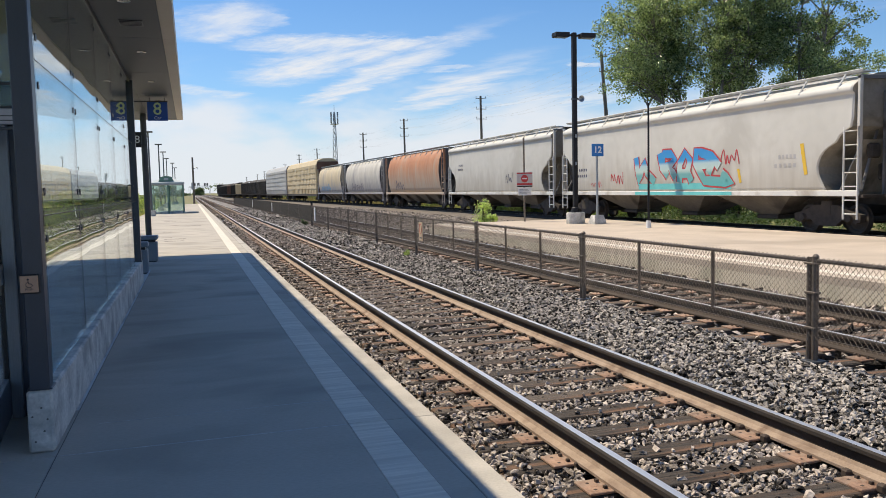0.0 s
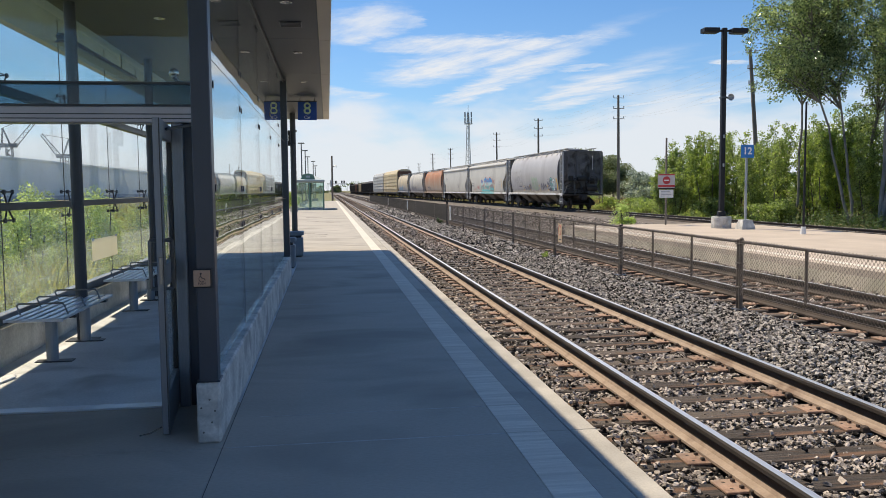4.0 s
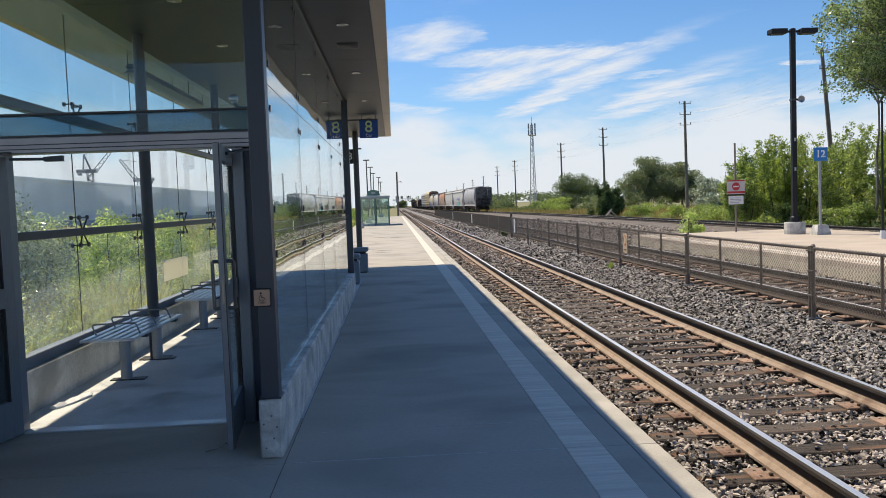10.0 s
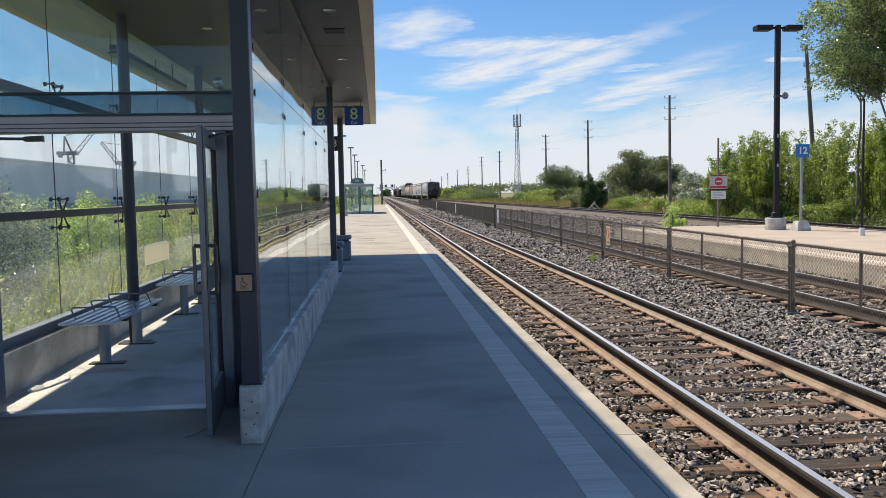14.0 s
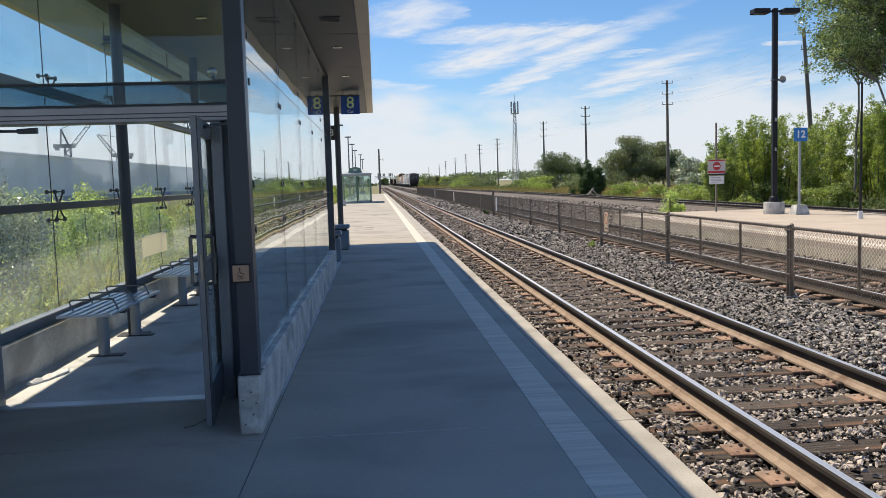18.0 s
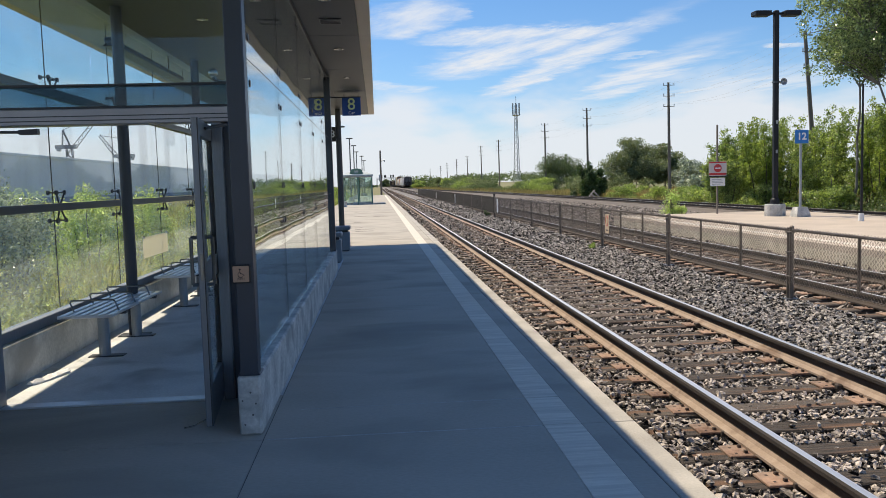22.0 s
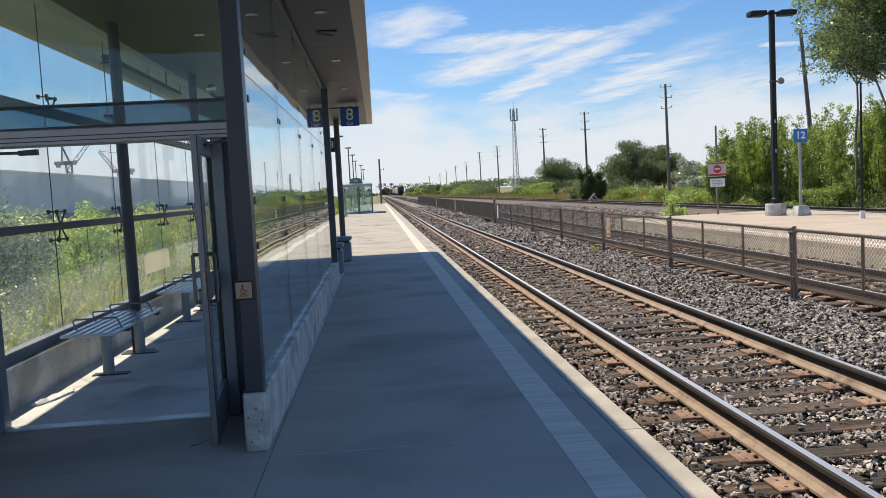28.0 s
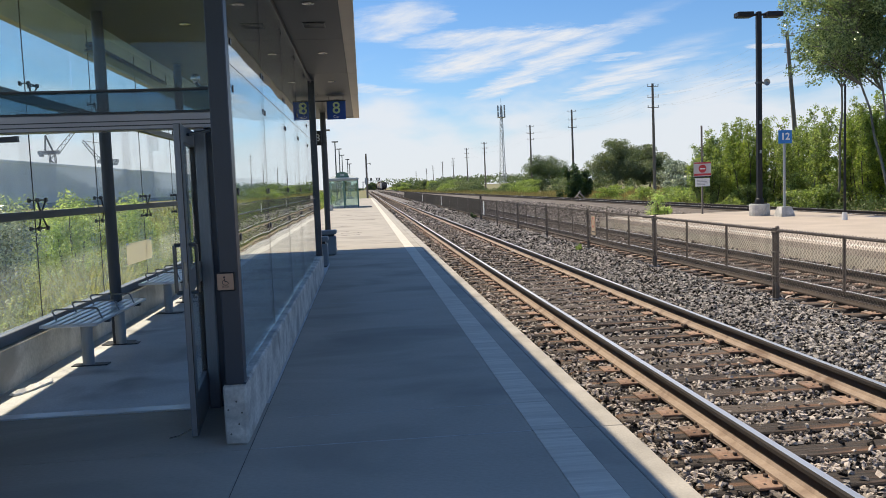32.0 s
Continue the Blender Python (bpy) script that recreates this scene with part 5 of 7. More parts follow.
s12 = tagged(empty("car_stop_sign", pose(15.2, 27.0, 0)), "blue sign with a pale 12 on a grey pole", "sign")
part("footing", loft(bmesh.new(), [[(sx * w, sy * w, z) for sx, sy in ((-1, -1), (1, -1), (1, 1), (-1, 1))] for w, z in ((0.25, 0), (0.24, 0.10), (0.17, 0.34))]), CAST, s12)
part("pole", R((0, 0, 0.3), (0, 0, 2.95), 0.045, seg=12), POLE_GREY, s12)
part("panel", B(-0.245, 0.245, -0.07, -0.05, 2.54, 3.0, bevel=0.004), SIGN_BLUE_12, s12)
text_mesh("12", 0.34, pose(0, -0.073, 2.77, 90, 0, 0), LETTER_WHITE, s12, depth=0.002, bold=0.009)

ne = tagged(empty("no_entry_sign", pose(13.95, 31.0, 0)), "white and red no-entry sign with notice plate on post", "sign")
part("post", B(-0.03, 0.03, -0.03, 0.03, -0.4, 3.5, bevel=0.006), TIMBER_POLE, ne, "dark weathered square post")
part("panel", B(-0.36, 0.36, -0.05, -0.035, 1.50, 2.06, bevel=0.003), SIGN_FADED, ne)
d = bmesh.new()
rod(d, (0, -0.052, 1.80), (0, -0.056, 1.80), 0.16, seg=24)
disc = part("red_disc", d, SIGN_RED, ne)
part("white_bar", B(-0.11, 0.11, -0.061, -0.056, 1.775, 1.825), SIGN_WHITE, disc)
part("red_band", B(-0.35, 0.35, -0.055, -0.05, 2.0, 2.05), SIGN_RED, ne)
part("red_band", B(-0.35, 0.35, -0.055, -0.05, 1.53, 1.61), SIGN_RED, ne)
part("dark_band", B(-0.35, 0.35, -0.055, -0.05, 1.45, 1.50), SIGN_BLACK, ne)
part("notice_plate", B(-0.30, 0.30, -0.05, -0.035, 1.10, 1.42, bevel=0.003), SIGN_WHITE, ne)
for z in (1.35, 1.29, 1.23, 1.17):
    part("text_bar", B(-0.24, 0.24 - (z * 7 % 0.13), -0.053, -0.05, z - 0.012, z + 0.012), POLE_GREY, ne)

mp = tagged(empty("marker_pole", pose(15.3, 23.6, 0)), "thin dark pole with a white sleeve on the island platform", "pole")
part("pole", R((0, 0, 0.0), (0, 0, 4.15), 0.04, 0.03, seg=10), POLE_BLACK, mp)
part("sleeve", R((0, 0, 0.0), (0, 0, 0.24), 0.085, 0.075, seg=12), SIGN_WHITE, mp)

# ---- far end of the near platform ----
def far_shelter():
    root = tagged(empty("waiting_shelter", pose(-1.03, 65.8, 0)), "small green-framed glass waiting shelter with a hipped roof", "shelter")
    w, d, h = 1.12, 1.8, 2.25
    for x in (-w, 0.05, w):
        for y in (-d, d):
            part("post", B(x - 0.05, x + 0.05, y - 0.05, y + 0.05, 0, h), GREEN_FRAME, root)
    for x0, x1 in ((-w + 0.05, 0.0), (0.10, w - 0.05)):
        for y in (-d, d):
            part("pane", B(x0, x1, y - 0.01, y + 0.01, 0.15, h - 0.1), PANE_GREEN, root)
    for x in (-w, w):
        part("pane", B(x - 0.01, x + 0.01, -d + 0.05, d - 0.05, 0.15, h - 0.1), PANE_GREEN, root)
    part("beam", B(-w - 0.06, w + 0.06, -d - 0.06, d + 0.06, h - 0.1, h, bevel=0.01), POLE_GREY, root)
    part("roof", loft(bmesh.new(), [[(sx * a, sy * b, z) for sx, sy in ((-1, -1), (1, -1), (1, 1), (-1, 1))] for a, b, z in ((w + 0.12, d + 0.12, h), (w + 0.10, d + 0.10, h + 0.10), (w * 0.45, 0.6, h + 0.42), (w * 0.2, 0.4, h + 0.46))]), ROOF_PALE, root, "pale hipped roof")
    sign = part("roof_sign", loft(bmesh.new(), [[(-0.62, y, h + 0.16), (0.5, y, h + 0.16), (0.34, y, h + 0.52), (0.06, y, h + 0.60), (-0.18, y, h + 0.60), (-0.46, y, h + 0.52)] for y in (-1.62, -1.54)]), GREEN_FRAME, root, "green gabled sign panel")
    part("pale_shape", B(-0.22, 0.10, -1.63, -1.62, h + 0.28, h + 0.44), ROOF_PALE, sign)
    part("low_wall", B(-w, w, -d - 0.02, d, 0.0, 0.15), CAST, root)
    return root


far_shelter()
mat_slab = tagged(finish("kerb_block", B(0.1, 1.15, 63.2, 63.8, 0.0, 0.12, bevel=0.01), CAST), "low concrete block beside the waiting shelter", "block")


def small_lamp(x, y, h):
    root = tagged(empty("platform_lamp", pose(x, y, 0)), "thin dark platform lamp post with a flat head", "lamp post", group="far platform lamps")
    part("pole", R((0, 0, 0), (0, 0, h), 0.075, 0.05, seg=8), LAMP_GREY, root)
    part("lamp_head", B(-0.30, 0.30, -0.2, 0.2, h, h + 0.10, bevel=0.02), LAMP_GREY, root)
    part("base", R((0, 0, 0), (0, 0, 0.4), 0.28, seg=10), CAST, root)
    return root


for x, y, h in ((-1.95, 58, 5.65), (-1.95, 77, 5.9), (-1.98, 91, 5.9), (-2.1, 108, 5.9), (-1.55, 116, 5.6), (-1.3, 117.5, 5.0)):
    small_lamp(x, y, h)

tp = tagged(empty("signal_pole", pose(1.12, 121.0, -0.6)), "tall bare wooden pole with a small box at the platform end", "pole")
part("pole", R((0, 0, 0), (0, 0, 7.2), 0.16, 0.12, seg=8), TIMBER_POLE, tp)
part("box", B(-0.3, 0.0, -0.2, 0.2, 2.6, 3.6, bevel=0.02), POLE_GREY, tp)
part("arm", pipe(bmesh.new(), [(0, 0, 5.6), (0.6, 0, 5.8), (0.6, 0, 5.5)], 0.06, 6), POLE_GREY, tp)
part("footing", R((0, 0, 0), (0, 0, 0.5), 0.35, seg=10), CAST, tp)


def gantry():
    root = tagged(empty("signal_gantry", pose(2.4, 560, -0.9)), "grey lattice signal gantry over the tracks", "gantry")
    for x in (-2.0, 11.0):
        for dx in (-0.4, 0.4):
            part("leg", B(x + dx - 0.09, x + dx + 0.09, -0.1, 0.1, 0, 6.4), POLE_GREY, root)
    for z in (6.0, 7.0):
        part("chord", B(-2.5, 11.6, -0.1, 0.1, z, z + 0.16), POLE_GREY, root)
    bm = bmesh.new()
    for k in range(14):
        rod(bm, (-2.4 + k, 0, 6.1), (-1.9 + k, 0, 7.1), 0.06, seg=4)
        rod(bm, (-1.9 + k, 0, 7.1), (-1.4 + k, 0, 6.1), 0.06, seg=4)
    part("lattice", bm, POLE_GREY, root)
    for x in (0.0, 1.6, 3.4, 4.2, 7.6, 8.6, 9.6):
        s = part("signal_head", B(x - 0.35, x + 0.35, -0.25, 0.0, 7.2, 9.0, bevel=0.05), SIGN_BLACK, root)
        part("post", R((x, 0, 6.2), (x, 0, 8.4), 0.08, seg=6), POLE_GREY, s)
    return root


gantry()


# ---- the freight train ----
CAR_LIGHT = surf("pale cream-grey car paint", (0.54, 0.52, 0.475), (0.66, 0.635, 0.585), 0.9, 0.5, bump=0.03, fine=5, stretch=(1, 0.5, 0.5), stain=(0.50, 0.475, 0.43), stain_scale=0.9, grime=(2.5, 0.8, (0.36, 0.32, 0.265)))
# end faces of the straight cars, a darker tan-grey than their sides
CAR_END = surf("tan-grey end of straight cars", (0.20, 0.18, 0.15), (0.35, 0.32, 0.27), 1.2, 0.7, bump=0.1, fine=9, stain=(0.10, 0.09, 0.075), stain_scale=0.9)
CAR_GREY = surf("weathered lilac-grey car paint", (0.40, 0.385, 0.385), (0.50, 0.482, 0.478), 0.8, 0.5, bump=0.015, fine=9, stretch=(1, 0.8, 0.3), stain=(0.34, 0.32, 0.315), stain_scale=0.4, grime=(2.1, 0.7, (0.27, 0.25, 0.245)))
CAR_ORANGE = surf("faded orange car paint", (0.36, 0.15, 0.075), (0.52, 0.25, 0.13), 0.7, 0.7, bump=0.05, fine=7, stretch=(1, 1.2, 0.3), stain=(0.40, 0.27, 0.19), stain_scale=0.7, grime=(3.4, 1.6, (0.44, 0.38, 0.31)))
CAR_TAN = surf("soiled tan car paint", (0.46, 0.38, 0.25), (0.64, 0.55, 0.40), 0.7, 0.7, bump=0.05, fine=7, stretch=(1, 1.2, 0.3), stain=(0.36, 0.32, 0.28), stain_scale=0.6, grime=(2.7, 1.4, (0.25, 0.27, 0.33)))
CAR_PALE = surf("streaked pale car paint", (0.45, 0.42, 0.37), (0.64, 0.61, 0.55), 0.7, 0.7, bump=0.05, fine=7, stretch=(1, 1.2, 0.3), stain=(0.33, 0.31, 0.30), stain_scale=0.6, grime=(2.9, 1.4, (0.27, 0.26, 0.28)))
RACK_TAN = surf("yellow-tan rack panels", (0.47, 0.38, 0.23), (0.62, 0.52, 0.35), 0.6, 0.7, bump=0.05, fine=6, stretch=(1, 1, 0.3))
RACK_GREY = surf("silver rack panels", (0.38, 0.38, 0.37), (0.50, 0.50, 0.49), 0.6, 0.6, bump=0.05, fine=6, stretch=(1, 1, 0.3))
CAR_BLACK = surf("sooty black car paint", (0.018, 0.016, 0.015), (0.05, 0.043, 0.038), 0.8, 0.75, bump=0.1, fine=8)
CAR_BROWN = surf("rust brown car paint", (0.10, 0.05, 0.03), (0.19, 0.10, 0.065), 0.8, 0.8, bump=0.1, fine=8)
UNDER = surf("grimy running gear", (0.02, 0.018, 0.016), (0.075, 0.06, 0.05), 4, 0.8, bump=0.3, fine=30)
# End colour holds grime plus the shade on the car's end face.
END_SHADED = surf("car end paint dark with grime and shade", (0.10, 0.10, 0.105), (0.20, 0.195, 0.195), 1.5, 0.8, bump=0.1, fine=12, stain=(0.05, 0.045, 0.04), stain_scale=1.2)
# Chute colour holds dirt and the shade beneath the car body.
CHUTE_DARK = surf("dirty chute paint with shade", (0.09, 0.08, 0.068), (0.21, 0.19, 0.16), 0.9, 0.75, bump=0.1, fine=9, stain=(0.05, 0.043, 0.036), stain_scale=0.8)
WHITE_SILL = surf("white side sill", (0.60, 0.59, 0.56), (0.74, 0.73, 0.70), 1.5, 0.5, bump=0.05, stain=(0.42, 0.38, 0.33), stain_scale=1.2)
SPRAY_BLUE = surf("blue spray paint", (0.02, 0.20, 0.42), (0.05, 0.30, 0.55), 2, 0.5, bump=0)
SPRAY_TEAL = surf("turquoise spray paint", (0.10, 0.48, 0.50), (0.20, 0.62, 0.62), 2, 0.5, bump=0)
SPRAY_TEAL_DULL = surf("dull green-blue spray paint", (0.14, 0.30, 0.28), (0.24, 0.42, 0.40), 2, 0.5, bump=0)
SPRAY_RED = surf("red spray paint", (0.42, 0.04, 0.05), (0.58, 0.08, 0.08), 2, 0.5, bump=0)
SPRAY_WHITE = surf("white spray paint", (0.66, 0.66, 0.68), (0.78, 0.78, 0.80), 2, 0.5, bump=0)
SPRAY_DARK = surf("dark spray paint", (0.05, 0.05, 0.09), (0.12, 0.11, 0.16), 2, 0.5, bump=0)
SPRAY_GREEN = surf("pale green spray paint", (0.29, 0.39, 0.29), (0.42, 0.50, 0.40), 2, 0.5, bump=0)
SPRAY_YELLOW = surf("yellow spray paint", (0.65, 0.40, 0.03), (0.78, 0.52, 0.06), 2, 0.5, bump=0)

BARREL = [(1.36, 1.20), (1.47, 1.60), (1.55, 2.10), (1.60, 2.65), (1.585, 3.15), (1.50, 3.60), (1.34, 3.98), (1.08, 4.25), (0.70, 4.40), (0.0, 4.44)]
STRAIGHT_MAIN = ((1.50, 1.20), (1.53, 1.60), (1.55, 2.20), (1.56, 2.80), (1.55, 3.40), (1.53, 3.80))
STRAIGHT = [(float(np.interp(z, [p[1] for p in STRAIGHT_MAIN], [p[0] for p in STRAIGHT_MAIN])), z) for z in (1.2, 1.35, 1.5, 1.7, 1.9, 2.05, 2.2, 2.35, 2.45, 2.55, 2.65, 2.75, 2.85, 2.95, 3.2, 3.5, 3.8)]
STRAIGHT += [(1.545, 3.84), (1.60, 3.87), (1.615, 3.95), (1.58, 4.04), (1.46, 4.13), (1.2, 4.24), (0.80, 4.38), (0.0, 4.46)]


def notch(z):
    """How far the end of a straight-sided car is cut back at height z."""
    return float(np.interp(z, (1.2, 1.4, 1.7, 1.95, 2.2, 2.4, 2.55, 2.75, 2.9, 2.97), (0.95, 1.1, 1.25, 1.28, 1.15, 0.95, 0.6, 0.42, 0.2, 0.0)))



def side_x(prof, z):
    zs = [p[1] for p in prof]
    return float(np.interp(z, zs, [p[0] for p in prof]))


def wheelset_truck(parent, y):
    for dy in (-0.88, 0.88):
        for s in (-1, 1):
            bm = bmesh.new()
            rings = [[(s * (0.70 + d), y + dy + r * math.cos(a), 0.42 + r * math.sin(a)) for a in np.linspace(0, 2 * math.pi, 20, endpoint=False)] for r, d in ((0.45, 0.0), (0.42, 0.035), (0.415, 0.13), (0.33, 0.135), (0.30, 0.10), (0.12, 0.10), (0.10, 0.15))]
            loft(bm, rings)
            part("wheel", bm, UNDER, parent)
        part("axle", R((-0.75, y + dy, 0.42), (0.75, y + dy, 0.42), 0.08, seg=8), UNDER, parent)
    for s in (-1, 1):
        x = s * 1.0
        ring = [(-1.25, 0.36), (-1.05, 0.30), (-0.6, 0.40), (-0.35, 0.22), (0.35, 0.22), (0.6, 0.40), (1.05, 0.30), (1.25, 0.36), (1.25, 0.56), (0.95, 0.62), (0.4, 0.82), (-0.4, 0.82), (-0.95, 0.62), (-1.25, 0.56)]
        part("side_frame", loft(bmesh.new(), [[(x + d, y + a, b) for a, b in ring] for d in (-0.09, 0.09)]), UNDER, parent, "cast steel truck side frame")
        for dy in (-0.88, 0.88):
            part("journal_box", R((x + s * 0.09, y + dy, 0.44), (x + s * 0.17, y + dy, 0.44), 0.13, 0.10, seg=10), UNDER, parent)
    part("bolster", B(-1.1, 1.1, y - 0.2, y + 0.2, 0.5, 0.95, bevel=0.03), UNDER, parent)


def ladder(parent, x, y0, y1, z0, z1, n, mat):
    root = part("ladder", pipe(pipe(bmesh.new(), [(x, y0, z0), (x, y0, z1)], 0.03, 6), [(x, y1, z0), (x, y1, z1)], 0.03, 6), mat, parent, "steel side ladder")
    for z in np.linspace(z0 + 0.15, z1 - 0.12, n):
        part("rung", R((x, y0, z), (x, y1, z), 0.018, seg=5), mat, root)


def stroke(parent, prof, pts, width, mat, name="graffiti", lift=0.008, smooth=False):
    """A flat band of paint that follows the car's near side; pts are (along, height)."""
    bm = bmesh.new()
    dense = []
    if smooth and len(pts) > 2:
        fine, q = [], [pts[0]] + list(pts) + [pts[-1]]
        for p0, p1, p2, p3 in zip(q, q[1:], q[2:], q[3:]):
            for i in range(5):
                t = i / 5
                fine.append(tuple(0.5 * (2 * b + (c - a) * t + (2 * a - 5 * b + 4 * c - d) * t * t + (3 * b - a - 3 * c + d) * t ** 3) for a, b, c, d in zip(p0, p1, p2, p3)))
        pts = fine + [pts[-1]]
    for (a, b), (c, d) in zip(pts, pts[1:]):
        n = max(1, int(math.hypot(c - a, d - b) / 0.25))
        dense += [(a + (c - a) * i / n, b + (d - b) * i / n) for i in range(n)]
    dense.append(pts[-1])
    rows = []
    for i, (a, b) in enumerate(dense):
        p, q = dense[max(0, i - 1)], dense[min(len(dense) - 1, i + 1)]
        t = Vector((q[0] - p[0], q[1] - p[1]))
        t = t.normalized() if t.length > 0 else Vector((1, 0))
        n = Vector((-t.y, t.x)) * width / 2
        row = []
        for s in (-1, 0, 1):
            y, z = a + n.x * s, b + n.y * s
            row.append(bm.verts.new((-side_x(prof, z) - lift, y, z)))
        rows.append(row)
    for r0, r1 in zip(rows, rows[1:]):
        for k in (0, 1):
            bm.faces.new((r0[k], r0[k + 1], r1[k + 1], r1[k]))
    return part(name, bm, mat, parent)


def hopper(name, length, prof, paint, label, rounded, far=False, tail=False):
    """A covered hopper car: y ahead, z up from the rail head, origin at its middle."""
    root = tagged(empty(name), label, "freight car", group="freight train")
    h = length / 2
    e = h - (1.55 if rounded else 0.68)
    full = [(-x, z) for x, z in prof] + [(x, z) for x, z in prof[-2::-1]]
    rings = []
    if rounded:
        ends = [-e, -e + 0.02, e - 0.02, e]
        rings = [[(x * (0.985 if abs(y) == e else 1), y, z) for x, z in full] for y in ends]
    else:
        for s, inset in ((-1, 0.0), (-1, 0.05), (1, 0.05), (1, 0.0)):
            rings.append([(x * (0.98 if inset == 0 else 1), s * (e - inset - notch(z)), z) for x, z in full])
    shell = loft(bmesh.new(), rings, cap=False)
    shell.verts.ensure_lookup_table()
    m = len(full)
    for first in (0, (len(rings) - 1) * m):
        for i in range(m // 2):
            quad = [shell.verts[first + k] for k in dict.fromkeys((i, i + 1, m - 2 - i, m - 1 - i))]
            shell.faces.new(quad).material_index = 1
    for f in shell.faces:
        f.smooth = f.material_index == 0 and abs(f.normal.y) < 0.5
    shell.verts.index_update()
    for ed in shell.edges:
        if ed.verts[0].index // m == ed.verts[1].index // m:
            ed.smooth = False
    body = part("body", shell, [paint, END_SHADED if rounded else CAR_END], root, smooth=False)
    for s in (-1, 1):
        part("side_sill", B(min(s * 1.40, s * 1.56), max(s * 1.40, s * 1.56), -h + 0.5, h - 0.5, 1.08, 1.24, bevel=0.015), WHITE_SILL if not far else paint, root)
    part("centre_sill", B(-0.3, 0.3, -h + 0.25, h - 0.25, 0.82, 1.10), UNDER, root)
    # outlet chutes
    n = 4 if rounded else 3
    span = (2 * h - 6.0) / n
    for k in range(n):
        c = -h + 3.0 + span * (k + 0.5)
        bm = bmesh.new()
        loft(bm, [[(-1.38, c - span * 0.48, 1.2), (1.38, c - span * 0.48, 1.2), (1.38, c + span * 0.48, 1.2), (-1.38, c + span * 0.48, 1.2)],
                  [(-0.55, c - 0.45, 0.46), (0.55, c - 0.45, 0.46), (0.55, c + 0.45, 0.46), (-0.55, c + 0.45, 0.46)]])
        ch = part("outlet_chute", bm, CHUTE_DARK, root)
        part("outlet_gate", B(-0.62, 0.62, c - 0.5, c + 0.5, 0.32, 0.46, bevel=0.02), UNDER, ch)
    for s in (-1, 1):
        wheelset_truck(root, s * (h - 2.1))
        part("end_platform", B(-1.5, 1.5, min(s * (e - 0.2), s * (h - 0.35)), max(s * (e - 0.2), s * (h - 0.35)), 1.04, 1.12, bevel=0.01), UNDER, root)
        part("coupler", B(-0.14, 0.14, min(s * (h - 0.4), s * (h + 0.12)), max(s * (h - 0.4), s * (h + 0.12)), 0.72, 0.98, bevel=0.03), UNDER, root)
        sheet = bmesh.new()
        loft(sheet, [[(-1.2, s * (e - 0.05), 2.6), (1.2, s * (e - 0.05), 2.6), (1.2, s * (e - 0.9), 1.1), (-1.2, s * (e - 0.9), 1.1)], [(-1.2, s * (e + 0.0), 2.6), (1.2, s * (e + 0.0), 2.6), (1.2, s * (e - 0.84), 1.1), (-1.2, s * (e - 0.84), 1.1)]])
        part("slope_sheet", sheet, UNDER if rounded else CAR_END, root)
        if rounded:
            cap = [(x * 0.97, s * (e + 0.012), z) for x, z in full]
            part("end_sheet", loft(bmesh.new(), [cap, [(x, y + s * 0.02, z) for x, y, z in cap]]), END_SHADED, root, "end sheet darkened by grime and painted shade")
            part("end_wall", B(-1.05, 1.44, s * (h - 0.70) - 0.015, s * (h - 0.70) + 0.015, 2.15, 4.2, bevel=0.004), END_SHADED, root, "grey end wall plate darkened by grime and painted shade")
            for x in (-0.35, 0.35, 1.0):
                part("stiffener", B(x - 0.03, x + 0.03, s * (h - 0.66) - 0.02, s * (h - 0.66) + 0.02, 2.2, 4.15), END_SHADED, root)
        # far-side posts and ladders take the darker end colour, shade included
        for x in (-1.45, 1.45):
            part("end_post", B(x - 0.05, x + 0.05, s * (h - 0.55) - 0.05, s * (h - 0.55) + 0.05, 1.1, 4.28, bevel=0.01), END_SHADED if x > 0 else paint, root)
            ladder(root, x * 1.06, s * (h - 0.52), s * (h - 1.0), 0.45, 4.2 if rounded else 2.95, 9 if rounded else 7, END_SHADED if x > 0 else WHITE_SILL if not far else paint)
        part("end_beam", B(-1.5, 1.5, s * (h - 0.55) - 0.05, s * (h - 0.55) + 0.05, 4.2, 4.3, bevel=0.01), END_SHADED, root)
        part("brace", R((-1.4, s * (h - 0.55), 1.15), (-0.5, s * (h - 0.9), 2.9), 0.04, seg=6), END_SHADED, root)
        part("brace", R((1.4, s * (h - 0.55), 1.15), (0.5, s * (h - 0.9), 2.9), 0.04, seg=6), END_SHADED, root)
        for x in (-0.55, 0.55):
            part("end_post", B(x - 0.035, x + 0.035, s * (h - 0.6) - 0.035, s * (h - 0.6) + 0.035, 1.1, 3.9), END_SHADED, root)
    # roof walk and hatches
    for s in (-1, 1):
        x = s * (0.86 if rounded else 1.12)
        walk_z = 4.45 if rounded else 4.40
        part("running_board", B(x - 0.2, x + 0.2, -h + 0.6, h - 0.6, walk_z, walk_z + 0.035), WHITE_SILL if not far else POLE_GREY, root, "pale steel grating roof walk")
        part("walk_rail", R((x + s * 0.22, -h + 0.6, walk_z + 0.05), (x + s * 0.22, h - 0.6, walk_z + 0.05), 0.022, seg=5), WHITE_SILL if not far else POLE_GREY, root)
        for y in np.arange(-h + 1.2, h - 1.0, 1.45):
            part("walk_bracket", R((x + s * 0.2, y, walk_z), (side_x(prof, 4.0) * s, y, 4.0), 0.03, seg=5), WHITE_SILL if not far else POLE_GREY, root)
    for k in range(4 if not far else 0):
        y = -h + 3.4 + k * (2 * h - 6.8) / 3
        part("roof_hatch", B(-0.45, 0.45, y - 1.0, y + 1.0, 4.40, 4.55, bevel=0.04), paint, root)
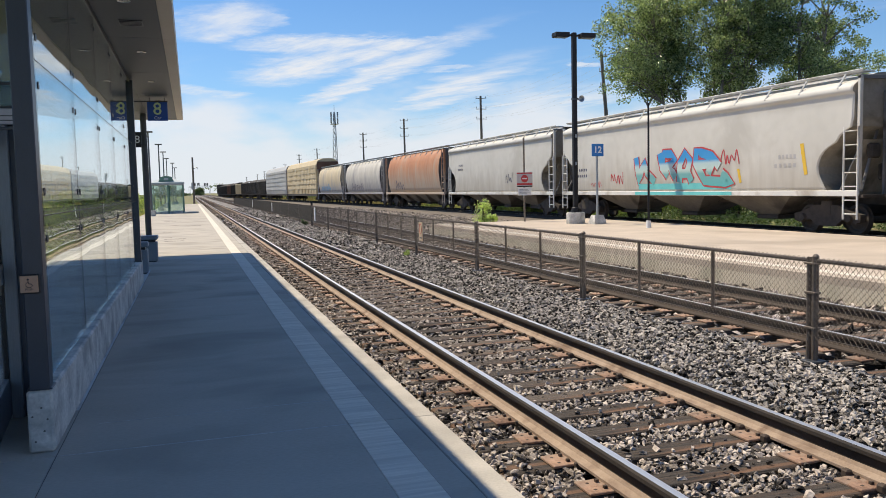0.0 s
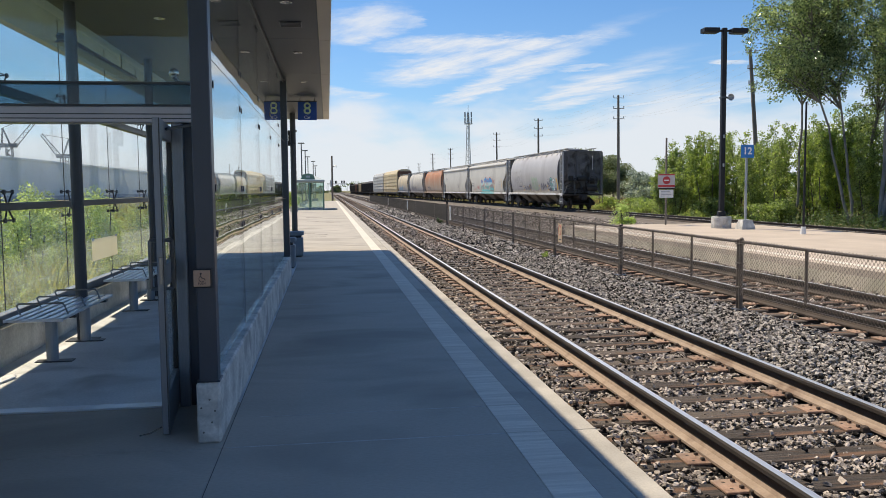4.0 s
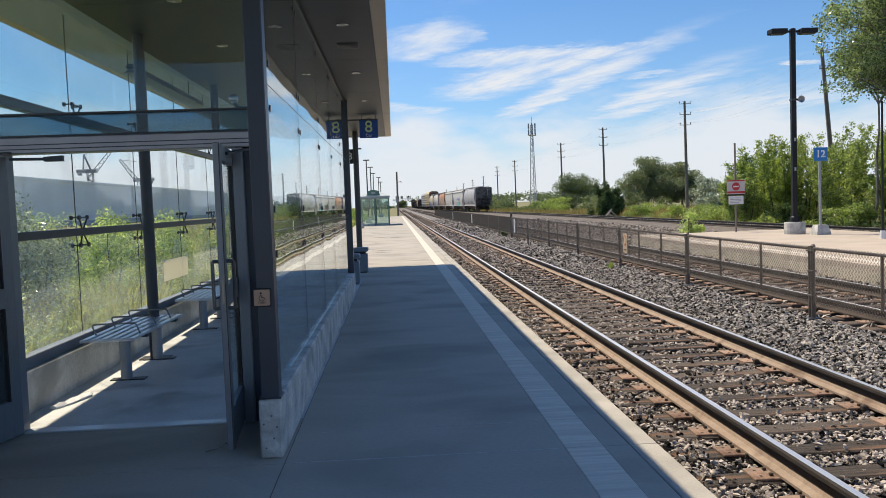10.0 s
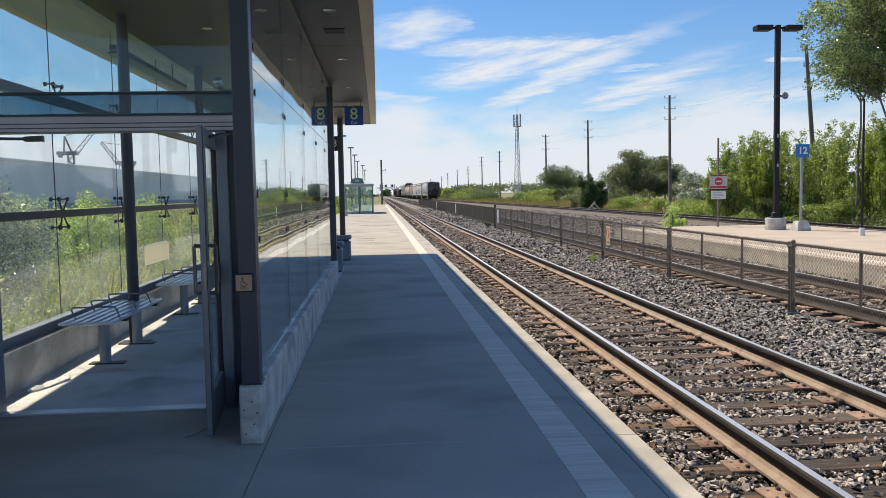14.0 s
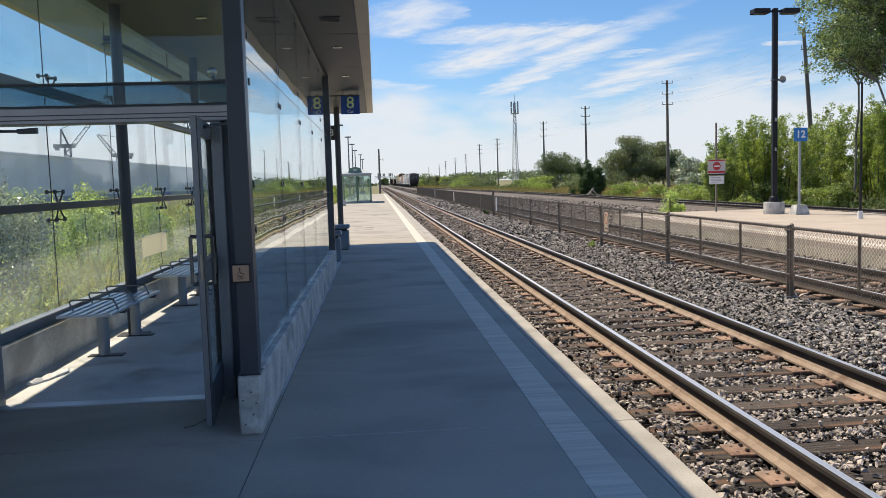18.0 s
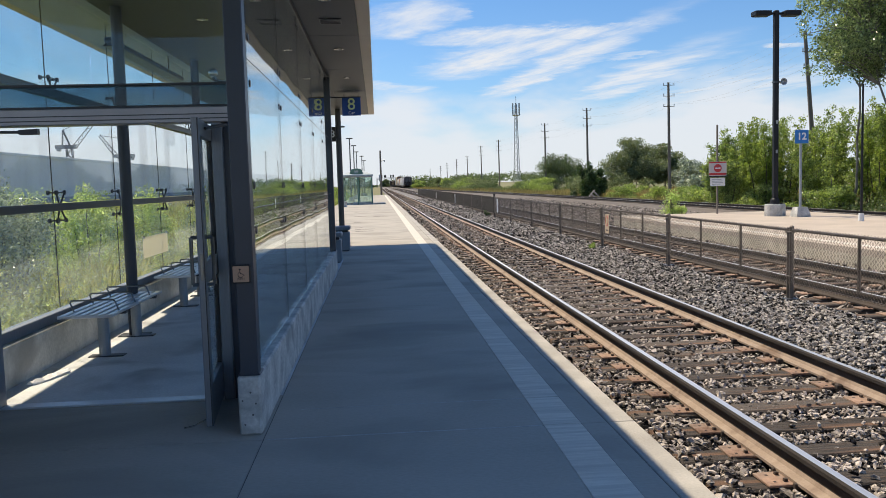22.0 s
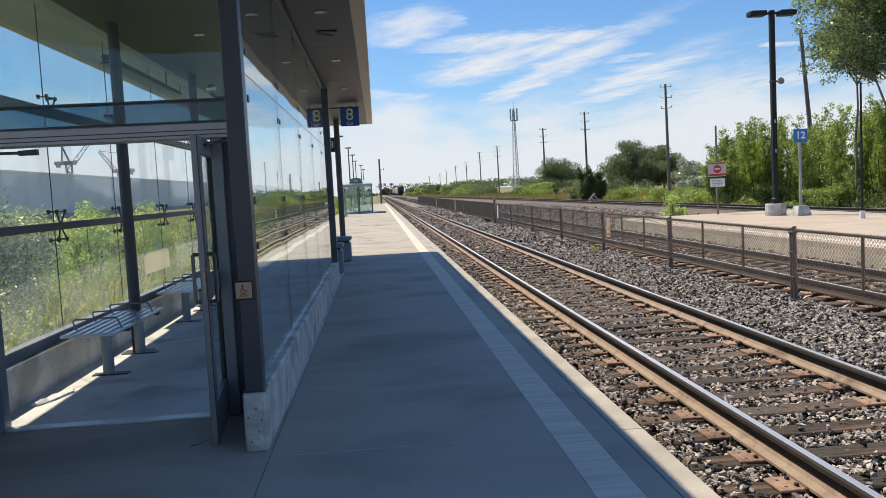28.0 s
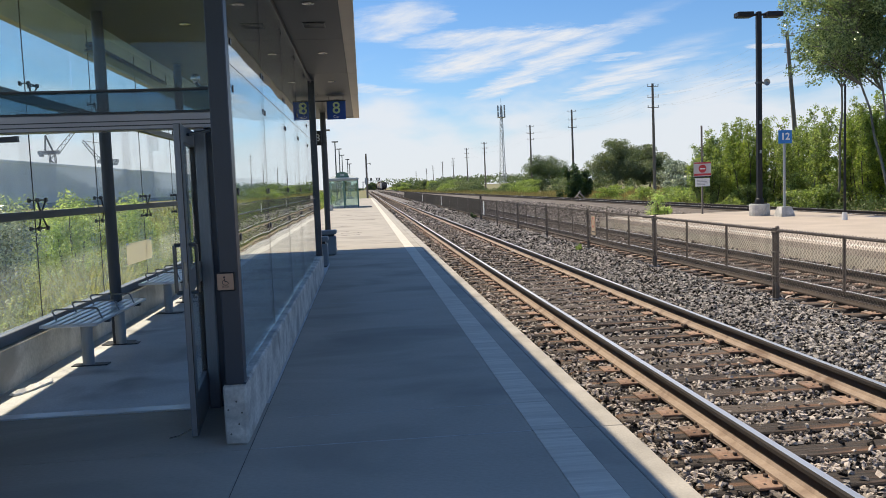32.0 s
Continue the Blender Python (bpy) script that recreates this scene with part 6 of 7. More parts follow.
    for x0, x1, z0, z1, d in ((-0.5, -0.05, 1.5, 1.95, 0.9), (0.1, 0.45, 1.35, 1.7, 0.85), (0.55, 1.0, 1.9, 2.3, 0.8), (-1.0, -0.65, 2.1, 2.5, 0.8)):
        part("brake_gear", B(x0, x1, -h + d - 0.2, -h + d, z0, z1, bevel=0.05), UNDER, root)
    for x in (-0.3, 0.25):
        part("brake_pipe", pipe(bmesh.new(), [(x, -h + 0.7, 1.2), (x + 0.1, -h + 0.7, 2.1), (x + 0.5, -h + 0.7, 2.2)], 0.03, 5), UNDER, root)
    if tail:
        rt = random.Random(5)
        for k in range(9):
            x, z = rt.uniform(-1.2, 1.25), rt.uniform(1.15, 2.1)
            part("brake_lever", pipe(bmesh.new(), [(x, -h + 0.62, z), (x + rt.uniform(-0.35, 0.35), -h + 0.5, z + rt.uniform(-0.2, 0.3)), (x + rt.uniform(-0.6, 0.6), -h + 0.66, z + rt.uniform(-0.1, 0.5))], 0.028, 5), UNDER, root)
        part("brake_cylinder", R((-0.35, -h + 0.62, 2.25), (0.3, -h + 0.62, 2.3), 0.17, seg=12), UNDER, root, "soot-black brake cylinder")
        part("air_reservoir", R((0.35, -h + 0.7, 1.55), (1.15, -h + 0.7, 1.55), 0.22, seg=12), UNDER, root)
        part("hand_grab", pipe(bmesh.new(), [(0.75, -h + 0.52, 2.9), (0.75, -h + 0.46, 2.95), (0.75, -h + 0.46, 3.85), (0.75, -h + 0.52, 3.9)], 0.02, 5), WHITE_SILL, root)
        part("cross_walk", B(-1.4, 1.4, -h + 0.35, -h + 0.75, 2.08, 2.12), UNDER, root)
    part("brake_wheel", pipe(bmesh.new(), [(0.9 + 0.28 * math.cos(a), -h + 0.55, 2.2 + 0.28 * math.sin(a)) for a in np.linspace(0, 2 * math.pi, 13)], 0.022, 5), UNDER, root)
    return root


def lettering_bars(root, prof, y, z, mat=SPRAY_DARK):
    for dz, w in ((0.0, 0.8), (-0.26, 1.0)):
        for k in range(5):
            a = y + k * w / 5
            stroke(root, prof, [(a, z + dz), (a + w / 5 * 0.55, z + dz)], 0.12, mat, "lettering_bar", 0.006)


def letters(root, prof, y0, z0, w, h, fill, rim, seed, n=4):
    """Loose block-shaped tag: fat strokes over a wider rim."""
    r = random.Random(seed)
    for k in range(n):
        a = y0 - k * w * 0.9
        shapes = ([(0, 0), (0.1, 1), (0.55, 0.35), (0.9, 1.0), (0.8, 0.1)], [(0.9, 0.9), (0.2, 1.0), (0.05, 0.3), (0.6, 0.0), (0.8, 0.45), (0.4, 0.5)],
                  [(0.5, 1.0), (0.05, 0.6), (0.3, 0.05), (0.85, 0.3), (0.8, 0.85), (0.45, 1.0)], [(0.95, 0.95), (0.1, 1.0), (0.12, 0.5), (0.75, 0.55), (0.12, 0.5), (0.1, 0.05), (1.0, 0.0)])
        pts = [(a - u * w + 0.22 * v * w + r.uniform(-0.16, 0.16) * w, z0 + v * h * r.uniform(0.75, 1.1)) for u, v in shapes[k % 4]]
        stroke(root, prof, pts, w * 0.36, rim, lift=0.008, smooth=True)
        stroke(root, prof, pts, w * 0.27, fill[k % len(fill)], lift=0.012, smooth=True)
        if len(fill) > 1:
            stroke(root, prof, [(p - 0.04, q + 0.06) for p, q in pts], w * 0.07, SPRAY_TEAL if k else SPRAY_WHITE, lift=0.016, smooth=True)


def faded_spray(name, bands):
    """Spray paint laid on in level bands that blend: (height, colour) from the sill up."""
    m = surf(name, (0.3, 0.3, 0.3), (0.4, 0.4, 0.4), 2, 0.5, bump=0)
    nt = m.node_tree
    co, sp, mr, ramp = (nt.nodes.new(k) for k in ("ShaderNodeTexCoord", "ShaderNodeSeparateXYZ", "ShaderNodeMapRange", "ShaderNodeValToRGB"))
    lo, hi = bands[0][0], bands[-1][0]
    mr.inputs["From Min"].default_value, mr.inputs["From Max"].default_value = lo, hi
    nt.links.new(co.outputs["Object"], sp.inputs[0]), nt.links.new(sp.outputs[2], mr.inputs["Value"]), nt.links.new(mr.outputs[0], ramp.inputs[0])
    while len(ramp.color_ramp.elements) < len(bands):
        ramp.color_ramp.elements.new(0.5)
    for el, (z, col) in zip(ramp.color_ramp.elements, bands):
        el.position, el.color = (z - lo) / (hi - lo), (*col, 1)
    nt.links.new(ramp.outputs[0], nt.nodes["Principled BSDF"].inputs["Base Color"])
    return m


def scrawl(root, prof, y0, z0, w, h, mat, seed, width=0.05, n=12):
    r = random.Random(seed)
    pts = [(y0 - w * i / n + r.uniform(-0.4, 0.4) * w / n, z0 + (h * r.uniform(0.45, 1.0) if i % 2 else h * r.uniform(0, 0.3))) for i in range(n)]
    stroke(root, prof, pts, width, mat, smooth=True)


def rack_car(name, length, paint, label):
    root = tagged(empty(name), label, "freight car", group="freight train")
    h = length / 2
    body = part("body", loft(bmesh.new(), [[(-1.48, y, 1.0), (1.48, y, 1.0), (1.52, y, 4.9), (1.2, y, 5.5), (0.6, y, 5.72), (-0.6, y, 5.72), (-1.2, y, 5.5), (-1.52, y, 4.9)] for y in (-h + 0.5, h - 0.5)]), paint, root)
    for y in np.arange(-h + 0.8, h - 0.8, 1.22):
        part("rib", B(-1.56, -1.50, y - 0.05, y + 0.05, 1.1, 4.9), paint, root)
    for z in (1.75, 2.45, 3.15, 3.85, 4.5):
        part("side_panel", B(-1.545, -1.495, -h + 0.7, h - 0.7, z, z + 0.42, bevel=0.02), paint, root)
    part("side_sill", B(-1.5, 1.5, -h + 0.3, h - 0.3, 0.82, 1.1), UNDER, root)
    part("end_door", B(-1.4, 1.4, -h + 0.40, -h + 0.5, 1.1, 5.3), CAR_BROWN, root)
    for s in (-1, 1):
        wheelset_truck(root, s * (h - 2.6))
    return root


def gondola(name, length, paint, label, heap):
    root = tagged(empty(name), label, "freight car", group="freight train")
    h = length / 2
    part("body", loft(bmesh.new(), [[(-1.5, y, 1.05), (1.5, y, 1.05), (1.5, y, 3.45), (-1.5, y, 3.45)] for y in (-h + 0.45, h - 0.45)]), paint, root)
    part("top_chord", B(-1.56, 1.56, -h + 0.42, h - 0.42, 3.43, 3.6, bevel=0.02), paint, root)
    for y in np.linspace(-h + 0.7, h - 0.7, 11):
        part("rib", B(-1.60, -1.48, y - 0.07, y + 0.07, 1.05, 3.45), paint, root)
    if heap:
        bm = bmesh.new()
        rr = random.Random(heap)
        rings = [[(x, y, 3.55 + max(0, 0.55 * (1 - (x / 1.4) ** 2)) * rr.uniform(0.6, 1.2)) for x in (-1.45, -0.9, -0.3, 0.3, 0.9, 1.45)] for y in np.linspace(-h + 0.6, h - 0.6, 12)]
        loft(bm, rings, cap=False, closed=False)
        part("load", bm, UNDER, root, "dark heaped load")
    part("side_sill", B(-1.3, 1.3, -h + 0.2, h - 0.2, 0.8, 1.05), UNDER, root)
    for s in (-1, 1):
        wheelset_truck(root, s * (h - 1.9))
    return root


def locomotive():
    root = tagged(empty("locomotive"), "dark diesel locomotive with a pale striped end", "locomotive", group="freight train")
    part("frame", B(-1.5, 1.5, -10, 10, 0.9, 1.5, bevel=0.03), CAR_BLACK, root)
    part("hood", B(-0.95, 0.95, -9, 5.6, 1.5, 4.3, bevel=0.08), CAR_BLACK, root)
    part("cab", B(-1.5, 1.5, 5.6, 8.2, 1.5, 4.6, bevel=0.1), CAR_BLACK, root)
    part("nose", B(-0.95, 0.95, 8.2, 9.6, 1.5, 3.2, bevel=0.1), CAR_BLACK, root)
    part("radiator", B(-1.5, 1.5, -9.0, -5.0, 3.5, 4.6, bevel=0.1), CAR_BLACK, root)
    for x in (-1.2, -0.4, 0.4, 1.2):
        part("end_stripe", B(x - 0.15, x + 0.15, -10.02, -9.99, 0.95, 1.5), SPRAY_WHITE, root)
    part("handrail", pipe(bmesh.new(), [(-1.45, -9.9, 1.5), (-1.45, -9.9, 2.5), (-1.45, 5.5, 2.5)], 0.03, 6), SPRAY_WHITE, root)
    part("fuel_tank", B(-1.3, 1.3, -2.5, 2.5, 0.35, 0.95, bevel=0.1), UNDER, root)
    for y in (-6.6, 6.6):
        wheelset_truck(root, y)
    return root


TRAIN = []
START, SPEED = -0.9, 14.4


def couple(ob, length):
    global START
    TRAIN.append((ob, START + length / 2))
    START += length


h1 = hopper("covered_hopper", 17.4, BARREL, CAR_GREY, "weathered grey round-sided covered hopper with graffiti, last in train", True, tail=True)
letters(h1, BARREL, 5.7, 1.9, 0.95, 1.15, [CAR_GREY], CAR_PALE, 4, 3)
scrawl(h1, BARREL, 2.7, 1.42, 2.5, 0.55, SPRAY_DARK, 8, 0.07, 13)
scrawl(h1, BARREL, 2.6, 1.5, 2.3, 0.4, CAR_PALE, 15, 0.05, 9)
letters(h1, BARREL, 0.0, 1.5, 0.62, 0.95, [SPRAY_GREEN], SPRAY_GREEN, 9, 3)
scrawl(h1, BARREL, -2.6, 1.42, 1.9, 0.75, SPRAY_DARK, 11, 0.10, 8)
letters(h1, BARREL, -4.6, 1.45, 0.68, 0.9, [SPRAY_DARK, SPRAY_TEAL_DULL, SPRAY_WHITE], SPRAY_DARK, 12, 3)
stroke(h1, BARREL, [(-4.7, 1.45), (-6.6, 1.5)], 0.22, SPRAY_DARK, lift=0.010)
scrawl(h1, BARREL, -4.7, 1.5, 1.9, 0.8, SPRAY_WHITE, 16, 0.05, 9)
stroke(h1, BARREL, [(-6.8, 2.35), (-7.0, 1.9), (-6.85, 1.45)], 0.2, SPRAY_YELLOW, lift=0.018)
lettering_bars(h1, BARREL, 3.6, 2.05)
for y in (2.9, 0.9, -2.2, -4.4):
    stroke(h1, BARREL, [(y, 1.42), (y + 0.10, 1.85)], 0.12, SPRAY_YELLOW, "reflector_strip")
couple(h1, 17.4)
h2 = hopper("covered_hopper", 18.8, STRAIGHT, CAR_LIGHT, "pale grey straight-sided covered hopper with blue and red graffiti", False)
FADE = faded_spray("blue to teal faded spray paint", ((1.35, (0.10, 0.42, 0.44)), (1.85, (0.17, 0.40, 0.40)), (2.0, (0.50, 0.62, 0.58)), (2.2, (0.45, 0.60, 0.62)), (2.32, (0.05, 0.30, 0.62)), (2.75, (0.04, 0.26, 0.60))))
TAG = (((2.2, 2.57), (2.06, 1.62), (1.64, 2.37), (1.44, 1.94), (0.91, 1.59)),
       ((0.02, 1.81), (0.40, 2.13), (0.25, 2.62), (-0.2, 2.60), (-0.46, 2.41), (-0.1, 2.15), (-0.46, 1.73)), ((0.52, 2.66), (0.40, 2.13), (-0.28, 2.18)),
       ((-0.70, 1.55), (-0.78, 2.23), (-1.11, 2.59), (-1.39, 2.34), (-1.22, 1.95), (-1.45, 1.58)), ((-0.78, 1.86), (-1.34, 1.88)),
       ((-3.04, 2.06), (-2.63, 2.42), (-1.78, 2.62), (-1.73, 2.2), (-2.22, 1.6), (-3.64, 1.52), (-3.14, 1.83)), ((-1.84, 2.16), (-2.68, 2.16), (-2.43, 1.85)))
for lift, wide, paint in ((0.008, 0.44, SPRAY_RED), (0.012, 0.32, FADE)):
    for pts in TAG:
        stroke(h2, STRAIGHT, pts, wide, paint, lift=lift + 0.001 * TAG.index(pts))
stroke(h2, STRAIGHT, [(2.3, 1.16), (-3.7, 1.16)], 0.12, SPRAY_TEAL, lift=0.07)
stroke(h2, STRAIGHT, [(2.1, 1.42), (-3.6, 1.40)], 0.22, SPRAY_TEAL)
scrawl(h2, STRAIGHT, 4.3, 1.55, 1.2, 0.55, SPRAY_RED, 21, 0.045, 10)
scrawl(h2, STRAIGHT, 6.0, 1.4, 1.0, 0.4, SPRAY_RED, 23, 0.03, 9)
scrawl(h2, STRAIGHT, -3.1, 2.1, 1.1, 0.5, SPRAY_RED, 22, 0.045, 9)
lettering_bars(h2, STRAIGHT, 6.4, 2.2)
lettering_bars(h2, STRAIGHT, -6.6, 2.25, CAR_GREY)
stroke(h2, STRAIGHT, [(-4.1, 1.5), (-4.0, 1.95)], 0.12, SPRAY_YELLOW, "reflector_strip")
stroke(h2, STRAIGHT, [(-7.0, 1.7), (-6.85, 2.6)], 0.14, SPRAY_YELLOW, "reflector_strip")
couple(h2, 18.8)
h3 = hopper("covered_hopper", 17.4, STRAIGHT, CAR_LIGHT, "pale grey straight-sided covered hopper with small dark lettering", False)
lettering_bars(h3, STRAIGHT, 5.2, 2.95)
scrawl(h3, STRAIGHT, -2.0, 1.7, 1.2, 0.6, SPRAY_DARK, 31, 0.05, 8)
couple(h3, 17.4)
h4 = hopper("covered_hopper", 17.4, BARREL, CAR_ORANGE, "faded orange round-sided covered hopper, streaked with grime", True, True)
scrawl(h4, BARREL, 5.0, 1.4, 3.0, 0.9, SPRAY_DARK, 41, 0.12, 9)
couple(h4, 17.4)
h5 = hopper("covered_hopper", 18.0, BARREL, CAR_PALE, "pale streaked round-sided covered hopper with dark graffiti", True, True)
scrawl(h5, BARREL, 5.0, 1.4, 6.0, 0.9, SPRAY_DARK, 51, 0.12, 14)
couple(h5, 18.0)
h6 = hopper("covered_hopper", 16.6, BARREL, CAR_TAN, "soiled tan round-sided covered hopper with blue stains", True, True)
scrawl(h6, BARREL, 5.0, 1.4, 6.0, 0.9, SPRAY_BLUE, 61, 0.16, 14)
couple(h6, 16.6)
couple(rack_car("autorack_car", 26.6, RACK_TAN, "tall yellow-tan autorack car with ribbed sides"), 26.6)
couple(rack_car("autorack_car", 26.6, RACK_GREY, "tall silver-grey autorack car with ribbed sides"), 26.6)
for k in range(10):
    tan = k == 3
    couple(gondola("gondola_car", 16.0, RACK_TAN if tan else (CAR_BROWN if k == 5 else CAR_BLACK), "tan gondola car in the freight train" if tan else "sooty dark gondola car with a heaped load", 0 if tan else k + 1), 16.0)
couple(locomotive(), 20.0)


# ---- vegetation ----
def leaf_quads(p, size, r, droop=0.0):
    """A bent leaf quad at each place, turned every way."""
    n = len(p)
    s = size * r.uniform(0.6, 1.4, n)
    a = r.normal(size=(n, 3))
    a[:, 2] -= droop
    a /= np.linalg.norm(a, axis=1)[:, None]
    b = np.cross(a, r.normal(size=(n, 3)))
    b /= np.linalg.norm(b, axis=1)[:, None] + 1e-9
    k = np.cross(a, b)
    V = np.stack([p - a * s[:, None], p + b * (0.55 * s)[:, None] + k * (0.15 * s)[:, None], p + a * s[:, None], p - b * (0.55 * s)[:, None] + k * (0.15 * s)[:, None]], 1)
    return V.reshape(-1, 3)


def leaves(centres, spread, n, size, r, droop=0.0):
    """Leaf quads scattered round centres."""
    c = centres[r.integers(0, len(centres), n)]
    d = r.normal(size=(n, 3))
    d /= np.linalg.norm(d, axis=1)[:, None]
    d *= (r.random(n) ** 0.45)[:, None] * spread
    return leaf_quads(c + d, size, r, droop)


def leaf_object(name, V, mat, parent=None, label=""):
    F = np.arange(len(V)).reshape(-1, 4)
    return np_mesh(name, V, F, mat, parent, label)


def bush(x, y, w, d, h, n, leaf, mat, seed, label, base_z=-0.5, name="bush", group="", lumps=14, upright=1.0, clump=1.0):
    r = np.random.default_rng(seed)
    root = tagged(empty(name, pose(x, y, base_z)), label, name, group)
    c = np.stack([r.normal(0, 0.42, lumps) * w / 2, r.normal(0, 0.42, lumps) * d / 2, r.uniform(0.12, 0.88, lumps) ** (1 / upright) * h], 1)
    c[:, 2] *= 1 - 0.45 * np.clip(np.hypot(c[:, 0] / (w / 2), c[:, 1] / (d / 2)), 0, 1.3) ** 2
    c[:, 2] = np.maximum(c[:, 2], 0.15 * h)
    bm = bmesh.new()
    for p in c[: min(lumps, 12)]:
        rod(bm, (p[0] * 0.3, p[1] * 0.3, -0.1), (p[0] * 0.8, p[1] * 0.8, p[2] * 0.9), 0.02 + 0.006 * h, 0.008, 5)
    part("stem", bm, BARK_DARK, root)
    rad = max(w, d) / 2 * 0.42
    V = leaves(c, np.array([rad * clump, rad * clump, h * 0.17 * clump]), n, leaf, r)
    V[:, 2] = np.maximum(V[:, 2], 0.02)
    leaf_object("crown", V, mat, root)
    return root


def saplings(x, y, w, h, n, leaf, mat, seed, label, stems=9, base_z=-0.5):
    """A clump of slim upright stems, each with rising twigs clothed in small leaves and a pointed tip."""
    r = np.random.default_rng(seed)
    root = tagged(empty("bush", pose(x, y, base_z)), label, "bush", "sapling thicket")
    bm = bmesh.new()
    starts, ends, weight = [], [], []
    for k in range(stems):
        a, q = r.uniform(0, 2 * math.pi), math.sqrt(r.random())
        b = np.array([0.28 * w * q * math.cos(a), 0.28 * w * q * math.sin(a), -0.1])
        tall = h * r.uniform(0.72, 1.0) * (1 - 0.22 * q)
        tip = np.array([0.52 * w * q * math.cos(a), 0.52 * w * q * math.sin(a), tall]) + np.append(r.normal(0, 0.12, 2), 0)
        mid = 0.5 * (b + tip) + np.append(r.normal(0, 0.12, 2), 0)
        rod(bm, b, mid, 0.028 + 0.003 * h, 0.022, 5)
        rod(bm, mid, tip, 0.022, 0.006, 5)
        for u in np.linspace(0.1, 0.98, 20) + r.uniform(-0.02, 0.02, 20):
            p = b + (mid - b) * (u / 0.5) if u < 0.5 else mid + (tip - mid) * (u - 0.5) / 0.5
            az, up = r.uniform(0, 2 * math.pi), r.uniform(0.35, 1.15)
            ln = (0.16 + 0.62 * (1 - u) ** 0.8 * min(1.0, u / 0.25)) * (0.25 * w) * r.uniform(0.7, 1.3) + 0.12
            e = p + ln * np.array([math.cos(az) * math.cos(up), math.sin(az) * math.cos(up), math.sin(up)])
            starts.append(p), ends.append(e), weight.append(ln * (0.45 + 0.8 * u))
    part("stem", bm, BARK_PALE if seed % 3 == 0 else BARK_DARK, root)
    S, E, W = np.array(starts), np.array(ends), np.array(weight)
    i = r.choice(len(S), n, p=W / W.sum())
    t = r.random(n)[:, None] ** 0.75
    d = r.normal(size=(n, 3)) * (0.13 - 0.05 * t)
    p = S[i] + (E[i] - S[i]) * t + d
    p[:, 2] = np.maximum(p[:, 2], 0.05)
    leaf_object("crown", leaf_quads(p, leaf, r, 0.3), mat, root)
    return root


def poplar(foot, top, centre, radii, lumps, n, seed, label, second=None, girth=0.155):
    """A leaning pale trunk that feeds limbs to clumps of leaves in an open, uneven crown."""
    r = np.random.default_rng(seed)
    root = tagged(empty("tree", pose(*foot)), label, "tree", "poplars behind the third track")
    o = Vector(foot)
    bm = bmesh.new()
    stems = [Vector(top) - o] + ([Vector(second) - o] if second else [])
    paths = []
    for e in stems:
        bend = Vector((r.normal(0, 0.25), r.normal(0, 0.25), 0))
        pts = [e * (i / 9) + bend * math.sin(math.pi * i / 9) + Vector((r.normal(0, 0.05), r.normal(0, 0.05), 0)) * (i > 0) for i in range(10)]
        pts[0] = Vector((0, 0, -0.3))
        for i, (a, b) in enumerate(zip(pts, pts[1:])):
            rod(bm, a, b, girth * (1 - 0.085 * i), girth * (1 - 0.085 * (i + 1)), 8)
        paths.append(pts)
    c = Vector(centre) - o
    d = r.normal(size=(lumps, 3))
    d /= np.linalg.norm(d, axis=1)[:, None]
    d *= (r.random(lumps) ** 0.4)[:, None]
    L = np.array(c) + d * np.array(radii)
    tips = []
    for p in L:
        pts = paths[r.integers(0, len(paths))]
        ok = [q for q in pts[2:] if q.z < p[2] - 0.3] or [pts[3]]
        a = min(ok, key=lambda q: (Vector(p) - q).length + r.random())
        mid = a.lerp(Vector(p), 0.55) + Vector((r.normal(0, 0.15), r.normal(0, 0.15), 0.25))
        rod(bm, a, mid, 0.045, 0.028, 5)
        rod(bm, mid, p, 0.028, 0.009, 5)
        tips.append(p)
        for _ in range(3):
            q = np.array(mid) * 0.4 + p * 0.6 + r.normal(0, 0.45, 3)
            rod(bm, mid, q, 0.014, 0.005, 4)
            tips.append(q)
    part("trunk", bm, BARK_PALE, root)
    V = leaves(np.array(tips), np.array([0.46, 0.46, 0.38]), int(n * 1.75), 0.066, r, 0.3)
    leaf_object("crown", V, LEAF_POPLAR, root)
    return root


POPLAR = "tall poplar with a pale leaning trunk and open leafy crown"
for i, (foot, top, cen, rad, lumps, n, second) in enumerate((
        ((26.4, 37.0, -0.5), (24.4, 38.0, 10.6), (24.3, 38.0, 9.2), (3.0, 2.6, 3.1), 80, 15000, (26.0, 38.5, 10.0)),
        ((26.9, 35.6, -0.5), (29.8, 36.2, 12.5), (28.4, 36.0, 10.2), (3.2, 2.6, 4.0), 90, 19000, (27.6, 36.0, 12.0)),
        ((29.8, 40.0, -0.5), (30.2, 40.0, 13.0), (30.4, 40.0, 9.6), (3.2, 2.8, 4.6), 65, 11000, None),
        ((25.7, 41.0, -0.5), (25.6, 41.0, 11.0), (26.0, 41.0, 9.2), (2.2, 2.2, 2.8), 50, 10000, None),
        ((30.2, 33.4, -0.5), (32.2, 33.6, 12.6), (31.4, 33.8, 9.3), (2.9, 2.8, 4.4), 60, 10000, (30.4, 33.6, 11.6)),
        ((35.6, 38.0, -0.5), (36.2, 38.0, 11.0), (36.2, 38.0, 7.6), (3.0, 3.0, 3.4), 50, 14000, None))):
    poplar(foot, top, cen, rad, lumps, n, 100 + i, POPLAR, second, 0.08 if i in (0, 3) else 0.125)

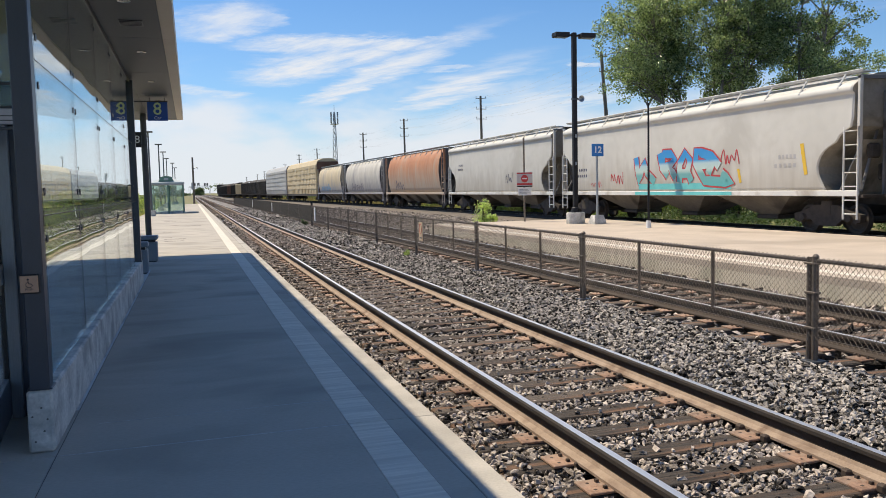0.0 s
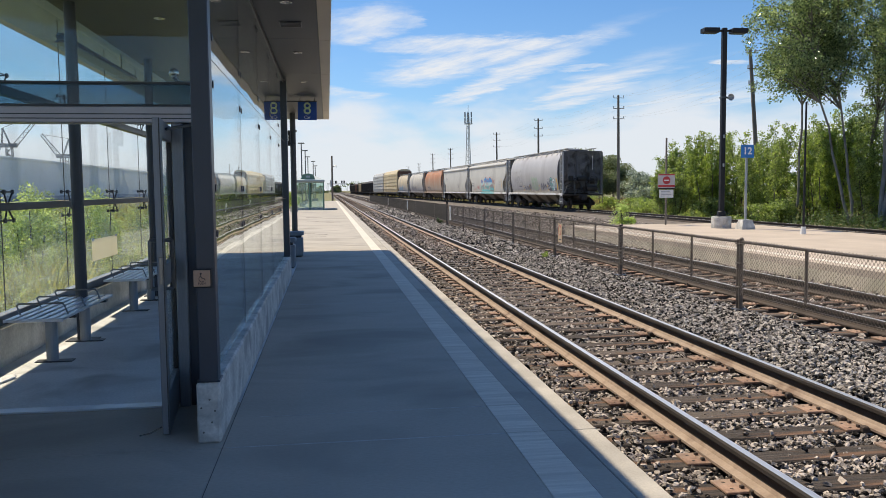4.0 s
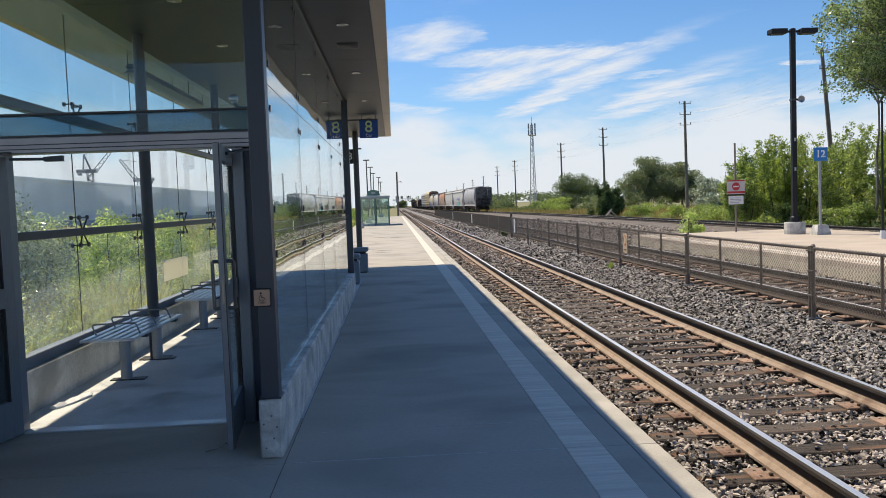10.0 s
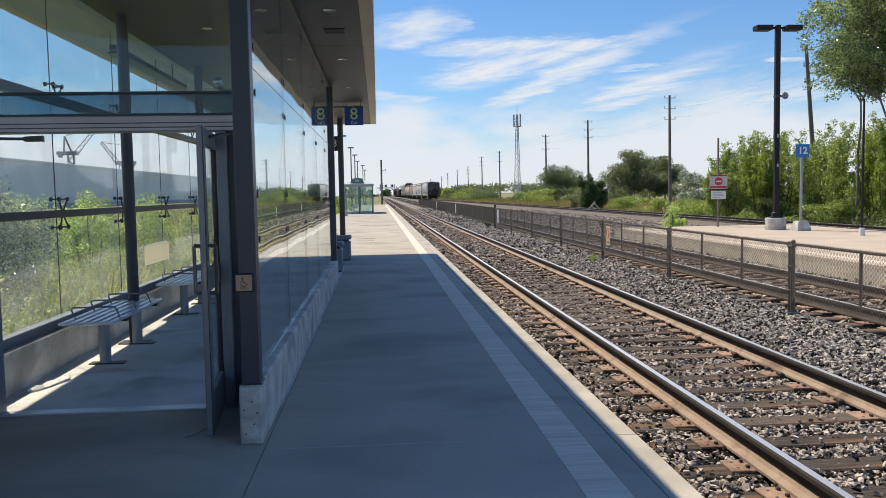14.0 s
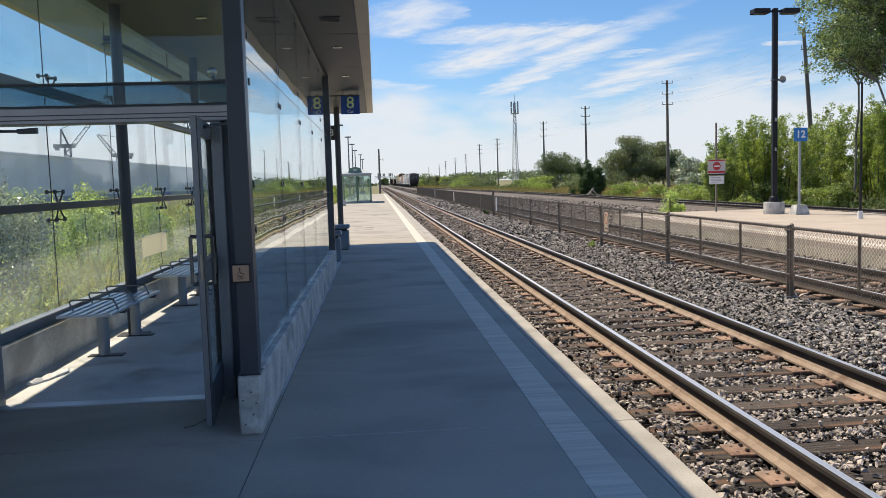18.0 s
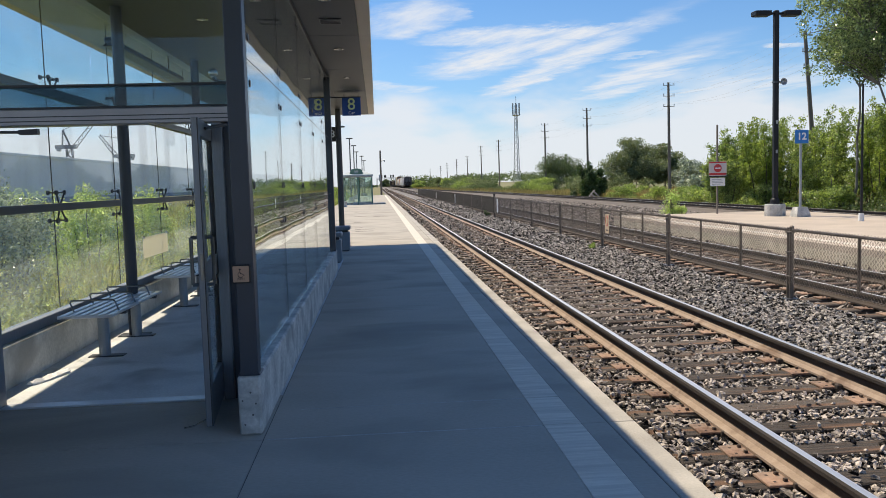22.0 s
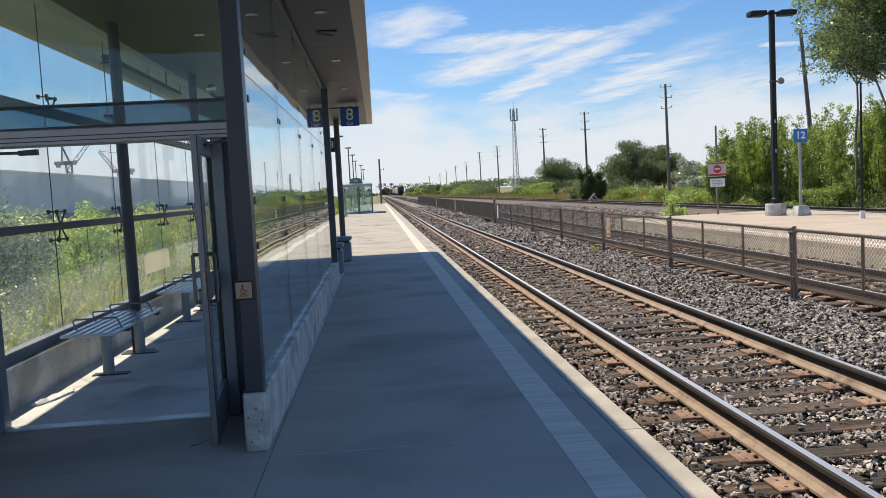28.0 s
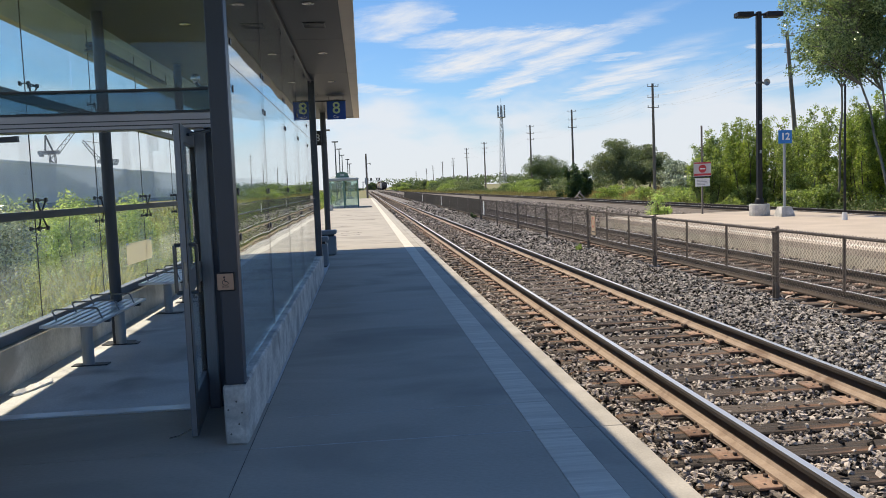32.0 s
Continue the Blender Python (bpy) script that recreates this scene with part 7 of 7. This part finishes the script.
SHRUB = "dense bright green sapling shrub behind the third track"
rs = random.Random(9)
for i, (x, y, w, h) in enumerate(((21.9, 47.5, 3.0, 4.0), (23.0, 49.0, 3.0, 5.2), (23.6, 45.5, 3.2, 5.8), (25.0, 47.0, 3.0, 5.6), (25.4, 43.0, 3.2, 5.0), (26.8, 45.0, 3.2, 6.0), (27.4, 40.8, 3.0, 5.8), (28.8, 42.0, 3.4, 6.6),
                                  (28.6, 38.0, 3.0, 5.4), (30.4, 39.0, 3.4, 6.4), (30.2, 35.0, 3.0, 5.6), (31.8, 36.0, 3.4, 6.5), (31.6, 31.0, 3.2, 6.0), (33.6, 32.0, 3.4, 6.5), (31.6, 26.5, 3.2, 6.0), (33.6, 27.5, 3.4, 6.5), (32.0, 21.5, 3.2, 6.0), (34.0, 16.5, 3.4, 6.0))):
    saplings(x, y, w * 1.25, h * 1.08, 13500 if y > 33 else 6000, 0.061, (LEAF_SAP, LEAF_MID, LEAF_BRIGHT, LEAF_SAP)[i % 4], 200 + i, SHRUB, stems=11)
for i, (x, y, w, h) in enumerate(((30.6, 46.0, 4.2, 6.2), (33.0, 45.5, 4.8, 7.6), (35.5, 43.0, 4.6, 8.6), (33.2, 38.6, 4.2, 8.6), (37.5, 39.0, 4.8, 8.2), (34.8, 34.5, 4.0, 8.2))):
    bush(x, y, w, w, h, 11000, 0.085, (LEAF_MID, LEAF_POPLAR, LEAF_SAP)[i % 3], 270 + i, "tall leafy thicket tree behind the poplars", name="tree", group="thicket trees", lumps=80, upright=1.0, clump=0.75)
for i, (x, y, h) in enumerate(((22.7, 45.0, 1.6), (24.4, 41.0, 1.4), (22.2, 53.0, 1.6), (23.6, 58.0, 1.4), (24.0, 66.0, 1.5), (23.6, 74.0, 1.3), (27.0, 82.0, 1.5))):
    bush(x, y, 3.2, 3.0, h, 3600, 0.065, (LEAF_SAP, LEAF_MID)[i % 2], 240 + i, "low green weeds and brambles", group="trackside weeds", lumps=12)

bush(35.5, 108.0, 8.0, 8.0, 7.6, 32000, 0.105, LEAF_OAK, 301, "broad deep green round-crowned tree in rough grass", lumps=70, name="tree", upright=1.6, clump=0.7)
bush(40.8, 110.0, 7.0, 7.0, 6.7, 26000, 0.105, LEAF_OAK, 302, "broad deep green round-crowned tree in rough grass", lumps=60, name="tree", upright=1.6, clump=0.7)
bush(32.6, 140.0, 7.5, 7.5, 7.2, 18000, 0.11, LEAF_HAZE, 303, "grey-green bushy tree beside a pole line", lumps=34, name="tree", upright=1.6)
bush(21.6, 80.0, 2.2, 2.2, 4.0, 7000, 0.09, LEAF_DARK, 304, "dark upright juniper-like bush near the track", lumps=22)
bush(23.2, 81.0, 1.8, 1.8, 3.2, 5000, 0.09, LEAF_DARK, 305, "dark upright juniper-like bush near the track", lumps=20)
timbers = tagged(empty("timber_pile", pose(21.8, 78.0, -0.55)), "few pale weathered timbers leaning together in the grass", "timber")
for x0, x1, y, z in ((-0.75, 0.1, 0.0, 0.95), (0.75, -0.05, 0.1, 0.9), (0.35, -0.3, -0.15, 0.55)):
    part("timber", R((x0, y, 0.05), (x1, y + 0.1, z), 0.07, seg=6), TIMBER_PALE, timbers)
for i, (x, y, h) in enumerate(((44.0, 98.0, 6.2), (47.0, 100.0, 5.6), (42.0, 104.0, 4.6), (39.0, 92.0, 3.2), (46.0, 90.0, 4.5))):
    bush(x, y, 4.5, 4.5, h, 5000, 0.14, LEAF_DARK if i < 2 else LEAF_GREY, 310 + i, "dark wild bush at the edge of the rough grass", group="field bushes", lumps=20)
bush(14.0, 36.3, 1.0, 1.0, 1.45, 900, 0.05, LEAF_LIME, 330, "small yellow-green sapling in the gravel", base_z=-0.38, lumps=26)
bush(14.8, 37.2, 0.8, 0.8, 0.8, 600, 0.05, LEAF_LIME, 331, "small yellow-green weed in the gravel", base_z=-0.38, lumps=8)
bush(5.75, 19.4, 0.25, 0.25, 0.2, 200, 0.025, LEAF_MID, 332, "small green weed growing through the ballast", base_z=-0.2, lumps=6)
bush(5.85, 39.5, 0.35, 0.35, 0.4, 260, 0.035, LEAF_DARK, 333, "small green weed at the fence foot", base_z=-0.2, lumps=6)
rh = random.Random(21)
for i in range(46):
    y = 118 + i * 9.5 + rh.uniform(-3, 3)
    x = 23.5 + rh.uniform(-1.0, 9.0) + max(0, (y - 330) * -0.012) - 4.0 * min(1, max(0, (y - 150) / 200))
    h = rh.uniform(2.2, 4.2) + (1.2 if y > 250 else 0)
    bush(x, y, rh.uniform(5, 8), rh.uniform(5, 9), h * 0.85, 2600, 0.095 + y * 0.00032, (LEAF_OAK, LEAF_HAZE, LEAF_MID, LEAF_HAZE)[i % 4], 400 + i, "wild green bush in the hedge along the railway", group="railway hedge", lumps=16)
for i in range(10):
    bush(-4.5 - rh.uniform(0, 4), 62 + i * 8, 3.5, 5, rh.uniform(1.6, 3.2), 1500, 0.12, LEAF_MID, 470 + i, "green bush behind the far end of the platform", group="platform end bushes", lumps=14)
for i, (x, y) in enumerate(((5.5, 640), (8.5, 660), (-6, 600), (-9, 480), (-12, 400))):
    bush(x, y, 7, 8, 6.5, 3000, 0.3, LEAF_HAZE, 490 + i, "clump of distant green trees beside the line", group="distant trees", lumps=16)


def far_woods():
    r = np.random.default_rng(77)
    n = 150
    x = np.concatenate([r.uniform(30, 900, n), r.uniform(-900, -130, 40)])
    y = 900 - 0.35 * np.abs(x) + r.uniform(-60, 60, len(x))
    c = np.stack([x, y, r.uniform(2, 7, len(x)) + np.where(x > 0, np.clip(x / 90, 0, 5), 0)], 1)
    V = leaves(c, np.array([16, 14, 4.5]), 28000, 1.1, r)
    V[:, 2] = np.maximum(V[:, 2], -0.4)
    tagged(leaf_object("far_woods", V, LEAF_HAZE), "low dark line of distant woods", "woods", kind="stuff")


far_woods()


def blades(name, x0, x1, y0, y1, n, h, mat, seed, z, label, skip=None, wide=1.0):
    r = np.random.default_rng(seed)
    x, y = r.uniform(x0, x1, n), r.uniform(y0, y1, n)
    if skip:
        k = ~skip(x, y)
        x, y = x[k], y[k]
    n = len(x)
    patch = 0.55 + 0.45 * np.sin(x * 0.9 + 1.3 * np.sin(y * 0.37)) * np.sin(y * 0.53 + 0.8)
    hh = h * r.uniform(0.4, 1.1, n) * (0.45 + 0.75 * patch)
    a = r.uniform(0, 2 * math.pi, n)
    w = 0.0036 * r.uniform(0.6, 1.6, n) * (1 + h) * wide
    dx, dy = np.cos(a), np.sin(a)
    lx, ly = r.normal(0, 0.2, n) * hh, r.normal(0, 0.2, n) * hh
    P = np.stack([x, y, np.full(n, z)], 1)
    V = np.stack([P + np.stack([-dx * w, -dy * w, 0 * w], 1), P + np.stack([dx * w, dy * w, 0 * w], 1), P + np.stack([lx * 0.4 + dx * w * 0.8, ly * 0.4 + dy * w * 0.8, hh * 0.6], 1), P + np.stack([lx, ly, hh], 1)], 1)
    tagged(leaf_object(name, V.reshape(-1, 3), mat), label, "grass", kind="stuff")


blades("meadow_grass", -9, -2.95, 6, 34, 9000, 0.95, STRAW, 1, -0.62, "tall yellow-green meadow grass behind the shelter")
blades("meadow_grass", -24, -9, 10, 80, 18000, 1.2, STRAW, 2, -0.62, "tall yellow-green meadow grass behind the shelter", wide=1.6)


def weeds(name, x0, x1, y0, y1, stems, per, h, leaf, mat, seed, label):
    """Tall herbs: each stem carries leaves all the way up, shorter towards its tip."""
    r = np.random.default_rng(seed)
    x, y = r.uniform(x0, x1, stems), r.uniform(y0, y1, stems)
    patch = 0.72 + 0.28 * np.sin(x * 1.1 + 2.0 * np.sin(y * 0.31)) * np.sin(y * 0.7 + 1.1)
    hh = h * r.uniform(0.55, 1.15, stems) * patch
    lx, ly = r.normal(0, 0.12, stems) * hh, r.normal(0, 0.12, stems) * hh
    i = np.repeat(np.arange(stems), per)
    n = len(i)
    u = r.random(n) ** 0.8
    a = r.uniform(0, 2 * math.pi, n)
    w = (0.16 - 0.10 * u) * r.uniform(0.3, 1.0, n)
    p = np.stack([x[i] + lx[i] * u + w * np.cos(a), y[i] + ly[i] * u + w * np.sin(a), -0.6 + hh[i] * u], 1)
    s = leaf * r.uniform(0.6, 1.4, n) * (1.15 - 0.5 * u)
    d = np.stack([np.cos(a), np.sin(a), r.uniform(-0.3, 0.9, n)], 1) * s[:, None]
    e = np.stack([-np.sin(a), np.cos(a), r.uniform(-0.4, 0.4, n)], 1) * (0.34 * s)[:, None]
    V = np.stack([p - d, p + e, p + d, p - e], 1)
    tagged(leaf_object(name, V.reshape(-1, 3), mat), label, "weeds", kind="stuff")


weeds("meadow_weeds", -8.5, -2.95, 6.5, 26, 4400, 30, 1.3, 0.030, LEAF_LIME, 31, "dense sunlit yellow-green weeds behind the shelter")
weeds("meadow_weeds", -8.5, -3.4, 7, 30, 1600, 26, 1.5, 0.042, LEAF_BRIGHT, 32, "dense leafy green weeds behind the shelter")
weeds("trackside_weeds", 21.6, 23.6, 2, 46, 450, 18, 0.45, 0.05, LEAF_DARK, 35, "low dark green weeds behind the third track")
weeds("trackside_weeds", 23.2, 27.5, 8, 60, 1500, 22, 1.2, 0.09, LEAF_DARK, 34, "low dark green weeds behind the third track")
weeds("meadow_weeds", -22, -8, 14, 60, 1500, 16, 1.8, 0.11, LEAF_LIME, 33, "tall yellow-green weeds in the far meadow")
blades("trackside_grass", 21.5, 46, 48, 130, 32000, 0.7, GRASS_FAR, 3, -0.55, "dry yellow-green grass beside the third track", wide=2.2)
blades("dry_grass", 24, 46, 56, 104, 10000, 0.8, DRY, 6, -0.55, "rusty dry grass in the field", wide=2.0)
blades("trackside_grass", 15, 30, 130, 420, 18000, 0.9, GRASS_FAR, 4, -0.6, "dry yellow-green grass beside the third track", lambda x, y: x < np.interp(y, [130, 300], [21.5, 17]), 3)
blades("trackside_grass", -9, -3, 34, 140, 12000, 0.6, STRAW, 5, -0.6, "grass beside the far end of the platform", wide=2.2)
WEED = "leafy green weeds in the meadow behind the shelter"
for i, (x, y, w, h, mat) in enumerate(((-6.2, 19.3, 1.5, 2.7, LEAF_LIME), (-5.1, 12.7, 1.7, 2.6, LEAF_GREY), (-5.9, 13.8, 1.9, 2.65, LEAF_GREY), (-6.4, 14.6, 2.0, 2.75, LEAF_GREY), (-6.6, 16.0, 2.2, 2.35, LEAF_GREY), (-10.5, 19.5, 2.6, 3.0, LEAF_GREY), (-7.6, 12.6, 1.6, 2.2, LEAF_GREY),
                                       (-7.4, 21.0, 1.8, 2.1, LEAF_LIME), (-5.2, 19.5, 1.4, 1.6, LEAF_BRIGHT), (-6.4, 25.0, 2.2, 2.3, LEAF_LIME), (-5.0, 29.0, 2.2, 2.4, LEAF_BRIGHT), (-8.6, 28.0, 2.6, 2.4, LEAF_BRIGHT), (-4.6, 24.0, 1.6, 1.7, LEAF_MID), (-12.5, 26.0, 3.0, 2.6, LEAF_GREY),
                                       (-5.6, 36.0, 2.6, 2.6, LEAF_MID), (-6.0, 44.0, 3.0, 2.8, LEAF_BRIGHT), (-14.0, 34.0, 4.0, 3.0, LEAF_LIME))):
    bush(x, y, w, w, h, 6500 if mat is LEAF_GREY else 4800, 0.03 if mat is LEAF_GREY else 0.038, mat, 500 + i, WEED if h < 2 else "tall leafy shrub in the meadow behind the shelter", base_z=-0.62, group="meadow shrubs", lumps=20)

# ---- poles, wires, tower, buildings and cranes ----
POLES = [(32.3, 56.0, 11.6), (32.1, 85.0, 11.6), (31.1, 115.0, 11.7), (30.2, 140.0, 11.45), (29.6, 190.0, 11.3), (29.4, 221.0, 11.4), (33.1, 288.0, 11.0), (33.4, 330.0, 11.1), (33.8, 380.0, 11.0), (35.5, 440.0, 10.8), (35.0, 520.0, 10.8)]


def utility_pole(x, y, top):
    root = tagged(empty("utility_pole", pose(x, y, -0.6)), "leaning wooden utility pole with small crossarms beside the thicket" if y < 60 else "weathered wooden utility pole with three small crossarms", "utility pole", group="pole line")
    h, reach = top + 0.6, 0.36 if y < 60 else 0.62
    part("pole", R((0, 0, -0.3), (-1.05 if y < 60 else -0.1, 0, h), 0.19, 0.12, seg=9), TIMBER_POLE, root)
    for k, z in enumerate((h - 0.35, h - 1.5, h - 2.6)):
        c = (-1.05 if y < 60 else -0.1) * z / h
        arm = part("crossarm", B(c - reach, c + reach, -0.13, -0.06, z, z + 0.06), TIMBER_POLE, root)
        for x in (0.05 - reach, reach - 0.05):
            part("insulator", R((c + x, -0.09, z + 0.1), (c + x, -0.09, z + 0.30), 0.05, 0.035, seg=6), POLE_GREY, arm)
    return root


for p in POLES:
    utility_pole(*p)
for k, (dx, dz) in enumerate(((-0.7, -0.1), (0.5, -0.1), (-0.7, -1.25), (0.5, -1.25), (-0.7, -2.35), (0.5, -2.35))):
    bm = bmesh.new()
    for (x0, y0, z0), (x1, y1, z1) in zip(POLES[:5], POLES[1:6]):
        pts = []
        x0 -= 0.9 if y0 < 60 else 0.0
        for i in range(11):
            u = i / 10
            pts.append((x0 + (x1 - x0) * u + dx, y0 + (y1 - y0) * u, z0 + (z1 - z0) * u + dz - 1.0 * 4 * u * (1 - u) * 0.7))
        pipe(bm, pts, 0.004, 4)
    tagged(finish("power_line", bm, POLE_GREY), "thin power line sagging between wooden poles", "wire", group="power lines")


def lattice_tower():
    root = tagged(empty("radio_tower", pose(45.9, 258.6, -0.5)), "grey lattice radio tower with antenna panels at its top", "tower")
    H = 26.5
    half = lambda z: 1.25 - 0.9 * z / H
    legs = [(math.cos(a), math.sin(a)) for a in (0.5, 2.6, 4.7)]
    for cx, cy in legs:
        part("leg", R((cx * half(0), cy * half(0), 0), (cx * half(H), cy * half(H), H), 0.12, 0.09, seg=6), POLE_GREY, root)
    for k in range(14):
        z0, z1 = H * k / 14, H * (k + 1) / 14
        bm = bmesh.new()
        for i in range(3):
            a, b = legs[i], legs[(i + 1) % 3]
            rod(bm, (a[0] * half(z0), a[1] * half(z0), z0), (b[0] * half(z1), b[1] * half(z1), z1), 0.06, seg=4)
            rod(bm, (a[0] * half(z1), a[1] * half(z1), z1), (b[0] * half(z1), b[1] * half(z1), z1), 0.05, seg=4)
        tagged(part("bracing", bm, POLE_GREY, root), kind="stuff")
    for z in (23.3, 25.2):
        for i in range(6):
            a = i * math.pi / 3 + 0.3
            c, s = 1.2 * math.cos(a), 1.2 * math.sin(a)
            part("antenna", B(c - 0.2, c + 0.2, s - 0.15, s + 0.15, z, z + 1.7, bevel=0.04), POLE_GREY, root)
    part("mast_tip", R((0, 0, H), (0, 0, H + 2.6), 0.07, seg=5), POLE_GREY, root)
    part("platform", B(-1.2, 1.2, -1.2, 1.2, 23.0, 23.15), POLE_GREY, root)
    return root


lattice_tower()


def warehouse(x0, x1, y0, y1, h, label, n):
    root = tagged(empty("warehouse"), label, "building", group="warehouses")
    part("wall", B(x0, x1, y0, y1, -0.7, h), BUILDING, root)
    part("roof_edge", B(x0 - 0.2, x1 + 0.25, y0 - 0.2, y1 + 0.2, h, h + 0.7, bevel=0.1), BUILDING, root)
    for k in range(n):
        y = y0 + (k + 0.5) * (y1 - y0) / n
        part("cladding_rib", B(x1 + 0.02, x1 + 0.14, y - 0.12, y + 0.12, -0.6, h - 0.1), BUILDING, root)
    part("plinth", B(x1 + 0.02, x1 + 0.3, y0, y1, -0.6, 0.7), WHITE_BEAM, root)
    return root


warehouse(-150, -80, 110, 420, 10.2, "long low grey clad warehouse beyond the meadow", 0)
warehouse(-120, -62, 440, 560, 8.5, "grey clad warehouse far along the line", 8)


def crane(x, y, z0, h, jib, turn):
    root = tagged(empty("tower_crane", pose(x, y, z0, 0, 0, turn)), "dark grey tower crane with a raised lattice jib", "crane", group="cranes")
    mast = bmesh.new()
    for sx in (-0.9, 0.9):
        for sy in (-0.9, 0.9):
            rod(mast, (sx, sy, 0), (sx, sy, h), 0.16, seg=4)
    for k in range(10):
        z0, z1, o = h * k / 10, h * (k + 1) / 10, 0.9 if k % 2 else -0.9
        rod(mast, (-o, -0.9, z0), (o, -0.9, z1), 0.11, seg=4)
        rod(mast, (-o, 0.9, z0), (o, 0.9, z1), 0.11, seg=4)
    part("mast", mast, CRANE_GREY, root)
    part("cab_deck", B(-4.4, 2.4, -1.2, 1.2, h, h + 1.3, bevel=0.1), CRANE_GREY, root)
    part("counterweight", B(-4.0, -2.8, -1.0, 1.0, h - 0.8, h + 1.2, bevel=0.1), CRANE_GREY, root)
    for dx in (-1, 1):
        part("a_frame", R((dx * 1.2 - 1, 0, h + 1.2), (-1.8, 0, h + 6.5), 0.3, seg=6), CRANE_GREY, root)
    bm = bmesh.new()
    ex, ez = jib * 0.62, jib * 0.78
    nx, nz = 0.78 * 0.7, -0.62 * 0.7
    for o in (-1, 1):
        rod(bm, (2.0 + nx * o, 0, h + 1.0 + nz * o), (2 + ex + nx * o * 0.5, 0, h + 1 + ez + nz * o * 0.5), 0.15, seg=5)
    for k in range(12):
        u, v, o = k / 12, (k + 1) / 12, 1 if k % 2 else -1
        rod(bm, (2 + ex * u + nx * o, 0, h + 1 + ez * u + nz * o), (2 + ex * v - nx * o, 0, h + 1 + ez * v - nz * o), 0.10, seg=4)
    part("jib", bm, CRANE_GREY, root)
    part("stay", R((-1.8, 0, h + 6.5), (2 + ex, 0, h + 1 + ez), 0.08, seg=4), STEEL_DARK, root)
    return root


crane(-105.4, 290, -0.7, 17.6, 14, 8)
crane(-88, 290, -0.7, 14.0, 9, 170)


# ---- what moves ----
def motions():
    for ob, offset in TRAIN:
        rows = []
        for k in range(33):
            y = offset + SPEED * k
            slope = (track3_x(y + 5) - track3_x(y - 5)) / 10
            rows.append((k, pose(track3_x(y), y, RAIL3_Z, 0, 0, -math.degrees(math.atan(slope)))))
        walk(ob, rows)


motions()
